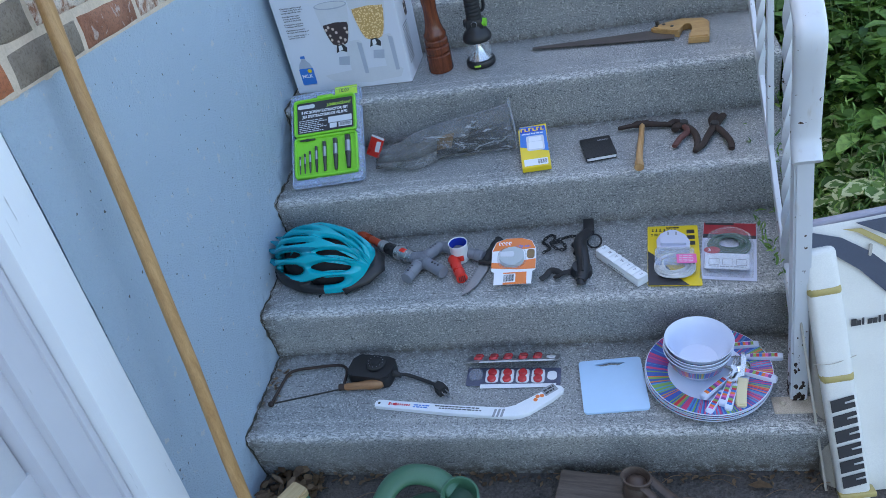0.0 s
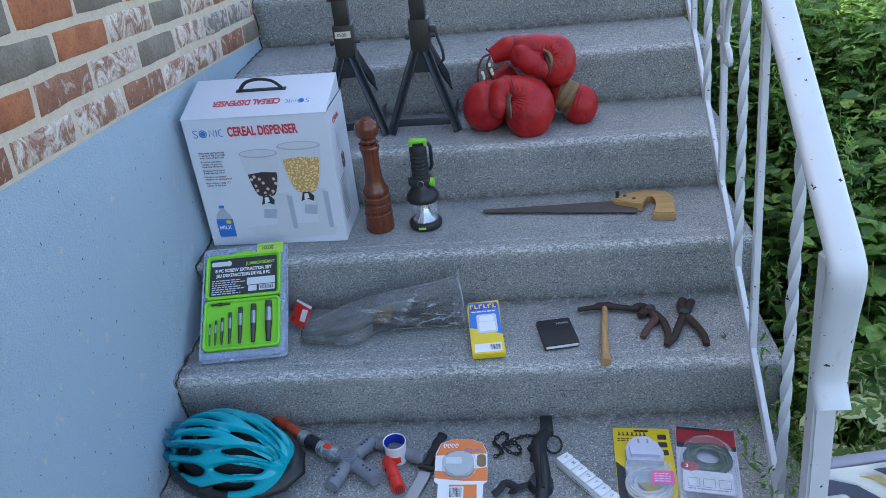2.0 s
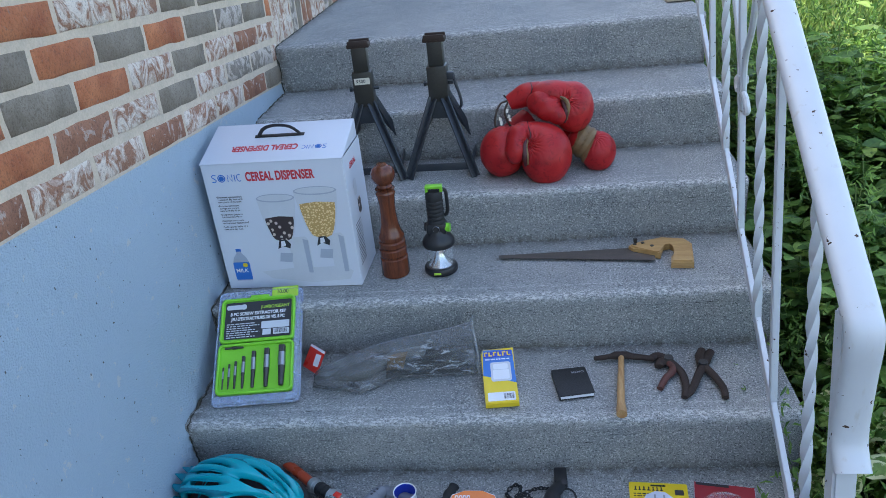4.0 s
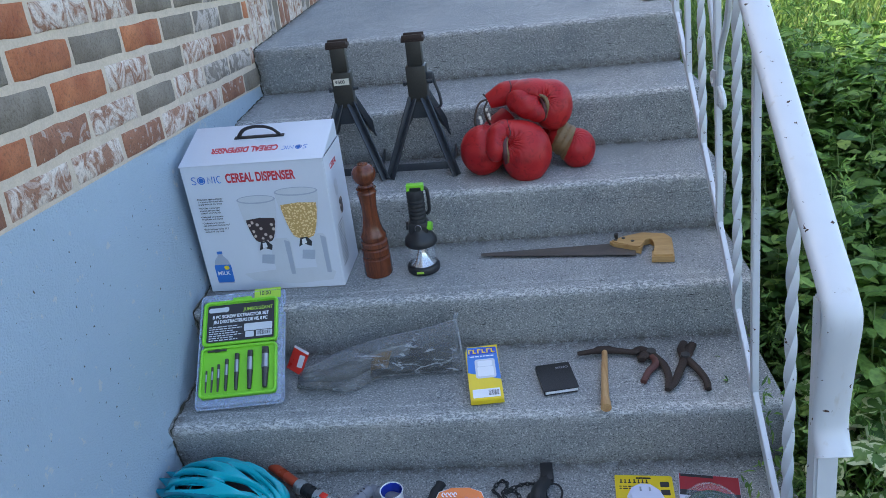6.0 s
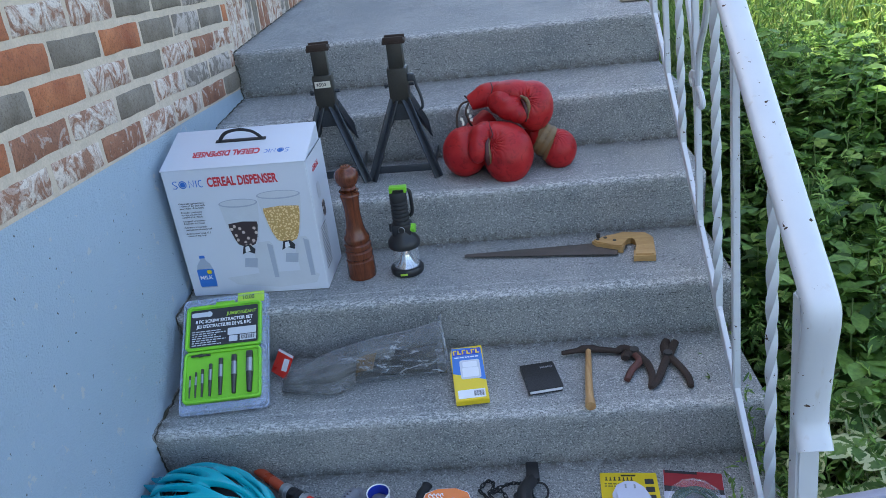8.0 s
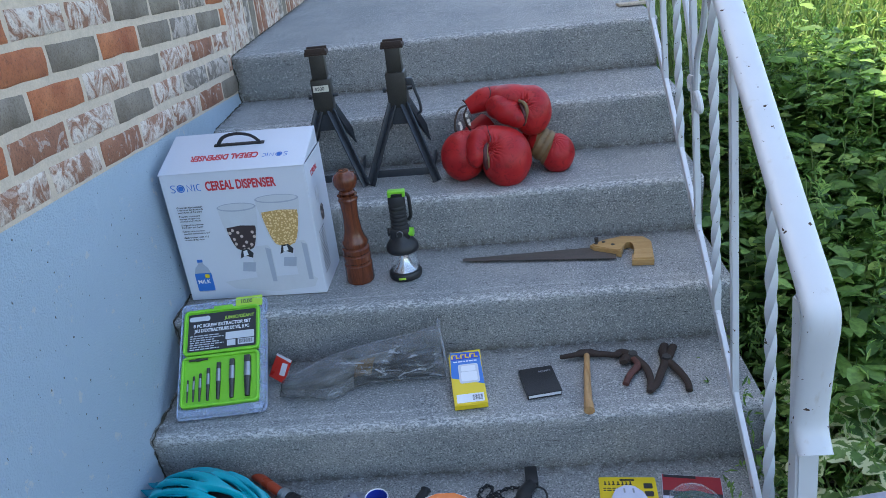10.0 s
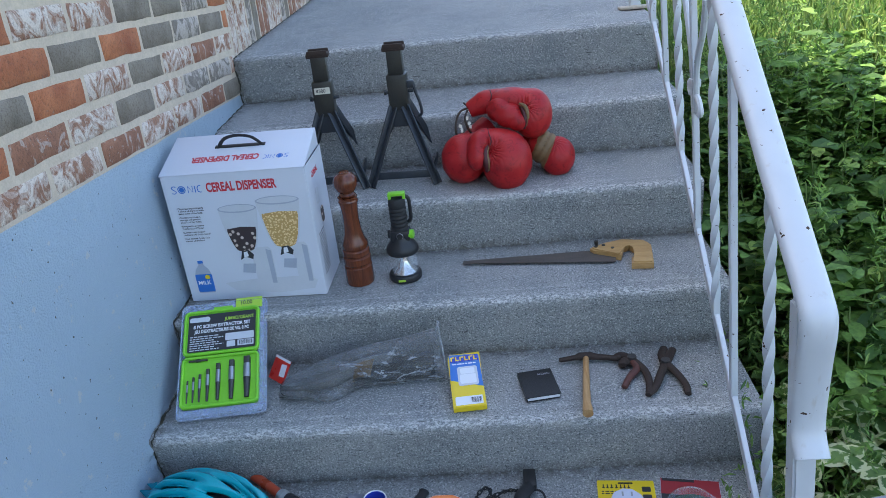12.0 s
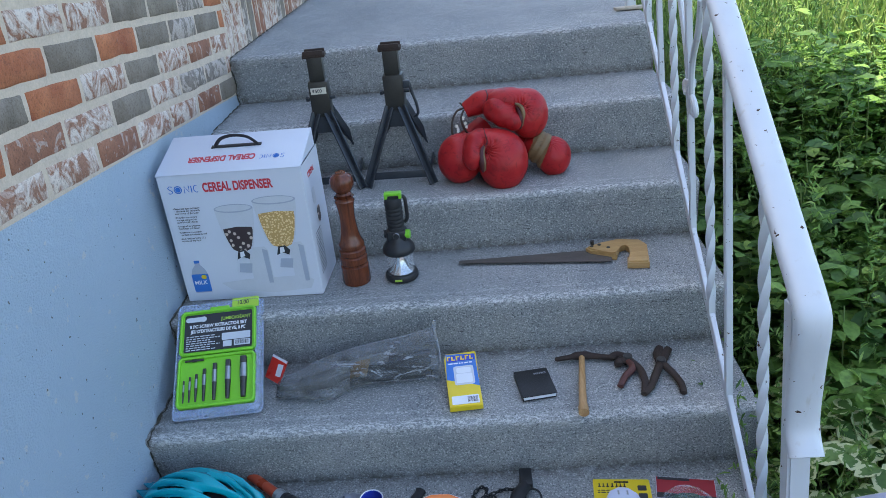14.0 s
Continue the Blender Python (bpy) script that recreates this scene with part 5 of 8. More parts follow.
def pepper_mill():
    root = thing("pepper_mill", on(4, 0.487, 1.040) @ Matrix.Diagonal((1.1, 1.1, 1.045, 1)), "tall turned pepper mill in glossy red-brown wood", "pepper mill")
    body = [(0, 0), (0.034, 0), (0.0355, 0.004), (0.035, 0.050), (0.031, 0.053), (0.031, 0.056), (0.0345, 0.060), (0.0345, 0.076), (0.030, 0.080), (0.034, 0.085), (0.0335, 0.096), (0.029, 0.100), (0.0325, 0.106),
            (0.0320, 0.116), (0.027, 0.124), (0.022, 0.145), (0.0195, 0.175), (0.0195, 0.195), (0.0215, 0.220), (0.0245, 0.232), (0.0225, 0.236), (0.0225, 0.240), (0.0245, 0.243), (0.0, 0.245)]
    bm = B()
    lathe(bm, body, 36)
    part("body", bm, M_MILL, root)
    head = [(0, 0.2455), (0.018, 0.2455), (0.020, 0.250), (0.0165, 0.255), (0.025, 0.264), (0.0295, 0.276), (0.0290, 0.288), (0.0240, 0.299), (0.013, 0.306), (0, 0.308)]
    bm = B()
    lathe(bm, head, 36)
    part("head", bm, M_MILL, root)
    bm = B()
    lathe(bm, [(0.0, 0.3062), (0.0125, 0.3062), (0.012, 0.309), (0, 0.3095)], 20)
    part("cap", bm, M_MILL, root)


pepper_mill()


def lantern():
    root = thing("lantern_torch", on(4, 0.614, 1.045) @ Matrix.Diagonal((1, 1, 1.05, 1)), "black rubber lantern torch with lime green buttons", "torch")
    bm = B()
    lathe(bm, [(0, 0), (0.043, 0), (0.0455, 0.004), (0.0455, 0.014), (0.042, 0.019), (0.036, 0.0195), (0, 0.0195)], 36)
    part("base", bm, M_BLACK, root)
    bm = B()
    lathe(bm, [(0.0375, 0.0195), (0.0385, 0.024), (0.0385, 0.072), (0.0375, 0.0765), (0.0345, 0.0765), (0.0355, 0.024), (0.0345, 0.0195)], 36)
    ob = part("lens", bm, M_CLEAR, root, "clear plastic lantern lens")
    bm = B()
    lathe(bm, [(0.034, 0.020), (0.022, 0.032), (0.013, 0.055), (0.010, 0.076), (0.007, 0.076), (0.009, 0.05), (0.02, 0.028), (0.03, 0.020)], 28)
    part("reflector", bm, M_CHROME, root, "chrome cone reflector")
    bm = B()
    lathe(bm, [(0.0, 0.0765), (0.043, 0.0765), (0.045, 0.082), (0.043, 0.092), (0.034, 0.104), (0.027, 0.112), (0.024, 0.122), (0, 0.122)], 36)
    part("collar", bm, M_BLACK, root)
    bm = B()
    box(bm, (0, 0, 0.125), (0.056, 0.042, 0.032), 0.008)
    part("switch_housing", bm, M_BLACK, root)
    bm = B()
    rod(bm, (0, -0.019, 0.127), (0, -0.025, 0.127), 0.0085, 0.0075, 20)
    part("switch", bm, M_RUBBER, root)
    bm = B()
    lathe(bm, [(0.0085, 0), (0.0095, 0.001), (0.0085, 0.0025), (0.0080, 0.0025), (0.008, 0)], 20, pose(0, -0.021, 0.127, 90, 0, 0))
    part("switch_ring", bm, M_STEEL, root)
    for s in (1,):
        bm = B()
        rod(bm, (s * 0.024, -0.008, 0.127), (s * 0.036, -0.010, 0.127), 0.012, 0.0115, 20)
        part("button", bm, M_GREEN, root, "lime green button")
    bm = B()
    rod(bm, (-0.028, 0, 0.127), (-0.034, 0, 0.127), 0.012, 0.011, 16)
    part("button", bm, M_BLACK, root)
    bm = B()
    prof = [(0, 0.140), (0.023, 0.140)]
    z = 0.145
    for i in range(6):
        prof += [(0.0235, z), (0.0215, z + 0.004), (0.0235, z + 0.008)]
        z += 0.0105
    prof += [(0.0225, 0.222), (0.020, 0.226), (0, 0.226)]
    lathe(bm, prof, 28)
    part("grip", bm, M_RUBBER, root)
    bm = B()
    tube(bm, smooth_path([(0.016, 0.006, 0.228), (0.031, 0.006, 0.222), (0.033, 0.006, 0.19), (0.032, 0.006, 0.165), (0.024, 0.006, 0.155)], 4), 0.005, 8)
    part("hook", bm, M_BLACK, root)
    bm = B()
    box(bm, (0.002, 0, 0.237), (0.046, 0.020, 0.008), 0.002)
    box(bm, (-0.017, 0, 0.230), (0.008, 0.020, 0.012), 0.002)
    box(bm, (0.021, 0, 0.230), (0.008, 0.020, 0.012), 0.002)
    part("hanger", bm, M_GREEN, root, "lime green hanger")
    bm = B()
    box(bm, (-0.006, -0.0452, 0.010), (0.020, 0.003, 0.006), 0.001)
    part("badge", bm, M_LIME, root)


lantern()


def flat_thing(name, k, anchor, label, category, lift=0.0, group=""):
    return thing(name, on(k, anchor[0], anchor[1], lift=lift), label, category, group), (lambda pts: [(x - anchor[0], y - anchor[1]) for x, y in pts])


def hand_saw():
    root, rel = flat_thing("hand_saw", 4, (1.03, 1.07), "old hand saw with a tarnished blade and a pale wooden handle", "saw")
    teeth = []
    a, b = Vector((0.772, 1.088)), Vector((1.190, 1.036))
    n = 84
    for i in range(n + 1):
        p = a.lerp(b, i / n)
        teeth += [(p.x, p.y), (p.x + 0.0025, p.y - 0.003)] if i < n else [(p.x, p.y)]
    bm = B()
    slab(bm, rel(teeth + [(1.196, 1.072), (1.150, 1.112), (0.772, 1.102)]), 0.006, 0.0072)
    part("blade", bm, M_OLDSTEEL, root, "brown tarnished steel blade", smooth=False)
    bm = B()
    outline = [(1.130, 1.107), (1.172, 1.130), (1.223, 1.146), (1.284, 1.132), (1.298, 1.104), (1.283, 0.994), (1.226, 1.000), (1.232, 1.034), (1.247, 1.052), (1.249, 1.090), (1.240, 1.108), (1.222, 1.100),
               (1.207, 1.052), (1.190, 1.062), (1.139, 1.090)]
    slab(bm, rel(outline), 0.0, 0.021, 0.0045)
    part("handle", bm, M_SAWWOOD, root, "pale beech handle")
    for p in ((1.168, 1.112), (1.190, 1.092), (1.146, 1.105)):
        bm = B()
        q = rel([p])[0]
        rod(bm, (*q, 0.020), (*q, 0.0225), 0.0055, 0.005, 12)
        part("saw_screw", bm, M_DARKSTEEL, root)
    bm = B()
    q = rel([(1.150, 1.115)])[0]
    rod(bm, (*q, 0.02), (q[0] - 0.002, q[1], 0.034), 0.005, 0.006, 8)
    part("wing_nut", bm, M_DARKSTEEL, root)


hand_saw()


# ---- third tread ----
def screw_kit():
    root = thing("screw_extractor_set", on(3, 0.162, 0.671, yaw=5.5, rx=35.5, lift=0.004), "lime green screw extractor set in a clear clamshell pack", "tool set")
    W, L = 0.226, 0.315
    bm = B()
    slab(bm, rounded(W, L, 0.012, 4, 0, L / 2), 0.0, 0.003)
    part("back_sheet", bm, M_CLEAR2, root, "clear plastic back")
    bm = B()
    rim = rounded(W - 0.012, L - 0.014, 0.012, 4, 0, L / 2)
    pts = [(x, y, 0.016) for x, y in rim]
    tube(bm, pts + pts[:1], 0.0022, 6)
    pts = [(x * 1.04, (y - L / 2) * 1.03 + L / 2, 0.004) for x, y in rim]
    tube(bm, pts + pts[:1], 0.0025, 6)
    part("shell_edge", bm, M_CLEAR2, root, "clear plastic edge")
    bm = B()
    box(bm, (0, 0.014, 0.01), (W - 0.016, 0.018, 0.016), 0.004)
    box(bm, (0, L - 0.018, 0.008), (W - 0.016, 0.028, 0.012), 0.004)
    box(bm, (W / 2 - 0.012, L / 2, 0.009), (0.016, L - 0.03, 0.014), 0.004)
    part("shell", bm, M_CLEAR2, root, "clear bluish plastic shell")
    # lower tray
    bm = B()
    slab(bm, rounded(0.196, 0.134, 0.010, 4, -0.003, 0.094), 0.004, 0.014, 0.002)
    part("tray", bm, M_GREEN, root)
    bm = B()
    p = [(x, y, 0.0165) for x, y in rounded(0.190, 0.128, 0.010, 4, -0.003, 0.094)]
    tube(bm, p + p[:1], 0.0042, 8)
    part("tray_rim", bm, M_GREEN, root)
    for x, l, r in ((-0.083, 0.058, 0.0025), (-0.068, 0.066, 0.003), (-0.052, 0.072, 0.0038), (-0.032, 0.084, 0.0048), (-0.006, 0.096, 0.0062), (0.028, 0.101, 0.0078), (0.067, 0.106, 0.0098)):
        y0 = 0.040
        bit = B()
        rod(bit, (x, y0, 0.020), (x, y0 + l * 0.5, 0.020), r * 0.62, r * 0.92, 10)
        o = part("extractor", bit, M_DARKSTEEL, root, "tapered dark steel extractor")
        bit = B()
        rod(bit, (x, y0 + l * 0.48, 0.020), (x, y0 + l * 0.82, 0.020), r, r * 0.95, 12)
        part("shank", bit, M_STEEL, o, "bright steel shank")
        bit = B()
        box(bit, (x, y0 + l * 0.91, 0.020), (r * 1.5, l * 0.18, r * 1.5), 0.0005)
        part("square_end", bit, M_DARKSTEEL, o)
    bm = B()
    rod(bm, (-0.083, 0.150, 0.018), (-0.035, 0.150, 0.018), 0.0028, 0.0028, 8)
    rod(bm, (-0.064, 0.150, 0.018), (-0.054, 0.150, 0.018), 0.0042, 0.0042, 8)
    part("tap_bar", bm, M_DARKSTEEL, root)
    # lid with its label
    bm = B()
    slab(bm, rounded(0.196, 0.124, 0.010, 4, -0.003, 0.228), 0.004, 0.012, 0.002)
    lid = part("lid", bm, M_GREEN, root)
    bm = B()
    p = [(x, y, 0.0150) for x, y in rounded(0.190, 0.118, 0.010, 4, -0.003, 0.228)]
    tube(bm, p + p[:1], 0.0042, 8)
    box(bm, (0, 0.292, 0.013), (0.05, 0.010, 0.010), 0.002)
    part("lid_rim", bm, M_GREEN, lid)
    bm = B()
    slab(bm, rounded(0.176, 0.104, 0.004, 2, -0.003, 0.228), 0.012, 0.0135)
    lab = part("label_panel", bm, M_INK, lid, "black printed label")
    Z = 0.0138
    words("JUMBO/G\u00c9ANT", 0.0125, M_LIME, lab, pose(0.004, 0.258, Z), wide=0.92)
    words("8 PC SCREW EXTRACTOR SET", 0.0125, M_CARD, lab, pose(-0.003, 0.242, Z), wide=0.88, align="CENTER").data.offset = 0.0004
    words("JEU D'EXTRACTEURS DE VIS, 8 PC", 0.0125, M_CARD, lab, pose(-0.003, 0.228, Z), wide=0.76, align="CENTER").data.offset = 0.0004
    bm = B()
    slab(bm, rounded(0.044, 0.013, 0.005, 3, -0.066, 0.266), Z, Z + 0.0004)
    lathe(bm, [(0.008, Z), (0.008, Z + 0.0005), (0, Z + 0.0005)], 9, pose(-0.042, 0.266, 0))
    part("logo_mark", bm, M_PRINTG, lab)
    bars(lab, M_PRINTG, pose(0, 0, Z), [(-0.085, 0.218 - 0.0062 * i, 0.075 + 0.014 * math.sin(i * 2.1)) for i in range(7)], 0.0026)
    bm = B()
    slab(bm, rounded(0.074, 0.020, 0.002, 2, 0.044, 0.210), Z, Z + 0.0003)
    slab(bm, rounded(0.042, 0.016, 0.001, 2, 0.060, 0.190), Z, Z + 0.0003)
    slab(bm, rounded(0.022, 0.016, 0.001, 2, 0.022, 0.190), Z, Z + 0.0003)
    part("info_panel", bm, M_PRINTG, lab)
    bm = B()
    for i in range(16):
        box(bm, (0.044 + i * 0.0021, 0.191, Z + 0.0005), (0.0007 + 0.0008 * (i % 3 == 0), 0.011, 0.0004))
    part("barcode", bm, M_INK, lab)
    bm = B()
    slab(bm, rounded(0.070, 0.030, 0.002, 2, 0.068, 0.300), 0.0166, 0.0172)
    st = part("price_sticker", bm, M_LIME, root, "lime green price sticker, hand-written")
    words("10.00", 0.016, M_INK, st, pose(0.045, 0.296, 0.0173), wide=0.9)


screw_kit()


def poly_bag():
    root = thing("poly_bag", on(3, 0.50, 0.79), "wrinkled clear poly bag holding a dark grey hose", "plastic bag")
    low = smooth_path([(-0.212, -0.020, 0.004), (-0.195, -0.044, 0.003), (-0.135, -0.059, 0.003), (-0.067, -0.074, 0.003), (0.0, -0.022, 0.003), (0.087, -0.015, 0.003), (0.214, -0.010, 0.003)], 12)
    high = smooth_path([(-0.206, -0.030, 0.024), (-0.180, -0.040, 0.054), (-0.140, -0.038, 0.068), (-0.080, -0.022, 0.090), (0.027, 0.004, 0.107), (0.128, 0.022, 0.115), (0.205, 0.042, 0.125)], 12)

    def pillow(name, mat_b, f0, f1, v0, v1, fat, crease, lab):
        bm = B()
        n, nv = len(low) - 1, 40
        for side in (1, -1):
            g = []
            for i in range(n + 1):
                f = i / n
                if f < f0 or f > f1:
                    continue
                row = []
                for k in range(nv + 1):
                    w = k / nv
                    d = high[i] - low[i]
                    out = d.cross(Vector((1, 0, 0))).normalized()
                    out = -out if out.y > 0 else out
                    p = low[i] + d * (v0 + (v1 - v0) * w)
                    swell = fat * (0.45 + 0.55 * math.sin(math.pi * min(1, f * 1.05)) ** 0.7) * math.sin(math.pi * w) ** 0.6 * side
                    ridge = (0.5 - abs(noise.noise(Vector((f * 7 + w * 3.2, w * 2.2 - f * 3, side))))) * crease
                    ridge += (0.4 - abs(noise.noise(Vector((f * 17 - w * 8, w * 6 + f * 9, side * 3))))) * crease * 0.6
                    p = p + out * (swell + ridge * math.sin(math.pi * w) ** 0.35)
                    p.z = max(p.z, 0.002)
                    row.append(bm.verts.new(p))
                g.append(row)
            for a, b in zip(g, g[1:]):
                for k in range(nv):
                    bm.faces.new((a[k], a[k + 1], b[k + 1], b[k]))
        part(name, bm, mat_b, root, lab)

    pillow("bag", M_BAG, 0.0, 1.0, 0.0, 1.0, 0.024, 0.026, "clear wrinkled plastic")
    pillow("hose", M_HOSE, 0.62, 0.97, 0.05, 0.60, 0.017, 0.004, "dark grey hose seen through the plastic")
    pillow("second_hose", M_HOSE2, 0.06, 0.80, 0.30, 0.72, 0.012, 0.003, "grey hose seen through the plastic")
    pillow("paper_slip", M_TAN, 0.62, 0.72, 0.12, 0.70, 0.020, 0.002, "tan slip inside the bag")
    bm = B()
    tube(bm, [low[-1], Vector((0.219, -0.006, 0.045)), Vector((0.214, 0.016, 0.085)), high[-1], Vector((0.209, 0.046, 0.142))], [0.002, 0.003, 0.0035, 0.005, 0.007], 6)
    part("sealed_end", bm, M_BAGEDGE, root)
    for name, edge in (("bottom_fold", low), ("top_fold", high)):
        bm = B()
        tube(bm, [p + Vector((0, 0, 0.0015)) for p in edge], [0.0012 + 0.0008 * noise.noise(p * 40) for p in edge], 6)
        part(name, bm, M_BAGEDGE, root)
    card = pose(-0.212, 0.012, 0.046, 50, -8, -38)
    bm = B()
    slab(bm, [(-0.036, -0.026), (0.030, -0.034), (0.036, 0.028), (-0.030, 0.036)], 0, 0.0012, m=card)
    tag = part("header_card", bm, M_REDP, root, "red and white header card")
    bm = B()
    slab(bm, rounded(0.022, 0.032, 0.002, 2, 0.014, 0.0), 0.0013, 0.0017, m=card)
    slab(bm, [(-0.031, 0.030), (0.035, 0.021), (0.036, 0.028), (-0.030, 0.036)], 0.0013, 0.0016, m=card)
    part("card_print", bm, M_CARD, tag)


M_HOSE2 = plain("pale_grey_hose", (0.17, 0.17, 0.165), 0.6, vary=0.4, scale=30)
poly_bag()


def tape_box():
    root = thing("fastener_box", on(3, 0.781, 0.645, yaw=5, rx=12.5, lift=0.002), "blue and yellow box of hook and loop fasteners, dented", "box")
    W, L, T = 0.080, 0.178, 0.016
    bm = B()
    slab(bm, [(-W / 2, 0), (W / 2, 0), (W / 2 - 0.002, L - 0.01), (W / 2, L), (0.0, L - 0.004), (-W / 2 + 0.004, L - 0.002), (-W / 2 - 0.002, L - 0.02)], 0, T, 0.002)
    body = part("carton_body", bm, M_YELLOW, root, "yellow printed card")
    bm = B()
    slab(bm, [(-W / 2, 0.088), (W / 2 - 0.001, 0.060), (W / 2 - 0.003, L - 0.012), (0.0, L - 0.007), (-W / 2 + 0.003, L - 0.006)], T, T + 0.0005)
    part("blue_print", bm, M_BLUE, body)
    bm = B()
    slab(bm, [(-W / 2 + 0.004, 0.145), (W / 2 - 0.005, 0.147), (W / 2 - 0.005, 0.168), (-W / 2 + 0.004, 0.165)], T + 0.0005, T + 0.0009)
    part("name_panel", bm, M_BLUEIN, body)
    bm = B()
    for i in range(6):
        x = -0.033 + i * 0.0115
        box(bm, (x, 0.1565, T + 0.0011), (0.0035, 0.0135, 0.0005))
        box(bm, (x + 0.0045, 0.151 if i % 2 else 0.162, T + 0.0011), (0.0055, 0.0035, 0.0005))
    part("logo_mark", bm, M_YELLOW, body)
    bm = B()
    slab(bm, rounded(0.050, 0.062, 0.006, 3, 0.004, 0.098), T + 0.0005, T + 0.0010)
    part("picture_frame", bm, M_PRINTG, body)
    bm = B()
    slab(bm, rounded(0.040, 0.030, 0.004, 3, 0.004, 0.088), T + 0.001, T + 0.0014)
    slab(bm, rounded(0.036, 0.018, 0.004, 3, 0.004, 0.114), T + 0.001, T + 0.0014)
    part("printed_strip", bm, M_CARD, body)
    bars(body, M_CARD, pose(0, 0, T + 0.0006), [(-0.032, 0.139, 0.060)], 0.0035)
    bm = B()
    slab(bm, rounded(0.066, 0.026, 0.002, 2, 0.0, 0.020), T, T + 0.0005)
    part("info_panel", bm, M_CARD, body)
    bm = B()
    for i in range(12):
        box(bm, (0.006 + i * 0.0021, 0.020, T + 0.0008), (0.0008 + 0.0007 * (i % 3 == 1), 0.016, 0.0004))
    part("barcode", bm, M_INK, body)


tape_box()


def memo_book():
    root = thing("memo_book", on(3, 0.950, 0.726, yaw=9), "small black memo book with gilt lettering", "notebook")
    bm = B()
    slab(bm, rounded(0.083, 0.106, 0.004, 3), 0.0, 0.0015)
    part("back_cover", bm, M_BLACK, root)
    bm = B()
    box(bm, (0.0005, 0, 0.0065), (0.079, 0.101, 0.010))
    part("pages", bm, M_CARD, root, "white page edges")
    bm = B()
    slab(bm, rounded(0.085, 0.108, 0.004, 3), 0.0116, 0.0135, 0.0006)
    box(bm, (-0.042, 0, 0.0067), (0.0015, 0.107, 0.0125))
    c = part("front_cover", bm, M_LEATHERETTE, root)
    words("MEMO", 0.011, M_GREYINK, c, pose(0.004, 0.030, 0.0136), thick=0.0001)


M_LEATHERETTE = plain("black_leatherette", (0.012, 0.012, 0.013), 0.35, vary=0.3, relief=0.4, grain=500)
memo_book()


def hammer():
    root, rel = flat_thing("hammer", 3, (1.07, 0.72), "old cross-pein hammer with a worn ash handle", "hammer")
    bm = B()
    pts = smooth_path([(-0.017, -0.120, 0.011), (-0.013, -0.07, 0.011), (-0.005, 0.0, 0.012), (0.004, 0.07, 0.014), (0.008, 0.108, 0.016)], 4)
    n = len(pts)
    tube(bm, pts, [0.0105 - 0.003 * min(1, 1.4 * i / n) + (0.0018 if i < 3 else 0) for i in range(n)], 14, flat=0.95)
    part("handle", bm, M_HAMWOOD, root, "worn pale ash handle")
    bm = B()
    pts = [(-0.061, 0.098, 0.013), (-0.055, 0.098, 0.013), (-0.02, 0.103, 0.014), (-0.008, 0.104, 0.016), (0.02, 0.104, 0.016), (0.032, 0.102, 0.014), (0.060, 0.098, 0.012), (0.088, 0.092, 0.011)]
    tube(bm, pts, [0.005, 0.006, 0.007, 0.0105, 0.0105, 0.0085, 0.0075, 0.0075], 12)
    part("head", bm, M_RUST, root, "rusty forged head")


hammer()


def pliers(anchor, jaws, left, right, label, grip):
    root, rel = flat_thing("pliers", 3, anchor, label, "pliers", group="old pliers")

    def arm(pts, radii, name, mat_p):
        bm = B()
        q = smooth_path([(x - anchor[0], y - anchor[1], z) for x, y, z in pts], 4)
        n = len(q)
        rr = [radii[0] + (radii[1] - radii[0]) * i / n for i in range(n)]
        tube(bm, q, rr, 10, flat=0.75)
        part(name, bm, mat_p, root)

    arm(left, (0.011, 0.0075), "handle", grip)
    arm(right, (0.011, 0.0075), "handle", M_RUST)
    for j in jaws:
        arm(j, (0.013, 0.010), "jaw", M_RUST)
    bm = B()
    x, y, z = left[0]
    rod(bm, (x - anchor[0], y - anchor[1], 0.004), (x - anchor[0], y - anchor[1], 0.026), 0.013, 0.011, 14)
    part("pivot", bm, M_DARKSTEEL, root)


pliers((1.19, 0.76), [[(1.190, 0.800, 0.014), (1.168, 0.822, 0.013), (1.152, 0.814, 0.012)], [(1.190, 0.800, 0.014), (1.168, 0.792, 0.013), (1.164, 0.778, 0.012)]],
       [(1.190, 0.798, 0.014), (1.196, 0.762, 0.014), (1.172, 0.732, 0.010), (1.153, 0.695, 0.008)], [(1.190, 0.798, 0.014), (1.212, 0.750, 0.014), (1.214, 0.70, 0.010), (1.203, 0.660, 0.008)],
       "rusty old pliers with a reddish worn handle", M_BROWNRED := plain("worn_red_handle", (0.12, 0.04, 0.03), 0.6, vary=0.5, scale=30))
pliers((1.265, 0.75), [[(1.268, 0.775, 0.014), (1.268, 0.812, 0.013), (1.280, 0.846, 0.010)], [(1.268, 0.775, 0.014), (1.284, 0.806, 0.013), (1.300, 0.838, 0.010)]],
       [(1.268, 0.775, 0.014), (1.244, 0.725, 0.014), (1.224, 0.684, 0.010), (1.205, 0.664, 0.008)], [(1.268, 0.775, 0.014), (1.284, 0.735, 0.014), (1.297, 0.69, 0.010), (1.294, 0.656, 0.008)],
       "rusty old pincers with open curved handles", M_RUST)


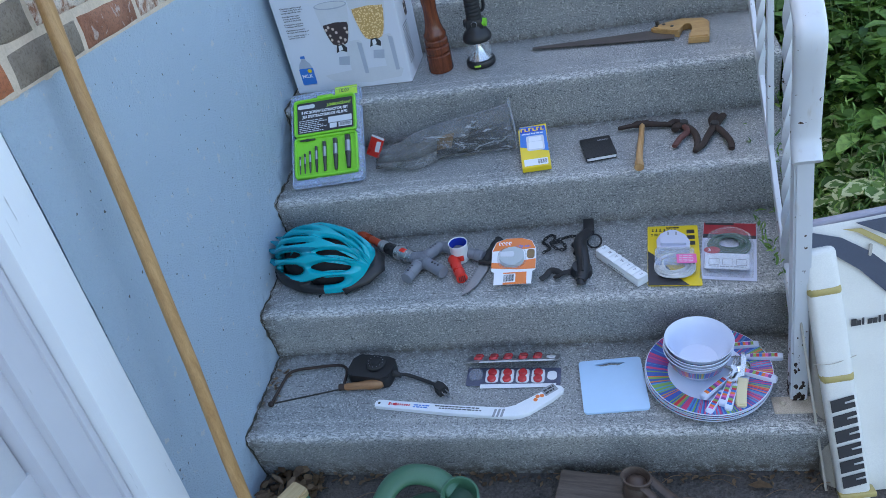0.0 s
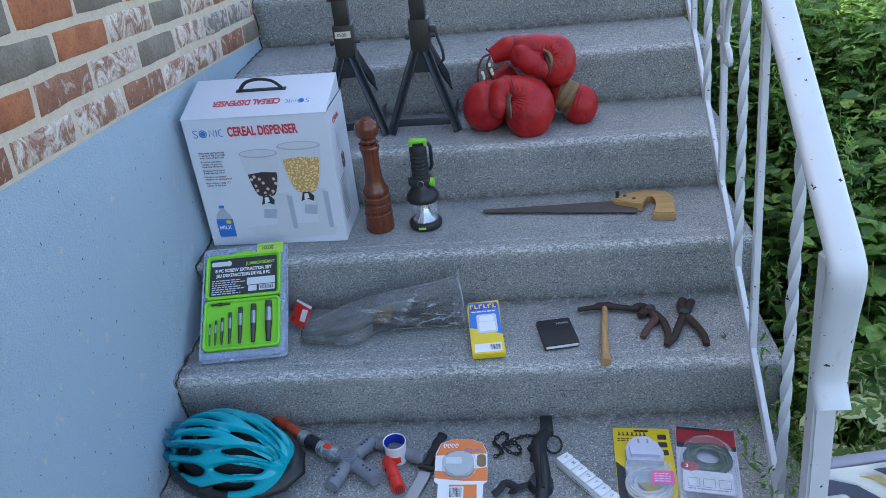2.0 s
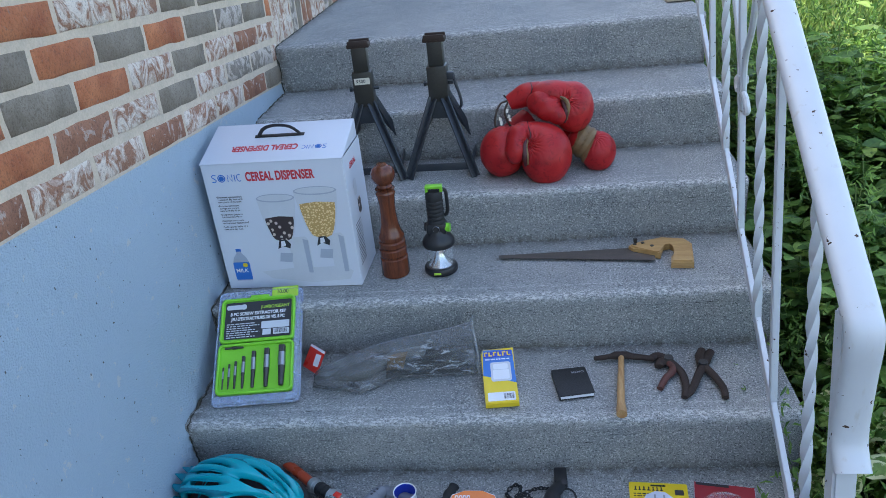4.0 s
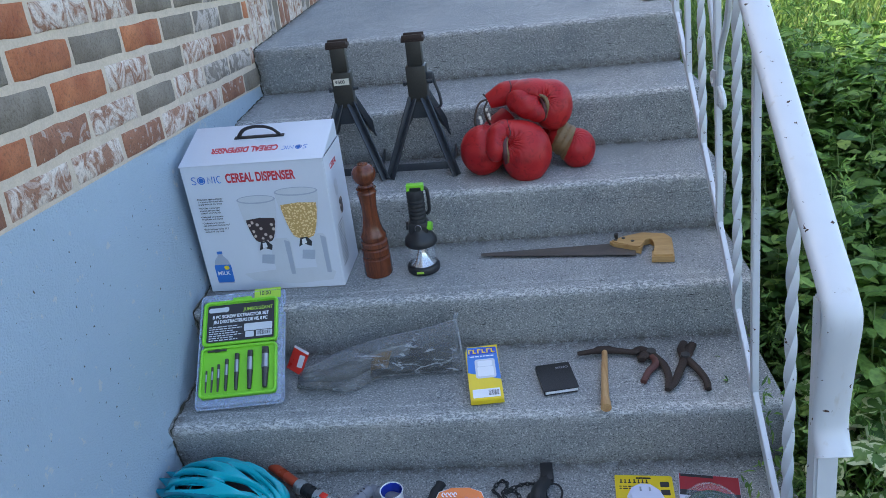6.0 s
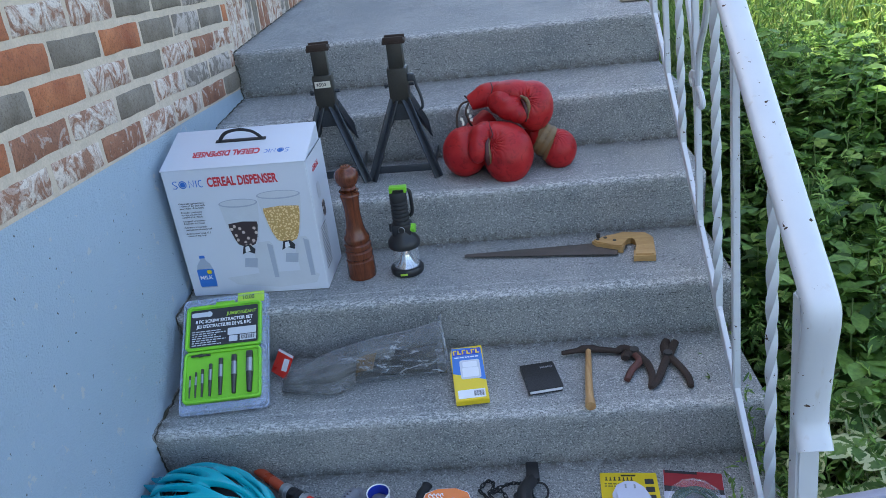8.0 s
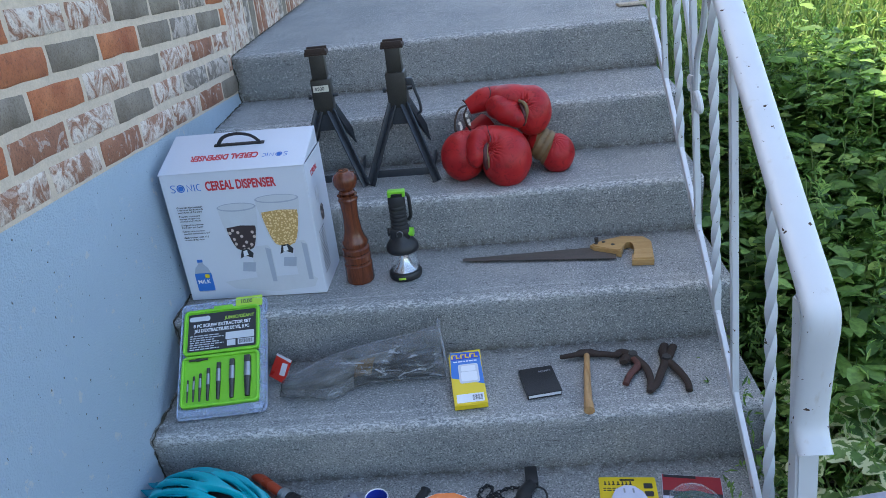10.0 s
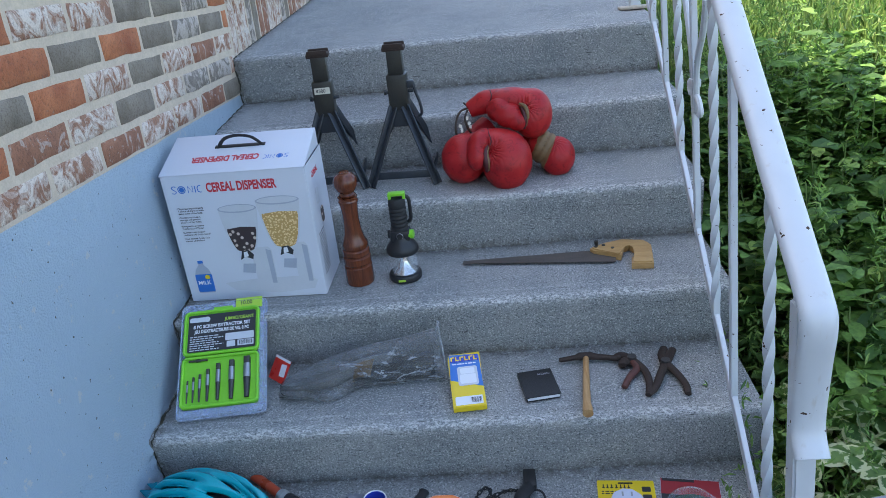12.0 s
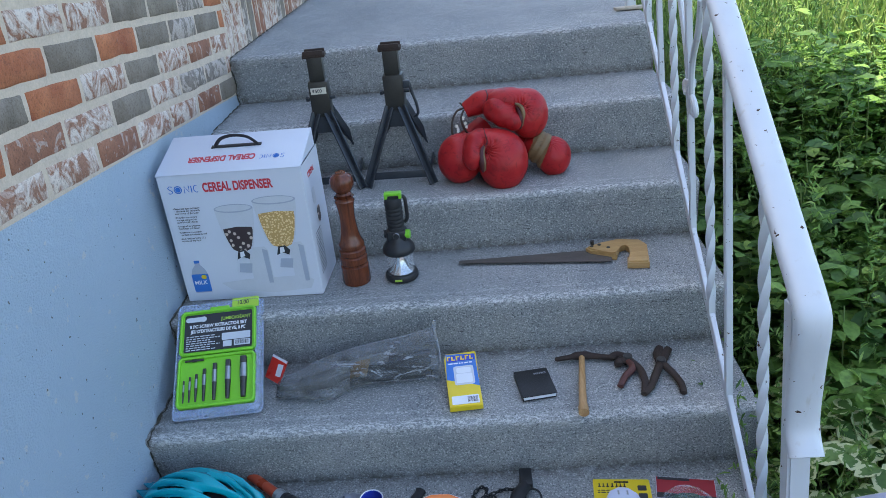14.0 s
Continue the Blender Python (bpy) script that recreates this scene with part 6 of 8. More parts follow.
# ---- second tread ----
def helmet():
    root = thing("bicycle_helmet", on(2, 0.166, 0.475, yaw=-16, lift=0.010, rx=9), "teal bicycle helmet with black visor and strap", "helmet")
    A, Bw, H = 0.147, 0.102, 0.130

    def pt(u, f, grow=0.0):
        """u runs from the brow (0) to the nape (1), f across in degrees."""
        a = math.pi * u
        x = (A + grow) * math.cos(a) * (1.0 if u < 0.5 else 1.02)
        s = math.sin(a) ** 0.62
        fr = radians(f)
        z = (H + grow) * s * math.cos(fr) ** 0.9 if abs(f) < 90 else 0
        taper = 1 - 0.16 * abs(u - 0.55) * 2
        y = (Bw + grow) * s * math.sin(fr) * taper
        return Vector((x, y, max(0, z)))

    vents = [(0.27, 0, 0.17, 6.0), (0.70, 0, 0.15, 4.2)]
    for s in (1, -1):
        vents += [(0.29, 22 * s, 0.155, 6.4), (0.68, 17 * s, 0.15, 3.2), (0.33, 45 * s, 0.14, 7.4), (0.70, 37 * s, 0.15, 4.4), (0.37, 68 * s, 0.12, 5.6), (0.66, 58 * s, 0.14, 6.4)]

    def inside(u, f):
        """The vent nearest to a place on the shell, and how far out of it the place lies (1 is its edge)."""
        best = (9.0, None)
        for k in vents:
            u0, f0, du, df = k
            ff = f - f0 - 30 * (u - u0) * (0 if f0 == 0 else math.copysign(1, f0))
            q = math.hypot((u - u0) / du, ff / (df * (1.15 - 0.35 * (u - u0) / du)))
            if q < best[0]:
                best = (q, k)
        return best

    nu, nf = 150, 230
    bm = B()
    grid, far = [], []
    for i in range(nu + 1):
        row, qs = [], []
        for j in range(nf + 1):
            u, f = 0.035 + 0.93 * i / nu, -84 + 168 * j / nf
            q, k = inside(u, f)
            if abs(q - 1) < 0.14:
                u0, f0, du, df = k
                ff0 = f0 + 30 * (u - u0) * (0 if f0 == 0 else math.copysign(1, f0))
                un = u0 + (u - u0) / q
                f = f0 + 30 * (un - u0) * (0 if f0 == 0 else math.copysign(1, f0)) + (f - ff0) / q
                u, q = un, 1.0
            dip = max(0.0, 1 - (q - 1) / 0.5) if q >= 1 else 1.0
            crown = 0.0135 * (1 - dip ** 1.1) * math.sin(math.pi * u) ** 0.5
            row.append(bm.verts.new(pt(u, f, crown)))
            qs.append(q)
        grid.append(row)
        far.append(qs)
    for i in range(nu):
        for j in range(nf):
            if max(far[i][j], far[i][j + 1], far[i + 1][j], far[i + 1][j + 1]) > 1.0001 or min(far[i][j], far[i][j + 1], far[i + 1][j], far[i + 1][j + 1]) > 1.0001:
                if min(far[i][j], far[i][j + 1], far[i + 1][j], far[i + 1][j + 1]) >= 0.9999:
                    fc = bm.faces.new((grid[i][j], grid[i][j + 1], grid[i + 1][j + 1], grid[i + 1][j]))
                    uu, vv = 0.035 + 0.93 * i / nu, abs(-84 + 168 * j / nf)
                    band = vv - 26 - 24 * (uu - 0.5)
                    fc.material_index = 1 if uu > 0.42 and abs(band) < 3.0 + 5 * (uu - 0.42) and far[i][j] > 1.12 else 0
                    if vv > 70 - 10 * (uu - 0.4) and uu > 0.4:
                        fc.material_index = 2
    for v in [v for v in bm.verts if not v.link_faces]:
        bm.verts.remove(v)
    shell = part("shell", bm, M_TEAL, root)
    shell.data.materials.append(M_TEAL2)
    shell.data.materials.append(M_BLACK)
    so = shell.modifiers.new("thickness", "SOLIDIFY")
    so.thickness, so.offset = 0.014, -1
    bm = B()
    g2 = []
    for i in range(31):
        g2.append([bm.verts.new(pt(0.03 + 0.94 * i / 30, -86 + 172 * j / 30, -0.017)) for j in range(31)])
    for a, b in zip(g2, g2[1:]):
        for j in range(30):
            bm.faces.new((a[j], a[j + 1], b[j + 1], b[j]))
    part("liner", bm, M_FOAM, root, "black foam liner")
    for s in (1, -1):
        bm = B()
        pts = [pt(0.03 + 0.94 * i / 24, s * 85, -0.003) + Vector((0, 0, 0.002)) for i in range(25)]
        tube(bm, pts, [0.0075 + 0.009 * max(0.0, min(1.0, (i - 13) / 6)) for i in range(25)], 8, flat=1.2)
        part("rim", bm, M_BLACK, root)
    # pointed tail pieces over the nape
    for f in (-52, -26, 0, 26, 52):
        bm = B()
        p = pt(0.86, f, 0.004)
        tube(bm, [pt(0.74, f, 0.000), pt(0.80, f, 0.004), p + Vector((-0.006, 0, 0.004)), p + Vector((-0.030, 0, 0.010))], [0.004, 0.013, 0.012, 0.0015], 8, flat=0.45)
        part("tail", bm, M_TEAL2, root)
    bm = B()
    rows = []
    for i in range(13):
        a = radians(-52 + 104 * i / 12)
        inn = Vector((0.144 * math.cos(a), 0.106 * math.sin(a), 0.014 + 0.026 * math.cos(a)))
        reach = 0.014 + 0.028 * math.cos(a * 1.5) ** 2 + 0.007 * (i % 3 == 0)
        outp = inn + Vector((reach, 0.016 * math.sin(a), -0.016))
        rows.append((bm.verts.new(inn), bm.verts.new(inn.lerp(outp, 0.5) + Vector((0, 0, 0.005))), bm.verts.new(outp)))
    for p, q in zip(rows, rows[1:]):
        for k in range(2):
            bm.faces.new((p[k], q[k], q[k + 1], p[k + 1]))
    vis = part("visor", bm, M_BLACK, root, "black plastic visor")
    so = vis.modifiers.new("thickness", "SOLIDIFY")
    so.thickness = 0.004
    bm = B()
    tube(bm, smooth_path([(-0.10, -0.07, 0.020), (-0.135, -0.055, 0.020), (-0.160, -0.045, 0.018), (-0.172, -0.05, 0.008), (-0.15, -0.06, 0.002)], 5), 0.010, 8, flat=0.4)
    tube(bm, smooth_path([(0.03, -0.108, 0.006), (-0.01, -0.112, -0.006), (-0.06, -0.102, -0.008), (-0.10, -0.08, 0.0)], 5), 0.0075, 8, flat=0.3)
    part("strap", bm, M_FOAM, root, "black webbing strap")


helmet()


def toy_sword():
    root = thing("toy_light_sword", on(2, 0.445, 0.466, yaw=-5), "toy light sword with a red blade and grey cross-shaped hilt", "toy sword")

    def seg(a, b, r, mat_s, name, ribs=0, lab=""):
        bm = B()
        rod(bm, a, b, r, r, 20)
        a, b = Vector(a), Vector(b)
        for i in range(ribs):
            c = a.lerp(b, (i + 0.6) / (ribs + 0.2))
            d = (b - a).normalized() * 0.0025
            rod(bm, c - d, c + d, r * 1.09, r * 1.09, 20)
        return part(name, bm, mat_s, root, lab)

    seg((-0.262, 0.160, 0.021), (-0.139, 0.072, 0.022), 0.0125, M_REDBLADE, "blade", 0, "translucent orange-red blade")
    seg((-0.141, 0.073, 0.022), (-0.120, 0.060, 0.022), 0.0165, M_SILVER, "ferrule", 1)
    seg((-0.121, 0.061, 0.022), (-0.082, 0.040, 0.022), 0.0155, M_BLACK, "grip", 3)
    g = seg((-0.083, 0.040, 0.022), (-0.028, 0.013, 0.022), 0.0195, M_SILVER, "hilt", 2)
    bm = B()
    box(bm, (-0.058, 0.024, 0.0405), (0.020, 0.015, 0.004), 0.002, pose(-0.058, 0.024, 0, 0, 0, -26) @ pose(0.058, -0.024, 0))
    part("switch", bm, M_REDP, g, "red switch")
    for a, b in (((0.0, 0, 0.022), (0.040, 0.064, 0.022)), ((0, 0, 0.022), (-0.024, -0.080, 0.021)), ((0, 0, 0.022), (0.076, -0.054, 0.021)), ((0, 0, 0.022), (-0.030, 0.014, 0.022))):
        seg(a, b, 0.0165, M_GREYP, "hilt_arm", 2)
    bm = B()
    rod(bm, (0, 0, 0.006), (0, 0, 0.040), 0.0225, 0.021, 24)
    for r in (0.017, 0.011, 0.006):
        lathe(bm, [(r, 0.040), (r, 0.0425), (r - 0.0025, 0.0425), (r - 0.0025, 0.040)], 20)
    part("hub", bm, M_GREYP, root)
    bm = B()
    for a, b in (((0.0, 0, 0), (0.040, 0.064, 0)), ((0, 0, 0), (-0.024, -0.080, 0)), ((0, 0, 0), (0.076, -0.054, 0))):
        for k in (0.55, 0.68, 0.80):
            p = Vector(a).lerp(Vector(b), k)
            box(bm, (p.x, p.y, 0.0385), (0.005, 0.004, 0.002))
    part("button", bm, M_INK, root)
    other = thing("toy_sword_hilt", on(2, 0.556, 0.502), "spare grey plastic toy sword hilt", "toy part")
    bm = B()
    rod(bm, (-0.062, 0.028, 0.017), (0.066, -0.034, 0.017), 0.0155, 0.0155, 20)
    part("tube", bm, M_GREYP, other)
    for f in (0.1, 0.25, 0.8, 0.92):
        bm = B()
        p, q = Vector((-0.062, 0.028, 0.017)), Vector((0.066, -0.034, 0.017))
        rod(bm, p.lerp(q, f), p.lerp(q, f + 0.03), 0.0172, 0.0172, 20)
        part("ring", bm, M_GREYP, other)


M_REDBLADE = plain("orange_red_tube", (0.52, 0.075, 0.03), 0.3, vary=0.08)
M_SILVER = plain("silver_plastic", (0.48, 0.49, 0.50), 0.28, 0.7, vary=0.1)
toy_sword()


def tin_cup():
    root = thing("tin_cup", on(2, 0.552, 0.488), "small white and red tin with a blue inside", "tin")
    bm = B()
    lathe(bm, [(0, 0), (0.024, 0), (0.0255, 0.003), (0.0255, 0.053), (0.0275, 0.056), (0.0265, 0.058), (0.0245, 0.056)], 28)
    part("wall", bm, M_CARD, root)
    bm = B()
    lathe(bm, [(0.0247, 0.0565), (0.0240, 0.03), (0.0235, 0.006), (0, 0.005)], 28)
    part("inside", bm, M_BLUEIN, root, "deep blue inside")
    bm = B()
    lathe(bm, [(0.0258, 0.010), (0.0258, 0.028)], 28)
    for f in list(bm.faces)[8:]:
        bm.faces.remove(f)
    b = part("printed_band", bm, M_REDP, root)
    b.matrix_basis = pose(0, 0, 0, 0, 0, 200)


tin_cup()


def red_tube():
    root = thing("red_plastic_tube", on(2, 0.552, 0.425), "short bright red plastic tube", "tube")
    bm = B()
    a, b = Vector((-0.018, 0.045, 0.0155)), Vector((0.018, -0.045, 0.0155))
    rod(bm, a, b, 0.0145, 0.0145, 22)
    part("barrel", bm, M_REDP, root)
    for f, r in ((0.02, 0.0155), (0.3, 0.0152), (0.62, 0.0155), (0.94, 0.0155)):
        bm = B()
        rod(bm, a.lerp(b, f), a.lerp(b, f + 0.045), r, r, 22)
        part("collar", bm, M_REDP, root)
    bm = B()
    d = (b - a).normalized()
    for i in range(4):
        off = (i - 1.5) * 0.005
        box(bm, (b.x + d.x * 0.0008 + off * 0.93, b.y + d.y * 0.0008 + off * 0.37, 0.0155), (0.002, 0.002, 0.018))
    part("grille", bm, M_INK, root)


red_tube()


def knife():
    root, rel = flat_thing("hunting_knife", 2, (0.61, 0.43), "hunting knife with a saw-backed steel blade and black handle", "knife")
    bm = B()
    back = []
    a, b = Vector((0.582, 0.350)), Vector((0.612, 0.441))
    for i in range(11):
        p = a.lerp(b, i / 11)
        back += [(p.x, p.y), (p.x - 0.0035, p.y + 0.003), (p.x + 0.0015, p.y + 0.006)]
    slab(bm, rel([(0.574, 0.321)] + back + [(0.618, 0.451), (0.640, 0.446), (0.632, 0.412), (0.612, 0.360), (0.594, 0.334)]), 0.006, 0.0095)
    part("blade", bm, M_STEEL, root, "saw-backed steel blade", smooth=False)
    bm = B()
    pts = smooth_path([(0.018, 0.018, 0.012), (0.026, 0.050, 0.014), (0.036, 0.085, 0.014), (0.048, 0.118, 0.013)], 5)
    n = len(pts)
    tube(bm, pts, [0.0125 + 0.0014 * math.sin(i * 1.3) for i in range(n)], 12, flat=0.8)
    part("handle", bm, M_RUBBER, root, "black rubber handle")
    bm = B()
    tube(bm, smooth_path([(0.000, 0.022, 0.012), (0.018, 0.016, 0.013), (0.036, 0.010, 0.012)], 4), 0.007, 8)
    part("guard", bm, M_BLACK, root)


knife()


def clip_pack():
    root = thing("clip_on_fan_pack", on(2, 0.708, 0.343, yaw=-1, rx=14) @ Matrix.Diagonal((1, 0.92, 1, 1)), "orange and white pack with a grey clip-on device", "pack")
    W, L = 0.122, 0.172
    bm = B()
    out = [(-0.052, 0), (0.050, 0), (0.052, 0.045), (0.061, 0.052), (0.061, 0.130), (0.050, 0.160), (0.02, L), (-0.02, L), (-0.050, 0.160), (-0.061, 0.130), (-0.061, 0.052), (-0.052, 0.045)]
    slab(bm, out, 0.0, 0.016, 0.003)
    body = part("tray", bm, M_CLEAR, root, "clear plastic tray")
    bm = B()
    slab(bm, [(x * 0.97, y * 0.97 + 0.003) for x, y in out], 0.0165, 0.0185)
    part("card", bm, M_CARD, root, "printed card")
    bm = B()
    slab(bm, [(-0.058, 0.124), (0.058, 0.128), (0.048, 0.156), (0.02, 0.169), (-0.02, 0.169), (-0.048, 0.156)], 0.0186, 0.0192)
    slab(bm, [(-0.059, 0.062), (0.010, 0.054), (0.059, 0.054), (0.059, 0.090), (0.030, 0.086), (-0.010, 0.076), (-0.059, 0.082)], 0.0186, 0.0192)
    slab(bm, [(-0.026, 0.002), (0.036, 0.002), (0.036, 0.044), (-0.026, 0.044)], 0.0186, 0.0192)
    part("orange_print", bm, M_ORANGE, root)
    bm = B()
    slab(bm, rounded(0.034, 0.030, 0.001, 1, -0.010, 0.024), 0.0193, 0.0197)
    p = part("code_panel", bm, M_CARD, root)
    bm = B()
    for i in range(11):
        box(bm, (-0.023 + i * 0.0025, 0.024, 0.0199), (0.0012 if i % 3 else 0.0018, 0.024, 0.0004))
    part("barcode", bm, M_INK, p)
    bm = B()
    slab(bm, rounded(0.066, 0.066, 0.024, 6, -0.004, 0.096), 0.0186, 0.029, 0.004)
    dev = part("device", bm, M_GREYDEV, root, "pale grey clip-on device")
    bm = B()
    slab(bm, rounded(0.036, 0.020, 0.004, 3, -0.016, 0.102), 0.029, 0.031, 0.001)
    part("device_clip", bm, M_PRINTG, dev)
    bm = B()
    p = [(x, y, 0.022) for x, y in rounded(0.074, 0.074, 0.027, 6, -0.004, 0.096)]
    tube(bm, p + p[:1], 0.0022, 6)
    part("window_edge", bm, M_CLEAR, root)
    bm = B()
    slab(bm, rounded(0.020, 0.034, 0.008, 3, 0.046, 0.108), 0.0192, 0.0198)
    part("printed_picture", bm, M_TAN, root)
    bm = B()
    for i in range(4):
        tube(bm, [(-0.038 + i * 0.009 + 0.003 * math.cos(a), 0.150 + 0.006 * math.sin(a), 0.0195) for a in [radians(60 * q) for q in range(6)]], 0.0013, 5, flat=0.3)
    part("logo_mark", bm, M_CARD, root)
    words("clip-on", 0.014, M_BLUE, root, pose(0.006, 0.134, 0.0194))


M_GREYDEV = plain("pale_grey_plastic", (0.42, 0.46, 0.48), 0.4, vary=0.06)
clip_pack()


def bike_mount():
    root = thing("bicycle_mount", on(2, 0.888, 0.46), "black plastic bicycle mount with a rubber strap", "mount")
    bm = B()
    pts = smooth_path([(0.022, 0.120, 0.018), (0.016, 0.075, 0.024), (-0.002, 0.035, 0.030), (0.000, -0.02, 0.032), (0.004, -0.07, 0.026), (-0.004, -0.122, 0.018)], 5)
    n = len(pts)
    tube(bm, pts, [0.013 + 0.005 * math.sin(math.pi * min(1, i / n)) for i in range(n)], 10, flat=0.7)
    part("arm", bm, M_BLACK, root)
    bm = B()
    box(bm, (0.021, 0.100, 0.026), (0.030, 0.056, 0.014), 0.003, pose(0, 0, 0, 0, 0, 0))
    part("shoe", bm, M_BLACK, root)
    bm = B()
    tube(bm, [(0.002, y, 0.046 - abs(y + 0.02) * 0.16) for y in (0.02, -0.01, -0.04, -0.07, -0.10)], 0.0035, 6)
    part("rib", bm, M_RUBBER, root)
    bm = B()
    rod(bm, (-0.004, -0.070, 0.004), (0.0, -0.070, 0.022), 0.030, 0.026, 22)
    part("knob", bm, M_BLACK, root)
    bm = B()
    rod(bm, (-0.004, -0.125, 0.008), (-0.004, -0.108, 0.024), 0.012, 0.010, 12)
    part("clamp", bm, M_BLACK, root)
    bm = B()
    tube(bm, smooth_path([(-0.02, -0.068, 0.010), (-0.05, -0.075, 0.009), (-0.068, -0.092, 0.010), (-0.055, -0.086, 0.016), (-0.08, -0.066, 0.013), (-0.094, -0.082, 0.010), (-0.108, -0.094, 0.008)], 4), 0.0085, 8, flat=0.45)
    part("strap", bm, M_RUBBER, root, "curled black rubber strap")
    bm = B()
    ring = [(0.034 + 0.019 * math.cos(a), 0.050 + 0.022 * math.sin(a), 0.012 + 0.006 * math.sin(a)) for a in [2 * math.pi * i / 20 for i in range(21)]]
    tube(bm, ring, 0.0026, 6)
    part("band", bm, M_RUBBER, root)
    bm = B()
    tube(bm, smooth_path([(-0.012, 0.05, 0.012), (-0.024, 0.04, 0.012), (-0.016, 0.02, 0.014), (-0.02, 0.0, 0.012)], 4), 0.005, 7)
    part("latch", bm, M_BLACK, root)
    # chain
    chain = thing("black_chain", on(2, 0.822, 0.522), "small heap of black plastic chain", "chain")
    random.seed(8)
    path = smooth_path([(-0.038, -0.04, 0.006), (-0.02, -0.032, 0.012), (-0.03, -0.008, 0.008), (-0.04, 0.008, 0.006), (-0.022, 0.035, 0.007), (-0.006, 0.02, 0.012), (-0.012, -0.008, 0.012), (0.012, 0.0, 0.008),
                        (0.022, -0.030, 0.006), (0.0, -0.034, 0.010), (-0.018, -0.012, 0.016), (0.014, 0.012, 0.010), (0.036, 0.024, 0.007), (0.062, 0.020, 0.008)], 3)
    for i in range(len(path) - 1):
        a, b = path[i], path[i + 1]
        d = (b - a)
        mm = Matrix.Translation((a + b) / 2) @ d.to_track_quat("X", "Z").to_matrix().to_4x4() @ pose(0, 0, 0, 90 * (i % 2) + 20, 0, 0)
        bm = B()
        l = max(d.length * 0.75, 0.006)
        tube(bm, [(l * math.cos(q), 0.0038 * math.sin(q), 0) for q in [2 * math.pi * k / 10 for k in range(11)]], 0.0016, 5)
        ob = part("link", bm, M_RUBBER, chain)
        ob.matrix_basis = mm


bike_mount()


def pill_box():
    root = thing("pill_organiser", on(2, 0.987, 0.396, yaw=-53), "white seven-day pill organiser", "pill box")
    L, W, H = 0.168, 0.034, 0.026
    bm = B()
    box(bm, (0, 0, 0.0095), (L, W, 0.019), 0.003)
    part("tray", bm, M_WHITEP, root)
    for i, c in enumerate("SMTWTFS"):
        x = -L / 2 + L / 7 * (i + 0.5)
        bm = B()
        box(bm, (x, 0, 0.0225), (L / 7 - 0.001, W - 0.001, 0.0065), 0.0018)
        box(bm, (x, W / 2 + 0.0005, 0.0215), (0.010, 0.003, 0.003), 0.001)
        lid = part("lid", bm, M_WHITEP, root)
        words(c, 0.012, M_GREYINK, lid, pose(x, 0.000, 0.0259, 0, 0, 0), align="CENTER", thick=0.0001)
    bars(root, M_GREYINK, pose(0, -W / 2 - 0.0004, 0.009) @ FRONT, [(-0.03, 0, 0.06)], 0.004)


pill_box()


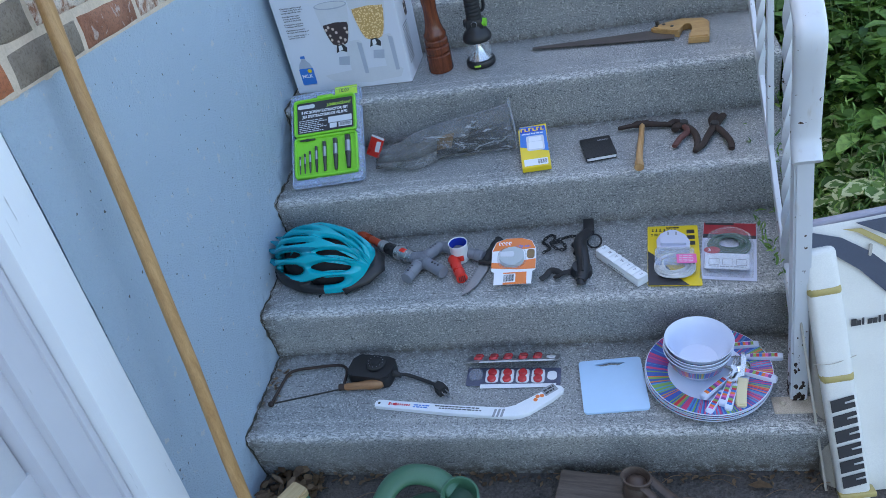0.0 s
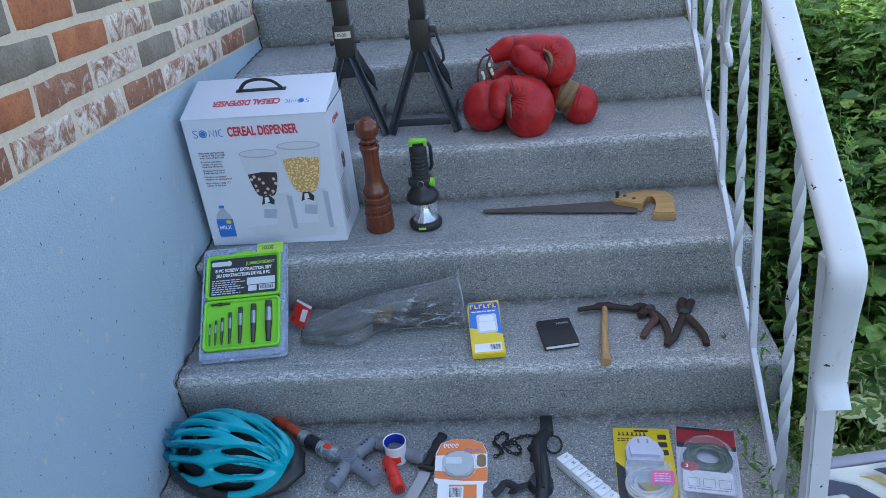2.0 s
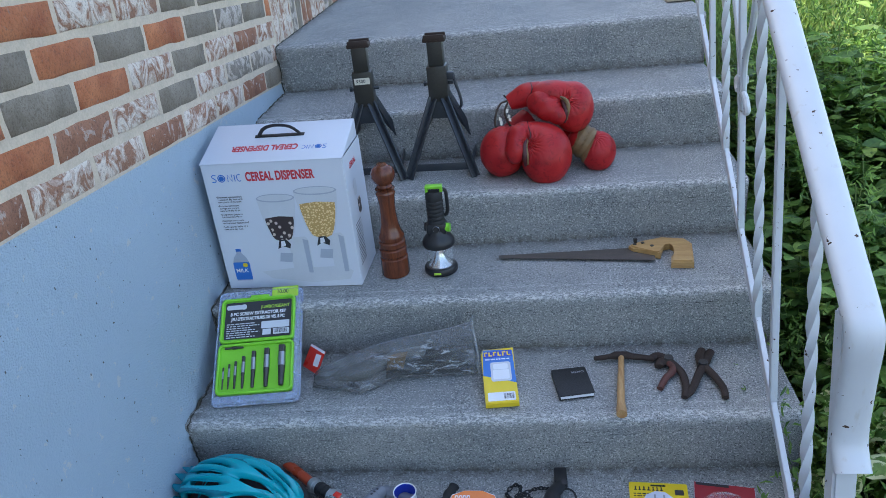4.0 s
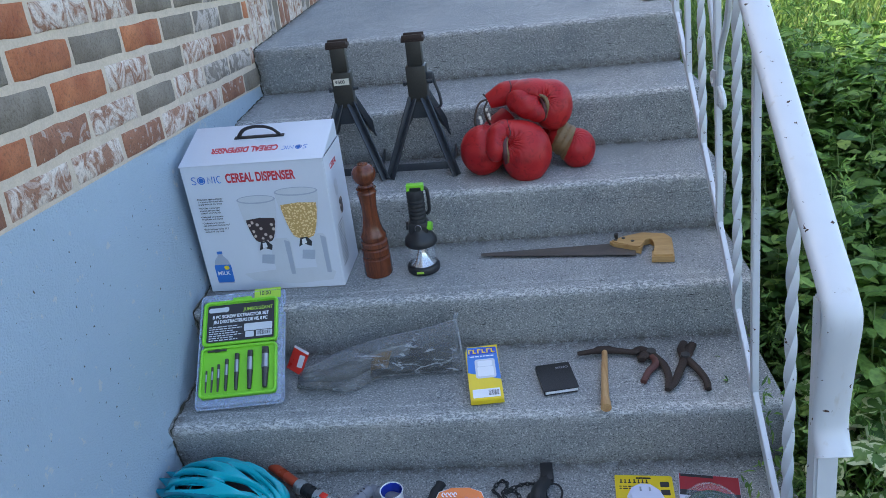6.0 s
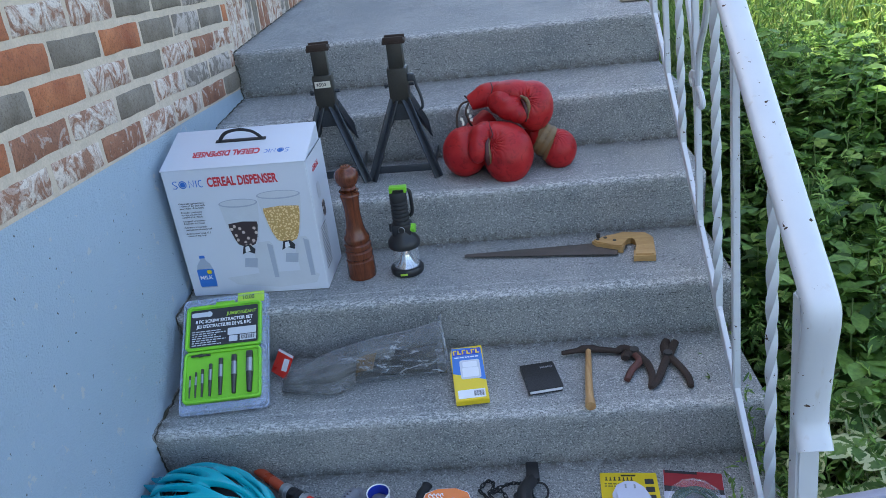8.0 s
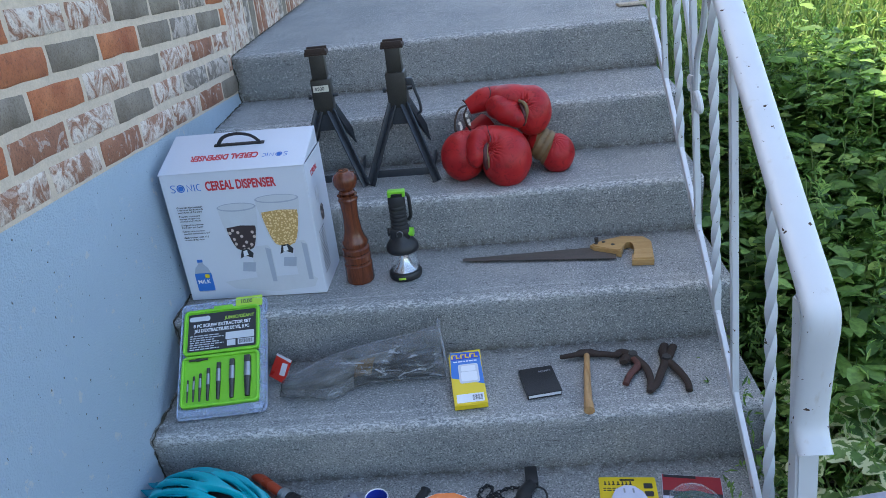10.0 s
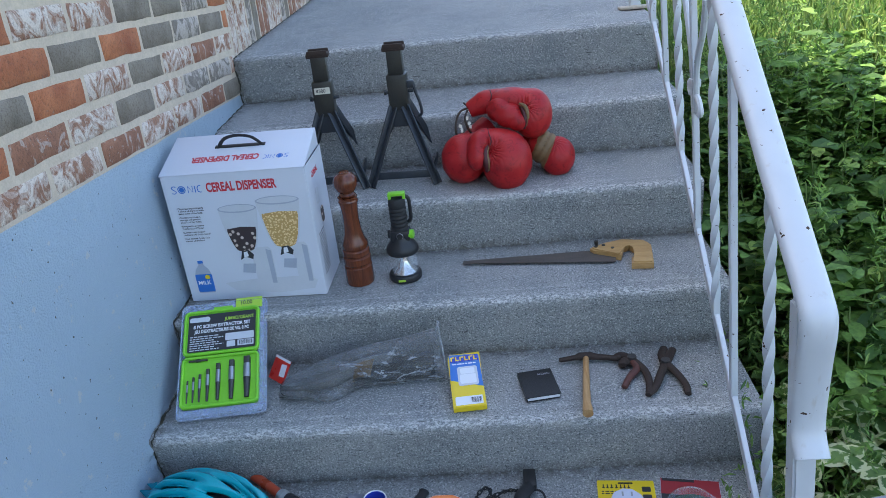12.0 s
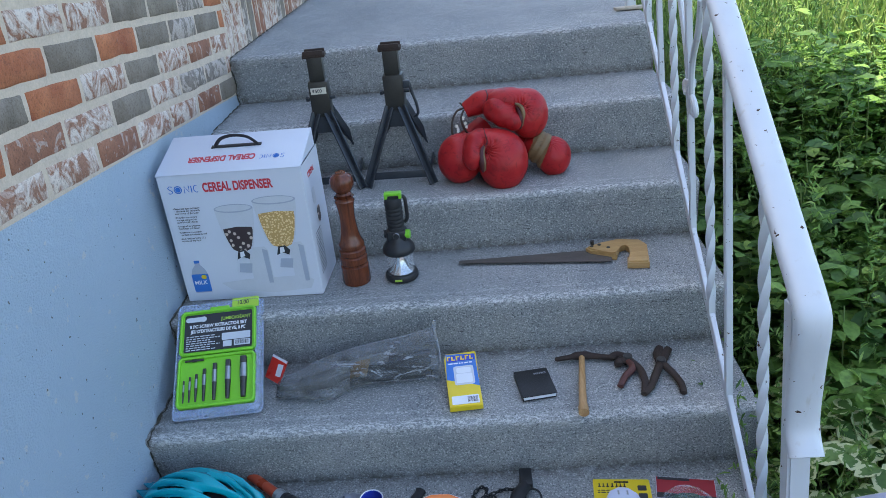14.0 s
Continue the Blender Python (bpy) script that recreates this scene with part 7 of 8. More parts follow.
def timer_pack():
    root = thing("extension_cord_pack", on(2, 1.112, 0.316, yaw=-4.5), "yellow and black card pack with a white outdoor plug and cord", "pack")
    W, L = 0.130, 0.250
    bm = B()
    slab(bm, rounded(W, L, 0.004, 3, 0.0, L / 2), 0.0, 0.0018)
    card = part("card", bm, M_YELLOW, root, "yellow card")
    bm = B()
    slab(bm, [(-W / 2 + 0.001, 0.001), (W / 2 - 0.030, 0.001), (W / 2 - 0.055, 0.030), (-W / 2 + 0.020, 0.120), (-W / 2 + 0.001, 0.140)], 0.0018, 0.0024)
    part("black_print", bm, M_INK, card)
    bm = B()
    x = -0.055
    for w in (0.008, 0.007, 0.009, 0.009, 0.007, 0.007, 0.008):
        box(bm, (x + w / 2, 0.226, 0.002), (w * 0.8, 0.0025, 0.0006))
        box(bm, (x + w / 2, 0.2315, 0.002), (w * 0.35, 0.010, 0.0006))
        x += w + 0.0018
    part("logo_mark", bm, M_INK, card)
    bars(card, M_INK, pose(0, 0, 0.0019), [(-0.056, 0.214, 0.05), (-0.056, 0.207, 0.044)], 0.0026)
    bm = B()
    for y in (0.222, 0.197, 0.172):
        slab(bm, rounded(0.020, 0.016, 0.002, 2, 0.046, y), 0.0018, 0.0024)
    part("icon", bm, M_INK, card)
    bm = B()
    slab(bm, rounded(0.034, 0.005, 0.002, 3, 0.0, 0.241), 0.0018, 0.0022)
    part("hang_slot", bm, M_RUBBER, card)
    bm = B()
    slab(bm, [(-0.040, 0.128), (0.040, 0.128), (0.042, 0.155), (0.030, 0.185), (0.012, 0.202), (-0.010, 0.204), (-0.030, 0.192), (-0.042, 0.165)], 0.002, 0.030, 0.009)
    plug = part("plug_body", bm, M_LILAC, root, "white plastic plug body")
    bm = B()
    for q in (-0.01, 0.01):
        box(bm, (q - 0.002, 0.178, 0.0305), (0.004, 0.012, 0.001))
    part("socket_slot", bm, M_GREYINK, plug)
    bm = B()
    for i in range(7):
        r = 0.046 - i * 0.0035
        pts = [(0.002 + r * math.cos(a) * 1.05, 0.066 + r * math.sin(a), 0.010 + 0.0035 * (i % 3) + 0.002 * math.sin(3 * a + i)) for a in [2 * math.pi * k / 30 for k in range(31)]]
        tube(bm, pts, 0.0030, 7)
    part("cord", bm, M_CORD, root, "coiled white cord")
    bm = B()
    box(bm, (0.002, 0.072, 0.022), (0.100, 0.096, 0.024), 0.008)
    part("blister", bm, M_CLEAR, root, "clear plastic blister")
    bm = B()
    slab(bm, rounded(0.096, 0.064, 0.004, 3, 0.002, 0.092), 0.0200, 0.0206)
    part("inner_wrap", bm, M_CLEAR2, root, "bluish clear inner wrap")
    bm = B()
    slab(bm, rounded(0.048, 0.036, 0.002, 2, 0.030, 0.066), 0.0345, 0.0350)
    st = part("sticker", bm, M_PINK, root, "pink sticker")
    bars(st, M_CARD, pose(0, 0, 0.0351), [(0.012, 0.076 - 0.007 * i, 0.034) for i in range(4)], 0.0022)


M_LILAC = plain("lilac_white_plastic", (0.56, 0.58, 0.70), 0.35, vary=0.05)
M_CORD = plain("white_cord", (0.62, 0.62, 0.62), 0.45, vary=0.08)
timer_pack()


def green_cord_pack():
    root = thing("cord_pack", on(2, 1.238, 0.326, yaw=-10), "red and white card pack with a green cord in clear plastic", "pack")
    W, L = 0.132, 0.236
    bm = B()
    slab(bm, rounded(W, L, 0.004, 3, 0, L / 2), 0.0, 0.0018)
    card = part("card", bm, M_LILAC, root, "white card")
    bm = B()
    slab(bm, [(-W / 2 + 0.001, 0.185), (W / 2 - 0.001, 0.182), (W / 2 - 0.001, L - 0.001), (-W / 2 + 0.001, L - 0.001)], 0.0018, 0.0023)
    part("red_print", bm, M_DARKRED, card)
    bm = B()
    slab(bm, [(-W / 2 + 0.001, 0.168), (W / 2 - 0.001, 0.168), (W / 2 - 0.001, 0.1822), (-W / 2 + 0.001, 0.1848)], 0.0018, 0.0023)
    slab(bm, [(-0.062, 0.226), (0.010, 0.226), (0.010, 0.2345), (-0.062, 0.2345)], 0.0024, 0.0028)
    part("black_print", bm, M_INK, card)
    bm = B()
    for i in range(6):
        r = 0.050 - i * 0.0045
        pts = [(r * math.cos(a), 0.130 + r * 0.92 * math.sin(a), 0.010 + 0.003 * (i % 3) + 0.002 * math.sin(2 * a + i)) for a in [2 * math.pi * k / 30 for k in range(31)]]
        tube(bm, pts, 0.0034, 7)
    part("cord", bm, M_CORDGREEN, root, "coiled dark green cord")
    bm = B()
    slab(bm, rounded(0.104, 0.062, 0.004, 3, -0.004, 0.052), 0.0175, 0.0190)
    ins = part("insert", bm, M_CARTON, root, "white printed insert")
    bm = B()
    lathe(bm, [(0.018, 0.0191), (0.018, 0.0195), (0, 0.0195)], 24, pose(-0.040, 0.094, 0) @ Matrix.Diagonal((1.1, 0.8, 1, 1)))
    part("badge", bm, M_DARKRED, ins, "dark red oval badge")
    words("3", 0.014, M_CARD, ins, pose(-0.050, 0.089, 0.0196))
    bm = B()
    for i in range(3):
        p = [(-0.034 + i * 0.032 + x, 0.048 + y, 0.0193) for x, y in rounded(0.024, 0.024, 0.002, 2)]
        tube(bm, p + p[:1], 0.0007, 5)
    part("icon", bm, M_GREYINK, ins)
    bars(ins, M_GREYINK, pose(0, 0, 0.0191), [(-0.046, 0.030, 0.085)], 0.003)
    bm = B()
    slab(bm, [(-0.058, 0.010), (0.058, 0.010), (0.060, 0.120), (0.050, 0.165), (0.025, 0.188), (0, 0.194), (-0.025, 0.188), (-0.050, 0.165), (-0.060, 0.120)], 0.002, 0.0275, 0.006)
    part("blister", bm, M_CLEAR, root, "clear plastic blister")


M_DARKRED = plain("dark_red_card", (0.36, 0.03, 0.04), 0.4, vary=0.08)
M_CORDGREEN = plain("dark_green_cord", (0.02, 0.07, 0.045), 0.45, vary=0.15)
green_cord_pack()


# ---- first tread ----
def coping_saw():
    root = thing("coping_saw", on(1, 0.15, 0.18), "old coping saw with a rusty bow and turned wooden handle", "saw")
    bm = B()
    pts = [(-0.106, -0.066, 0.008), (-0.100, -0.02, 0.008), (-0.090, 0.034, 0.009), (-0.070, 0.052, 0.010), (-0.02, 0.060, 0.010), (0.05, 0.066, 0.010), (0.076, 0.056, 0.010), (0.086, 0.03, 0.011), (0.088, -0.018, 0.012)]
    tube(bm, smooth_path(pts, 4), 0.0042, 9)
    part("bow", bm, M_RUST, root, "rusty steel bow")
    bm = B()
    box(bm, (-0.006, -0.044, 0.009), (0.186, 0.0012, 0.005), 0, pose(-0.006, -0.044, 0, 0, 0, 13.5) @ pose(0.006, 0.044, 0))
    part("blade", bm, M_DARKSTEEL, root)
    for p in ((-0.106, -0.068, 0.009), (0.085, -0.020, 0.012)):
        bm = B()
        ball(bm, p, (0.009, 0.008, 0.008), seg=12)
        part("blade_pin", bm, M_RUST, root)
    prof = [(0, 0), (0.007, 0), (0.0085, 0.006), (0.008, 0.014), (0.010, 0.018), (0.0105, 0.05), (0.014, 0.085), (0.0145, 0.105), (0.010, 0.117), (0, 0.119)]
    bm = B()
    lathe(bm, prof, 20, pose(0.082, -0.021, 0.0135) @ pose(0, 0, 0, 0, 90, 0) @ pose(0, 0, 0, -5, 0, 0))
    h = part("handle", bm, M_KNOBWOOD, root, "turned wooden handle")
    bm = B()
    rod(bm, (0.078, -0.021, 0.0135), (0.094, -0.020, 0.0135), 0.0095, 0.009, 14)
    part("ferrule", bm, M_RUST, root)


coping_saw()


def timer_box():
    root = thing("outdoor_timer", on(1, 0.312, 0.212, yaw=-10), "black outdoor plug-in timer with a short cord", "timer")
    bm = B()
    slab(bm, rounded(0.124, 0.080, 0.018, 7), 0.0, 0.036, 0.004)
    part("case", bm, M_BLACK, root)
    bm = B()
    lathe(bm, [(0.027, 0.038), (0.027, 0.043), (0.024, 0.046), (0.014, 0.046), (0.013, 0.050), (0, 0.050)], 28, pose(0.012, 0.008, 0))
    part("dial", bm, M_RUBBER, root)
    bm = B()
    for i in range(12):
        a = i * math.pi / 6
        box(bm, (0.012 + 0.020 * math.cos(a), 0.008 + 0.020 * math.sin(a), 0.0463), (0.002, 0.002, 0.0006))
    part("dial_mark", bm, M_GREYINK, root)
    bm = B()
    rod(bm, (0.064, -0.002, 0.020), (0.086, -0.006, 0.016), 0.010, 0.006, 14)
    tube(bm, smooth_path([(0.078, -0.004, 0.017), (0.10, 0.004, 0.010), (0.135, -0.002, 0.007), (0.165, -0.012, 0.009), (0.19, -0.022, 0.012)], 5), 0.0048, 10)
    part("cord", bm, M_RUBBER, root)
    bm = B()
    P = pose(0.205, -0.033, 0.014, 0, 0, -38)
    slab(bm, [(-0.02, -0.008), (-0.006, -0.014), (0.018, -0.014), (0.018, 0.014), (-0.006, 0.014), (-0.02, 0.008)], -0.010, 0.010, 0.003, P)
    pl = part("plug", bm, M_RUBBER, root)
    bm = B()
    box(bm, (0.027, -0.006, 0.003), (0.018, 0.0016, 0.006), 0, P)
    box(bm, (0.027, 0.006, 0.003), (0.018, 0.0016, 0.006), 0, P)
    rod(bm, P @ Vector((0.018, 0, -0.005)), P @ Vector((0.038, 0, -0.005)), 0.0024, 0.0024, 8)
    part("prong", bm, M_STEEL, pl)


timer_box()


def mini_stick():
    root, rel = flat_thing("mini_hockey_stick", 1, (0.58, 0.09), "white plastic mini hockey stick with printed lettering", "hockey stick")
    out = [(0.338, 0.100), (0.340, 0.111), (0.349, 0.116), (0.545, 0.089), (0.680, 0.074), (0.706, 0.081), (0.792, 0.140), (0.806, 0.146), (0.818, 0.143), (0.825, 0.133), (0.822, 0.123), (0.796, 0.097), (0.742, 0.058), (0.722, 0.049),
           (0.700, 0.046), (0.548, 0.062), (0.348, 0.092), (0.341, 0.093)]
    bm = B()
    slab(bm, rel(out), 0.0, 0.011, 0.0018)
    st = part("stick", bm, M_WHITEP, root)
    bm = B()
    rod(bm, (*rel([(0.351, 0.103)])[0], 0.011), (*rel([(0.351, 0.103)])[0], 0.0113), 0.0035, 0.0035, 12)
    part("hole", bm, M_INK, st)
    turn = math.degrees(math.atan2(-0.026, 0.20))
    bm = B()
    m0 = pose(-0.205, 0.010, 0.0112, 0, 0, turn)
    for i, w in enumerate((0.009, 0.004, 0.010, 0.011, 0.007, 0.006, 0.006, 0.007, 0.008, 0.006)):
        box(bm, (0.006 * i + 0.004, 0, 0), (w * 0.55, 0.009 if i in (0, 3) else 0.006, 0.0004), 0, m0)
    part("red_print", bm, M_RED, st)
    bars(st, M_BLUE, pose(-0.135, 0.003, 0.0112, 0, 0, turn), [(0, 0, 0.042), (0, -0.006, 0.04)], 0.0035)
    bars(st, M_INK, pose(-0.078, 0.000, 0.0112, 0, 0, turn + 1), [(0, -0.002, 0.115), (0.012, -0.009, 0.11)], 0.0034)
    bm = B()
    for i in range(3):
        slab(bm, [(0.070 + i * 0.010, -0.043), (0.076 + i * 0.010, -0.043), (0.082 + i * 0.010, -0.018), (0.076 + i * 0.010, -0.018)], 0.011, 0.0115)
    part("grey_stripe", bm, M_GREYINK, st)
    blade = pose(0.172, 0.010, 0.0112, 0, 0, 36)
    bm = B()
    box(bm, (0.048, 0.002, 0), (0.038, 0.024, 0.0005), 0, blade)
    pn = part("printed_panel", bm, M_GREYINK, st)
    bars(pn, M_INK, blade @ pose(0, 0, 0.0004), [(0.033, 0.006, 0.03), (0.033, -0.003, 0.028)], 0.005)
    bm = B()
    for x, y in ((0.012, 0.002), (0.022, -0.003), (0.002, -0.004)):
        rod(bm, blade @ Vector((x, y, 0)), blade @ Vector((x, y, 0.0006)), 0.0055, 0.0055, 8)
    part("orange_print", bm, M_ORANGE, st)


mini_stick()


def light_pack(m, label, prop):
    root = thing("tea_light_pack", m, label, "blister pack", "blister packs")
    W, L = 0.245, 0.062
    bm = B()
    slab(bm, rounded(W, L, 0.006, 3), 0.0, 0.0015)
    c = part("card", bm, M_FOIL if prop else M_NAVYCARD, root, "dark printed card")
    bm = B()
    slab(bm, [(-W / 2 + 0.04, -L / 2 - 0.010), (W / 2 - 0.012, -L / 2 - 0.004), (W / 2 - 0.01, -L / 2 + 0.008), (-W / 2 + 0.04, -L / 2 + 0.004)], 0.0016, 0.0022)
    slab(bm, rounded(0.024, 0.030, 0.010, 4, W / 2 - 0.022, 0.004), 0.0016, 0.0024)
    part("white_print", bm, M_CARD, root)
    if not prop:
        bm = B()
        slab(bm, rounded(0.036, 0.036, 0.014, 4, -0.098, 0.004), 0.0016, 0.011, 0.003)
        part("empty_blister", bm, M_CLEAR, root, "clear empty blister")
    xs = (-0.055, -0.015, 0.025, 0.065) if not prop else (-0.09, -0.05, -0.012, 0.028, 0.066)
    for x in xs:
        bm = B()
        slab(bm, rounded(0.034, 0.046, 0.008, 4, x, 0.002), 0.0016, 0.0034)
        b = part("cell", bm, M_CARD if not prop else M_FOIL, root)
        for dy in (-0.010, 0.012):
            bm = B()
            lathe(bm, [(0.0115, 0.0), (0.0115, 0.004), (0.0095, 0.0065), (0.005, 0.007), (0, 0.006)], 18, pose(x, dy, 0.0034))
            part("red_disc", bm, M_REDSHINE, b, "shiny red plastic disc")


M_REDSHINE = plain("shiny_red", (0.55, 0.045, 0.05), 0.15, vary=0.15, scale=120)
M_NAVYCARD = plain("navy_printed_card", (0.10, 0.11, 0.17), 0.4, vary=0.5, scale=70)
M_FOIL = plain("grey_foil", (0.32, 0.31, 0.33), 0.3, 0.6, vary=0.2)
light_pack(on(1, 0.694, 0.186, yaw=-2.5, lift=0.001), "open blister pack of shiny red plastic discs lying on the step", False)
light_pack(on(1, 0.692, 0.238, yaw=-1, lift=0.016, rx=-31), "second blister pack of red discs propped up behind the first", True)


def cutting_board():
    root = thing("cutting_board", on(1, 0.945, 0.146, yaw=4), "thin pale blue-white plastic cutting board with a grip slot", "cutting board")
    W, L = 0.156, 0.172
    bm = B()
    out = rounded(W, L, 0.010, 5)
    slot = [(0.036 * math.cos(a) * (1 + 0.06 * math.cos(6 * a)), L / 2 - 0.017 + 0.0065 * math.sin(a) * (1 + 0.25 * math.sin(5 * a))) for a in [2 * math.pi * i / 28 for i in range(28)]]
    z0, z1 = 0.0, 0.006

    def loop(pts, z):
        vs = [bm.verts.new((x, y, z)) for x, y in pts]
        return vs, [bm.edges.new((vs[i], vs[(i + 1) % len(vs)])) for i in range(len(vs))]

    rings = []
    for z in (z0, z1):
        a, ea = loop(out, z)
        b, eb = loop(slot, z)
        bmesh.ops.triangle_fill(bm, edges=ea + eb, use_beauty=True)
        rings.append((a, b))
    for w in (0, 1):
        p, q = rings[0][w], rings[1][w]
        for i in range(len(p)):
            j = (i + 1) % len(p)
            bm.faces.new((p[i], p[j], q[j], q[i]))
    part("board", bm, M_BOARD, root)


cutting_board()


def plate(m, label):
    root = thing("plate", m, label, "plate", "stack of plates")
    bm = B()
    lathe(bm, [(0, 0.0), (0.088, 0.0), (0.096, 0.004), (0.143, 0.0125), (0.1455, 0.014), (0.1450, 0.0155), (0.1432, 0.0154)], 64)
    part("underside", bm, M_MELA, root)
    bm = B()
    lathe(bm, [(0.0970, 0.0036), (0.1425, 0.0118), (0.1448, 0.0136)], 64)
    part("striped_underside", bm, M_STRIPE, root)
    bm = B()
    lathe(bm, [(0.1432, 0.0158), (0.098, 0.0078), (0.093, 0.0058)], 64)
    part("striped_rim", bm, M_STRIPE, root, "rim with bright radial stripes")
    bm = B()
    lathe(bm, [(0.0931, 0.0058), (0.086, 0.0034), (0, 0.0030)], 48)
    part("well", bm, M_MELA, root)


def bowl(m, label):
    root = thing("bowl", m, label, "bowl", "stack of bowls")
    bm = B()
    lathe(bm, [(0, 0), (0.046, 0), (0.052, 0.004), (0.064, 0.030), (0.0745, 0.062), (0.0815, 0.088), (0.083, 0.090), (0.0815, 0.091), (0.079, 0.088), (0.071, 0.060), (0.060, 0.028), (0.046, 0.008), (0, 0.006)], 56)
    part("wall", bm, M_MELA, root)
    bm = B()
    lathe(bm, [(0.0665, 0.034), (0.0753, 0.062), (0.0782, 0.072)], 56)
    part("striped_band", bm, M_STRIPE, root, "band of bright stripes")


for i in range(4):
    plate(on(1, 1.168 + 0.002 * (i % 2), 0.160 - 0.001 * i, yaw=37 * i, lift=0.0078 * i), "white melamine plate with a brightly striped rim, in a stack")
for i in range(4):
    bowl(on(1, 1.147 + 0.001 * i, 0.174 + 0.001 * (i % 2), yaw=50 * i, lift=0.027 + 0.0085 * i, rx=1.5 * (i % 2)) @ Matrix.Diagonal((0.955, 0.955, 0.74, 1)), "white melamine bowl with a striped band, in a stack")


def cutlery(a, b, head, label, k=1):
    """A handle from a to b and a steel head beyond b. a, b on the tread, with heights."""
    a, b = Vector(a), Vector(b)
    d = b - a
    ang = math.degrees(math.atan2(d.y, d.x))
    rise = math.degrees(math.atan2(d.z, math.hypot(d.x, d.y)))
    m = S @ Matrix.Translation((a.x, a.y, RISE + a.z)) @ pose(0, 0, 0, 0, 0, ang) @ pose(0, 0, 0, 0, -rise, 0)
    root = thing(head if head != "steak_knife" else "steak_knife", m, label, "cutlery", "cutlery on the plates")
    L = d.length
    bm = B()
    if head == "steak_knife":
        slab(bm, [(0, -0.008), (0.004, -0.012), (0.012, -0.011), (0.03, -0.008), (0.06, -0.009), (0.078, -0.014), (0.084, -0.010), (0.084, 0.009), (0.05, 0.010), (0.01, 0.013), (0.0, 0.008)], -0.006, 0.006, 0.003)
        part("handle", bm, M_IVORY, root, "ivory plastic handle")
    else:
        slab(bm, [(0, -0.006), (0.004, -0.0085), (0.02, -0.0085), (L - 0.01, -0.006), (L, -0.0045), (L, 0.0045), (L - 0.01, 0.006), (0.02, 0.0085), (0.004, 0.0085), (0, 0.006)], -0.0055, 0.0055, 0.002)
        h = part("handle", bm, M_MELA, root)
        for i in range(9):
            bm = B()
            x0 = 0.012 + i * (L - 0.022) / 9
            box(bm, (x0 + (L - 0.022) / 18, 0, 0.0057), ((L - 0.022) / 9, 0.0105, 0.0006))
            part("stripe", bm, STRIPE_INKS[(i * 5 + int(L * 1e4)) % 6], h)
        bm = B()
        rod(bm, (L - 0.001, 0, 0), (L + 0.010, 0, 0), 0.0048, 0.004, 10)
        part("ferrule", bm, M_CHROME, root)
    bm = B()
    if head == "spoon":
        slab(bm, [(L + 0.008, -0.0025), (L + 0.035, -0.0025), (L + 0.035, 0.0025), (L + 0.008, 0.0025)], -0.001, 0.001)
        ball(bm, (L + 0.055, 0, -0.001), (0.024, 0.0155, 0.005), seg=16)
    elif head == "fork":
        slab(bm, [(L + 0.008, -0.0025), (L + 0.035, -0.0025), (L + 0.042, -0.010), (L + 0.05, -0.010), (L + 0.05, 0.010), (L + 0.042, 0.010), (L + 0.035, 0.0025), (L + 0.008, 0.0025)], -0.001, 0.001)
        for i in range(4):
            box(bm, (L + 0.066, -0.0085 + 0.0057 * i, 0), (0.034, 0.0028, 0.0018))
    else:
        slab(bm, [(L + 0.008, -0.004), (L + 0.06, -0.008), (L + 0.085, -0.003), (L + 0.085, 0.004), (L + 0.008, 0.004)], -0.0008, 0.0008)
    part("blade" if "knife" in head else "bowl" if head == "spoon" else "tines", bm, M_CHROME, root)


STRIPE_INKS = (M_RED, M_BLUE, M_ORANGE, M_PINK, plain("violet_ink", (0.22, 0.06, 0.28), 0.4), plain("green_ink", (0.25, 0.42, 0.08), 0.4))
cutlery((1.297, 0.228, 0.042), (1.222, 0.232, 0.034), "spoon", "table spoon with a striped plastic handle")
cutlery((1.342, 0.178, 0.048), (1.262, 0.193, 0.036), "fork", "table fork with a striped plastic handle")
cutlery((1.314, 0.108, 0.046), (1.240, 0.150, 0.036), "table_knife", "table knife with a striped plastic handle")
cutlery((1.144, 0.062, 0.046), (1.208, 0.122, 0.042), "spoon", "table spoon with a striped plastic handle")
cutlery((1.151, 0.020, 0.038), (1.192, 0.086, 0.036), "fork", "table fork with a striped plastic handle")
cutlery((1.183, 0.040, 0.043), (1.214, 0.114, 0.042), "fork", "table fork with a striped plastic handle")
cutlery((1.194, 0.026, 0.041), (1.224, 0.102, 0.040), "table_knife", "table knife with a striped plastic handle")
cutlery((1.224, 0.034, 0.042), (1.240, 0.116, 0.044), "steak_knife", "kitchen knife with an ivory plastic handle")


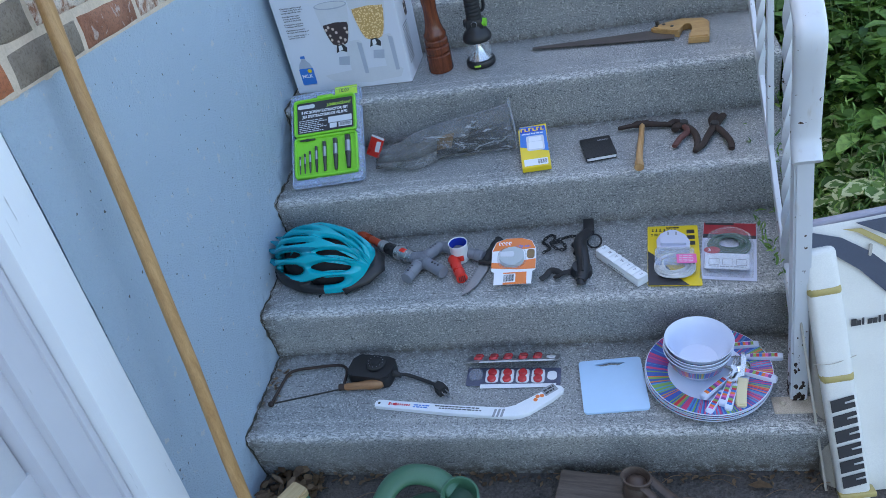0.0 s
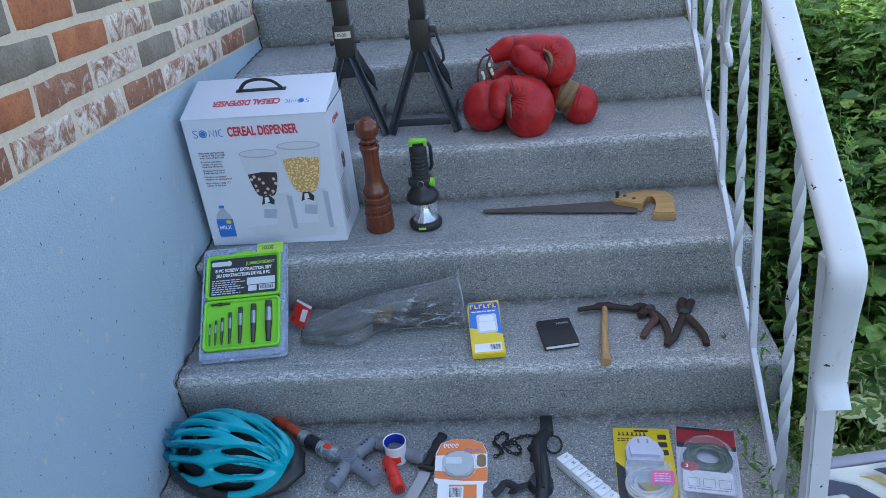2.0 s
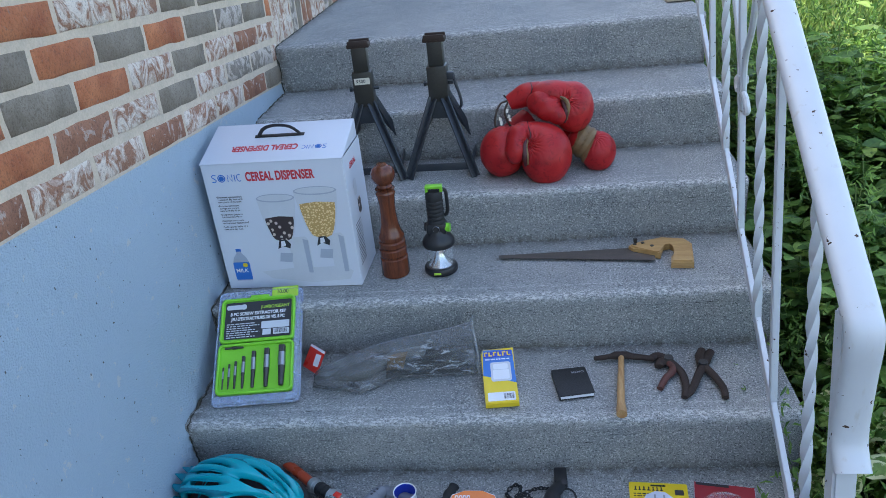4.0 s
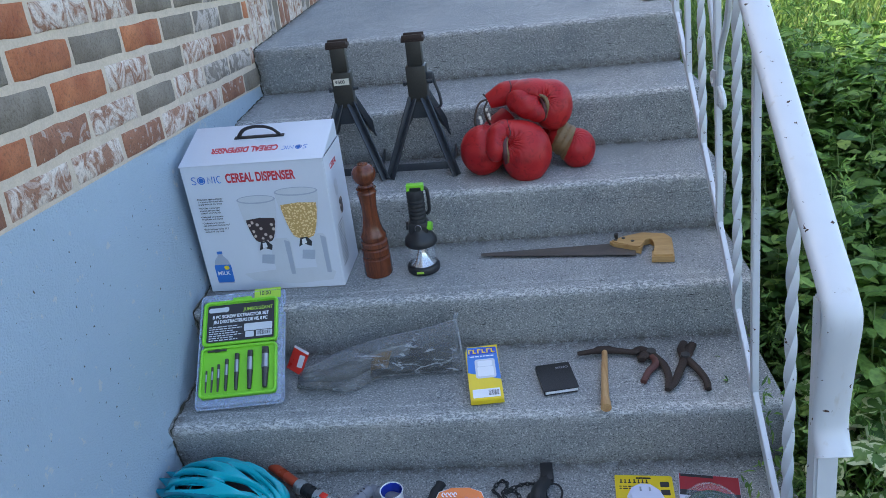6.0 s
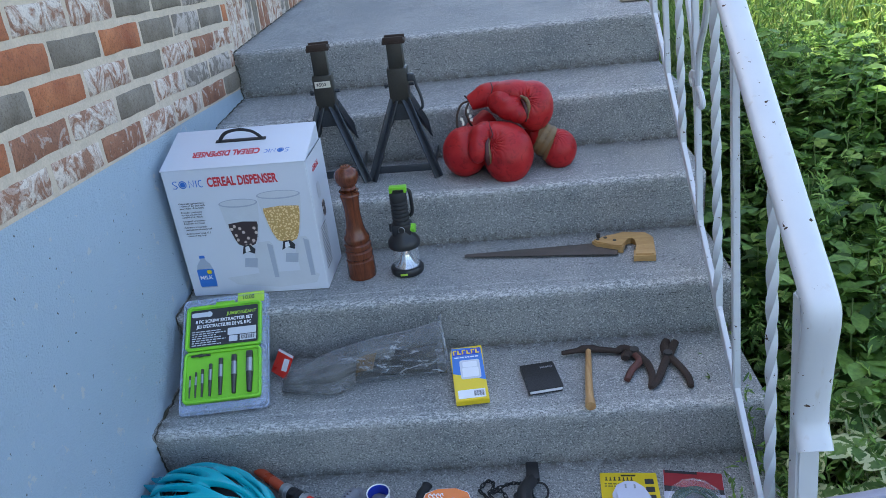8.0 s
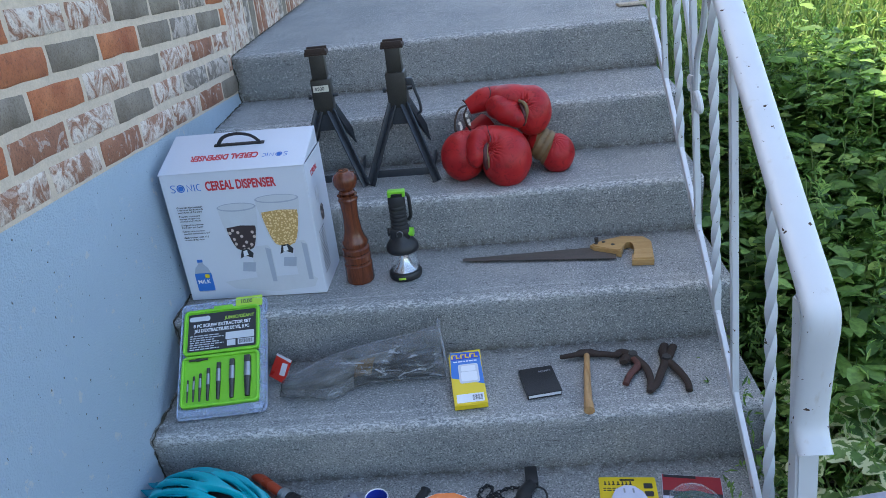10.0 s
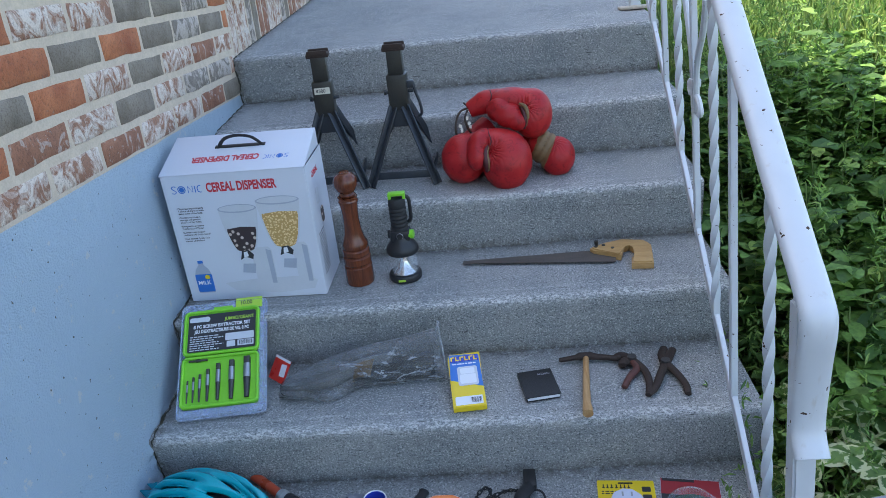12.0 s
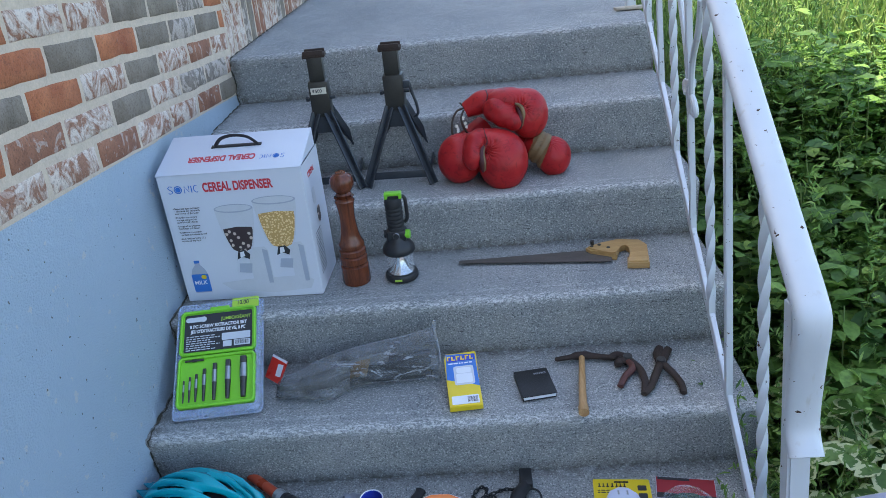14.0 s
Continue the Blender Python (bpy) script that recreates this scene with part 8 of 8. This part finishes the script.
# ---- on the drive ----
def goalie_pad():
    root = thing("goalie_leg_pad", pose(1.553, -0.040, 0.0, -16, 0, 0) @ pose(0, 0, 0, 0, -7.6, 0) @ Matrix.Diagonal((1, 1, 0.845, 1)), "scuffed white hockey goalie leg pad with navy and gold panels", "leg pad")
    W, H, T = 0.30, 0.77, 0.11
    bm = B()
    box(bm, (0, T / 2, H / 2), (W, T, H), 0.03, seg=4)
    for v in bm.verts:
        v.co.y *= 1 - 0.72 * max(0.0, v.co.z / H) ** 1.5
        v.co.x += 0.035 * max(0.0, v.co.z / H) ** 2 if v.co.x < 0 else 0.0
    part("core", bm, M_PADSIDE, root, "cream side and back")
    bm = B()
    nx, nz = 14, 30
    g = []
    for i in range(nx + 1):
        row = []
        for j in range(nz + 1):
            x, z = -W / 2 + 0.022 + (W - 0.022) * i / nx, 0.01 + (H - 0.02) * j / nz
            e = min(1.0, min(i, nx - i) / 1.5, min(j, nz - j) / 1.5)
            y = -0.012 * e - 0.006 * math.sin(math.pi * i / nx) + 0.003 * noise.noise(Vector((x * 12, z * 12, 0)))
            row.append(bm.verts.new((x, y, z)))
        g.append(row)
    for a, b in zip(g, g[1:]):
        for j in range(nz):
            bm.faces.new((a[j], b[j], b[j + 1], a[j + 1]))
    part("face", bm, M_PADW, root, "scuffed white face")
    # raised outer roll along the left edge
    bm = B()
    box(bm, (-W / 2 + 0.052, -0.022, 0.36), (0.066, 0.04, 0.71), 0.014, seg=3)
    roll = part("outer_roll", bm, M_PADW, root)
    for z in (0.370, 0.606):
        bm = B()
        box(bm, (-W / 2 + 0.052, -0.0225, z), (0.0672, 0.0415, 0.036), 0.014, seg=3)
        part("gold_band", bm, M_GOLD, roll, "dull gold band")
    bm = B()
    tube(bm, [(-W / 2 + 0.0, -0.002, 0.02), (-W / 2 + 0.002, -0.006, 0.4), (-W / 2 + 0.004, -0.004, 0.70)], 0.003, 6)
    tube(bm, smooth_path([(-W / 2 + 0.010, -0.03, 0.412), (-W / 2 + 0.045, -0.046, 0.416), (-W / 2 + 0.095, -0.03, 0.420)], 5), 0.0012, 5)
    part("piping", bm, M_PADSIDE, root)
    F = pose(0, -0.0445, 0) @ FRONT
    # name along the roll, as plain bold shapes
    z = 0.057
    for i in range(6):
        bm = B()
        x, h = -W / 2 + 0.052, 0.036
        k = 0.010
        slab(bm, [(x - 0.024, z), (x + 0.024, z + k), (x + 0.024, z + h * 0.38 + k), (x + 0.004, z + h * 0.40 + k * 0.6), (x + 0.004, z + h * 0.58 + k * 0.6), (x + 0.024, z + h * 0.60 + k), (x + 0.024, z + h + k * 0.7), (x - 0.024, z + h - k * 0.3)], 0, 0.0016, m=F)
        part("printed_mark", bm, M_INK, roll, "bold black printed mark")
        z += 0.0445
    G = pose(0, -0.0215, 0) @ FRONT
    bm = B()
    for i, w in enumerate((0.010, 0.008, 0.004, 0.009, 0.008, 0.004, 0.006, 0.008)):
        slab(bm, [(-0.055 + i * 0.0105, 0.495), (-0.055 + i * 0.0105 + w, 0.495), (-0.053 + i * 0.0105 + w, 0.513 if i in (0, 2, 5, 6) else 0.508), (-0.053 + i * 0.0105, 0.513 if i in (0, 2, 5, 6) else 0.508)], 0, 0.002, m=G)
    part("model_mark", bm, M_INK, root)
    bm = B()
    q = [(-0.145, 0.755), (-0.10, 0.752), (-0.05, 0.728), (0.00, 0.68), (0.05, 0.61), (0.10, 0.53), (0.145, 0.44)]
    lo = [(-0.145, 0.715), (-0.11, 0.712), (-0.07, 0.69), (-0.025, 0.64), (0.02, 0.57), (0.07, 0.48), (0.145, 0.35)]
    slab(bm, q + lo[::-1], 0.0, 0.0025, m=G)
    slab(bm, [(-0.02, 0.758), (0.145, 0.758), (0.145, 0.56), (0.09, 0.65), (0.04, 0.71)], 0.0, 0.0025, m=G)
    part("navy_panel", bm, M_NAVY, root, "navy panel")
    bm = B()
    slab(bm, [(-0.045, 0.748), (-0.02, 0.735), (0.04, 0.675), (0.10, 0.59), (0.145, 0.52), (0.145, 0.545), (0.10, 0.615), (0.045, 0.69), (-0.01, 0.742)], 0.0005, 0.003, m=G)
    part("gold_panel", bm, M_GOLD, root, "dull gold flash")
    bm = B()
    slab(bm, [(0.03, 0.29), (0.06, 0.23), (0.10, 0.20), (0.10, 0.13), (0.06, 0.15), (0.045, 0.20)], 0.0005, 0.003, m=G)
    part("gold_panel", bm, M_GOLD, root, "dull gold flash")
    for x, z, a in ((0.0, 0.685, 80), (0.065, 0.705, 95), (0.03, 0.53, 95), (0.045, 0.375, 0), (0.09, 0.21, 80)):
        bm = B()
        slab(bm, rounded(0.030, 0.006, 0.003, 3), 0, 0.004, m=G @ pose(x, z, 0, 0, 0, a))
        part("lace_loop", bm, M_PADSIDE, root)
    bm = B()
    box(bm, (0.024, 0.010, H - 0.006), (W - 0.055, 0.026, 0.014), 0.005)
    part("top_binding", bm, M_NAVYGREY, root, "grey-lilac binding")
    bm = B()
    box(bm, (-W / 2 + 0.056, -0.030, 0.030), (0.076, 0.032, 0.016), 0.004)
    part("toe_strap", bm, M_GOLD, root)


M_NAVYGREY = plain("lilac_grey_binding", (0.36, 0.35, 0.42), 0.6, vary=0.1)
goalie_pad()


def watering_can():
    root = thing("watering_can", pose(0.52, -0.235, 0, 0, 0, 0), "green plastic watering can with a looped handle", "watering can")
    bm = B()
    lathe(bm, [(0, 0), (0.085, 0), (0.092, 0.008), (0.088, 0.09), (0.078, 0.135), (0.060, 0.150), (0, 0.152)], 36)
    part("body", bm, M_CAN, root)
    bm = B()
    tube(bm, smooth_path([(0.060, 0.055, 0.165), (0.02, 0.072, 0.190), (-0.04, 0.072, 0.200), (-0.085, 0.045, 0.185), (-0.108, 0.0, 0.150), (-0.105, -0.03, 0.10), (-0.085, -0.04, 0.06)], 6), 0.025, 16, flat=0.7)
    part("handle", bm, M_CAN, root)
    bm = B()
    lathe(bm, [(0.036, 0), (0.044, 0.03), (0.043, 0.055), (0.038, 0.058), (0.034, 0.052), (0.033, 0.01), (0, 0.008)], 28, pose(0.070, 0.048, 0.130) @ pose(0, 0, 0, 18, 12, 0))
    part("filler_neck", bm, M_CAN, root)
    bm = B()
    tube(bm, smooth_path([(0.06, 0.0, 0.05), (0.12, -0.02, 0.09), (0.19, -0.04, 0.15)], 5), [0.022] * 3 + [0.018] * 4 + [0.013] * 4, 12)
    part("spout", bm, M_CAN, root)


watering_can()


def hand_brush():
    root = thing("hand_brush", pose(0.105, -0.165, 0.0, 0, 0, 62), "wooden brush block with a green body lying on the drive", "brush")
    bm = B()
    slab(bm, rounded(0.20, 0.055, 0.010, 4), 0.052, 0.070, 0.003)
    part("block", bm, M_PINE, root, "pale wooden block")
    bm = B()
    slab(bm, rounded(0.19, 0.072, 0.022, 5, 0.0, -0.012), 0.0, 0.052, 0.008)
    part("body", bm, M_CAN, root, "green plastic body")


hand_brush()


def board_block():
    root = thing("wooden_block", pose(0.895, -0.115, 0.0, 0, 0, -9), "weathered grey-brown wooden block on the drive", "wood block")
    bm = B()
    box(bm, (0, 0, 0.03), (0.20, 0.15, 0.06), 0.004)
    part("block", bm, M_BOARDW, root)


board_block()


def old_skate(m, label):
    root = thing("old_boot", m, label, "boot", "pair of old boots")
    bm = B()
    ball(bm, (0, 0, 0.045), (0.055, 0.045, 0.045), seg=16)
    ball(bm, (0.09, 0, 0.035), (0.07, 0.042, 0.035), seg=16)
    ball(bm, (-0.01, 0, 0.09), (0.04, 0.038, 0.05), seg=16)
    remesh(part("upper", bm, M_BROWNLEATHER, root), 0.005, 6)
    bm = B()
    lathe(bm, [(0.028, 0.115), (0.036, 0.135), (0.038, 0.146), (0.034, 0.148), (0.028, 0.138), (0.024, 0.115)], 22, pose(-0.01, 0, 0) @ Matrix.Diagonal((1.1, 0.9, 1, 1)))
    part("collar", bm, M_BROWNLEATHER, root)
    bm = B()
    tube(bm, smooth_path([(0.01, -0.02, 0.138), (0.05, -0.03, 0.12), (0.09, -0.035, 0.085), (0.14, -0.03, 0.05)], 5), 0.010, 8, flat=0.35)
    tube(bm, smooth_path([(0.02, 0.02, 0.130), (0.07, 0.012, 0.10), (0.13, 0.01, 0.06), (0.19, -0.01, 0.02)], 5), 0.013, 8, flat=0.3)
    part("strap", bm, M_BROWNLEATHER, root, "stiff worn leather strap")


old_skate(pose(0.990, -0.110, 0, 0, 0, -22) @ Matrix.Diagonal((0.85, 0.85, 0.85, 1)), "worn brown leather boot with stiff loose straps")
old_skate(pose(1.10, -0.20, 0, 0, 0, -35) @ Matrix.Diagonal((0.85, 0.85, 0.85, 1)), "second worn brown leather boot lying on the drive")


# ---- bricks ----
def brick_mesh(l, h, kind, d=0.018):
    """A tumbled brick with uneven edges and a rough face."""
    bm = B()
    na, nb = max(2, round(l / 0.05)), max(2, round(h / 0.04))
    ring = [(-l / 2 + l * i / na, -h / 2) for i in range(na)] + [(l / 2, -h / 2 + h * i / nb) for i in range(nb)]
    ring += [(-x, -z) for x, z in ring]
    out = [(x * (1 + random.uniform(-0.03, 0.006) * 0.06 / l * 4), z * (1 + random.uniform(-0.09, 0.02) * 0.06 / h)) for x, z in ring]
    back = [bm.verts.new((-d / 2, x, z)) for x, z in out]
    mid = [bm.verts.new((d / 2 - 0.004 + random.uniform(-0.002, 0.001), x, z)) for x, z in out]
    front = [bm.verts.new((d / 2 + random.uniform(-0.002, 0.001), x * (1 - 0.010 / l), z * (1 - 0.010 / h))) for x, z in out]
    n = len(ring)
    for a, b in ((back, mid), (mid, front)):
        for i in range(n):
            bm.faces.new((a[i], a[(i + 1) % n], b[(i + 1) % n], b[i]))
    c = bm.verts.new((d / 2 + 0.001, 0, 0))
    for i in range(n):
        bm.faces.new((front[i], front[(i + 1) % n], c))
    bmesh.ops.recalc_face_normals(bm, faces=bm.faces[:])
    me = bpy.data.meshes.new("brick")
    bm.to_mesh(me)
    bm.free()
    for f in me.polygons:
        f.use_smooth = True
    me.set_sharp_from_angle(angle=radians(50))
    me.materials.append(BRICKS[kind])
    return me


def bricks():
    random.seed(23)
    pitch, course, z0 = 0.2195, 0.0752, 1.184
    # the kinds in each course as they lie, from the front to the landing
    laid = ("RGBWWBWWBG", "GWRBWGWSSWW", "RWRGRWGWBW", "BRGRGRGSGRW", "GSWRWWGGSR", "BGWGRSWGRBS", "RGSWBGRWGSB")
    for c, row in enumerate(laid):
        start = 0.462 - pitch * 4 if c % 2 == 0 else 0.572 - pitch * 4
        edges = [start + pitch * i + random.uniform(-0.004, 0.004) for i in range(len(row) + 1)]
        z = z0 + course * (c + 0.5)
        for kind, lo, hi in zip(row, edges, edges[1:]):
            lo, hi = max(lo, -0.27), min(hi, 1.735)
            if hi - lo < 0.04:
                continue
            ob = new("brick", brick_mesh(hi - lo - 0.0095, course - 0.0135, kind))
            ob.parent = BRICKWALL
            ob.matrix_basis = pose(-0.0035 + random.uniform(-0.001, 0.001), (lo + hi) / 2, z, 0, random.uniform(-0.5, 0.5), random.uniform(-0.3, 0.3))
    sold = [brick_mesh(0.064, 0.205, kind) for kind in "WBSWBGW"]
    for i in range(26):
        ob = new("brick", sold[(i * 3) % 7])
        ob.parent = BRICKWALL
        ob.matrix_basis = pose(-0.0035 + random.uniform(-0.001, 0.001), 1.775 + 0.0745 * i, 1.412)
    # the courses above, out of reach
    bm = B()
    for c in range(7, 26):
        for i in range(-3, 17):
            y = (0.462 if c % 2 == 0 else 0.575) + pitch * (i + 0.5)
            if -0.2 < y < 4.1 and not (y > 1.72 and c < 6):
                box(bm, (-0.0035, y, z0 + course * (c + 0.5)), (0.018, pitch - 0.0115, course - 0.0115))
    tagged(part("upper_bricks", bm, BRICKS["B"], BRICKWALL, smooth=False), kind="stuff")


bricks()
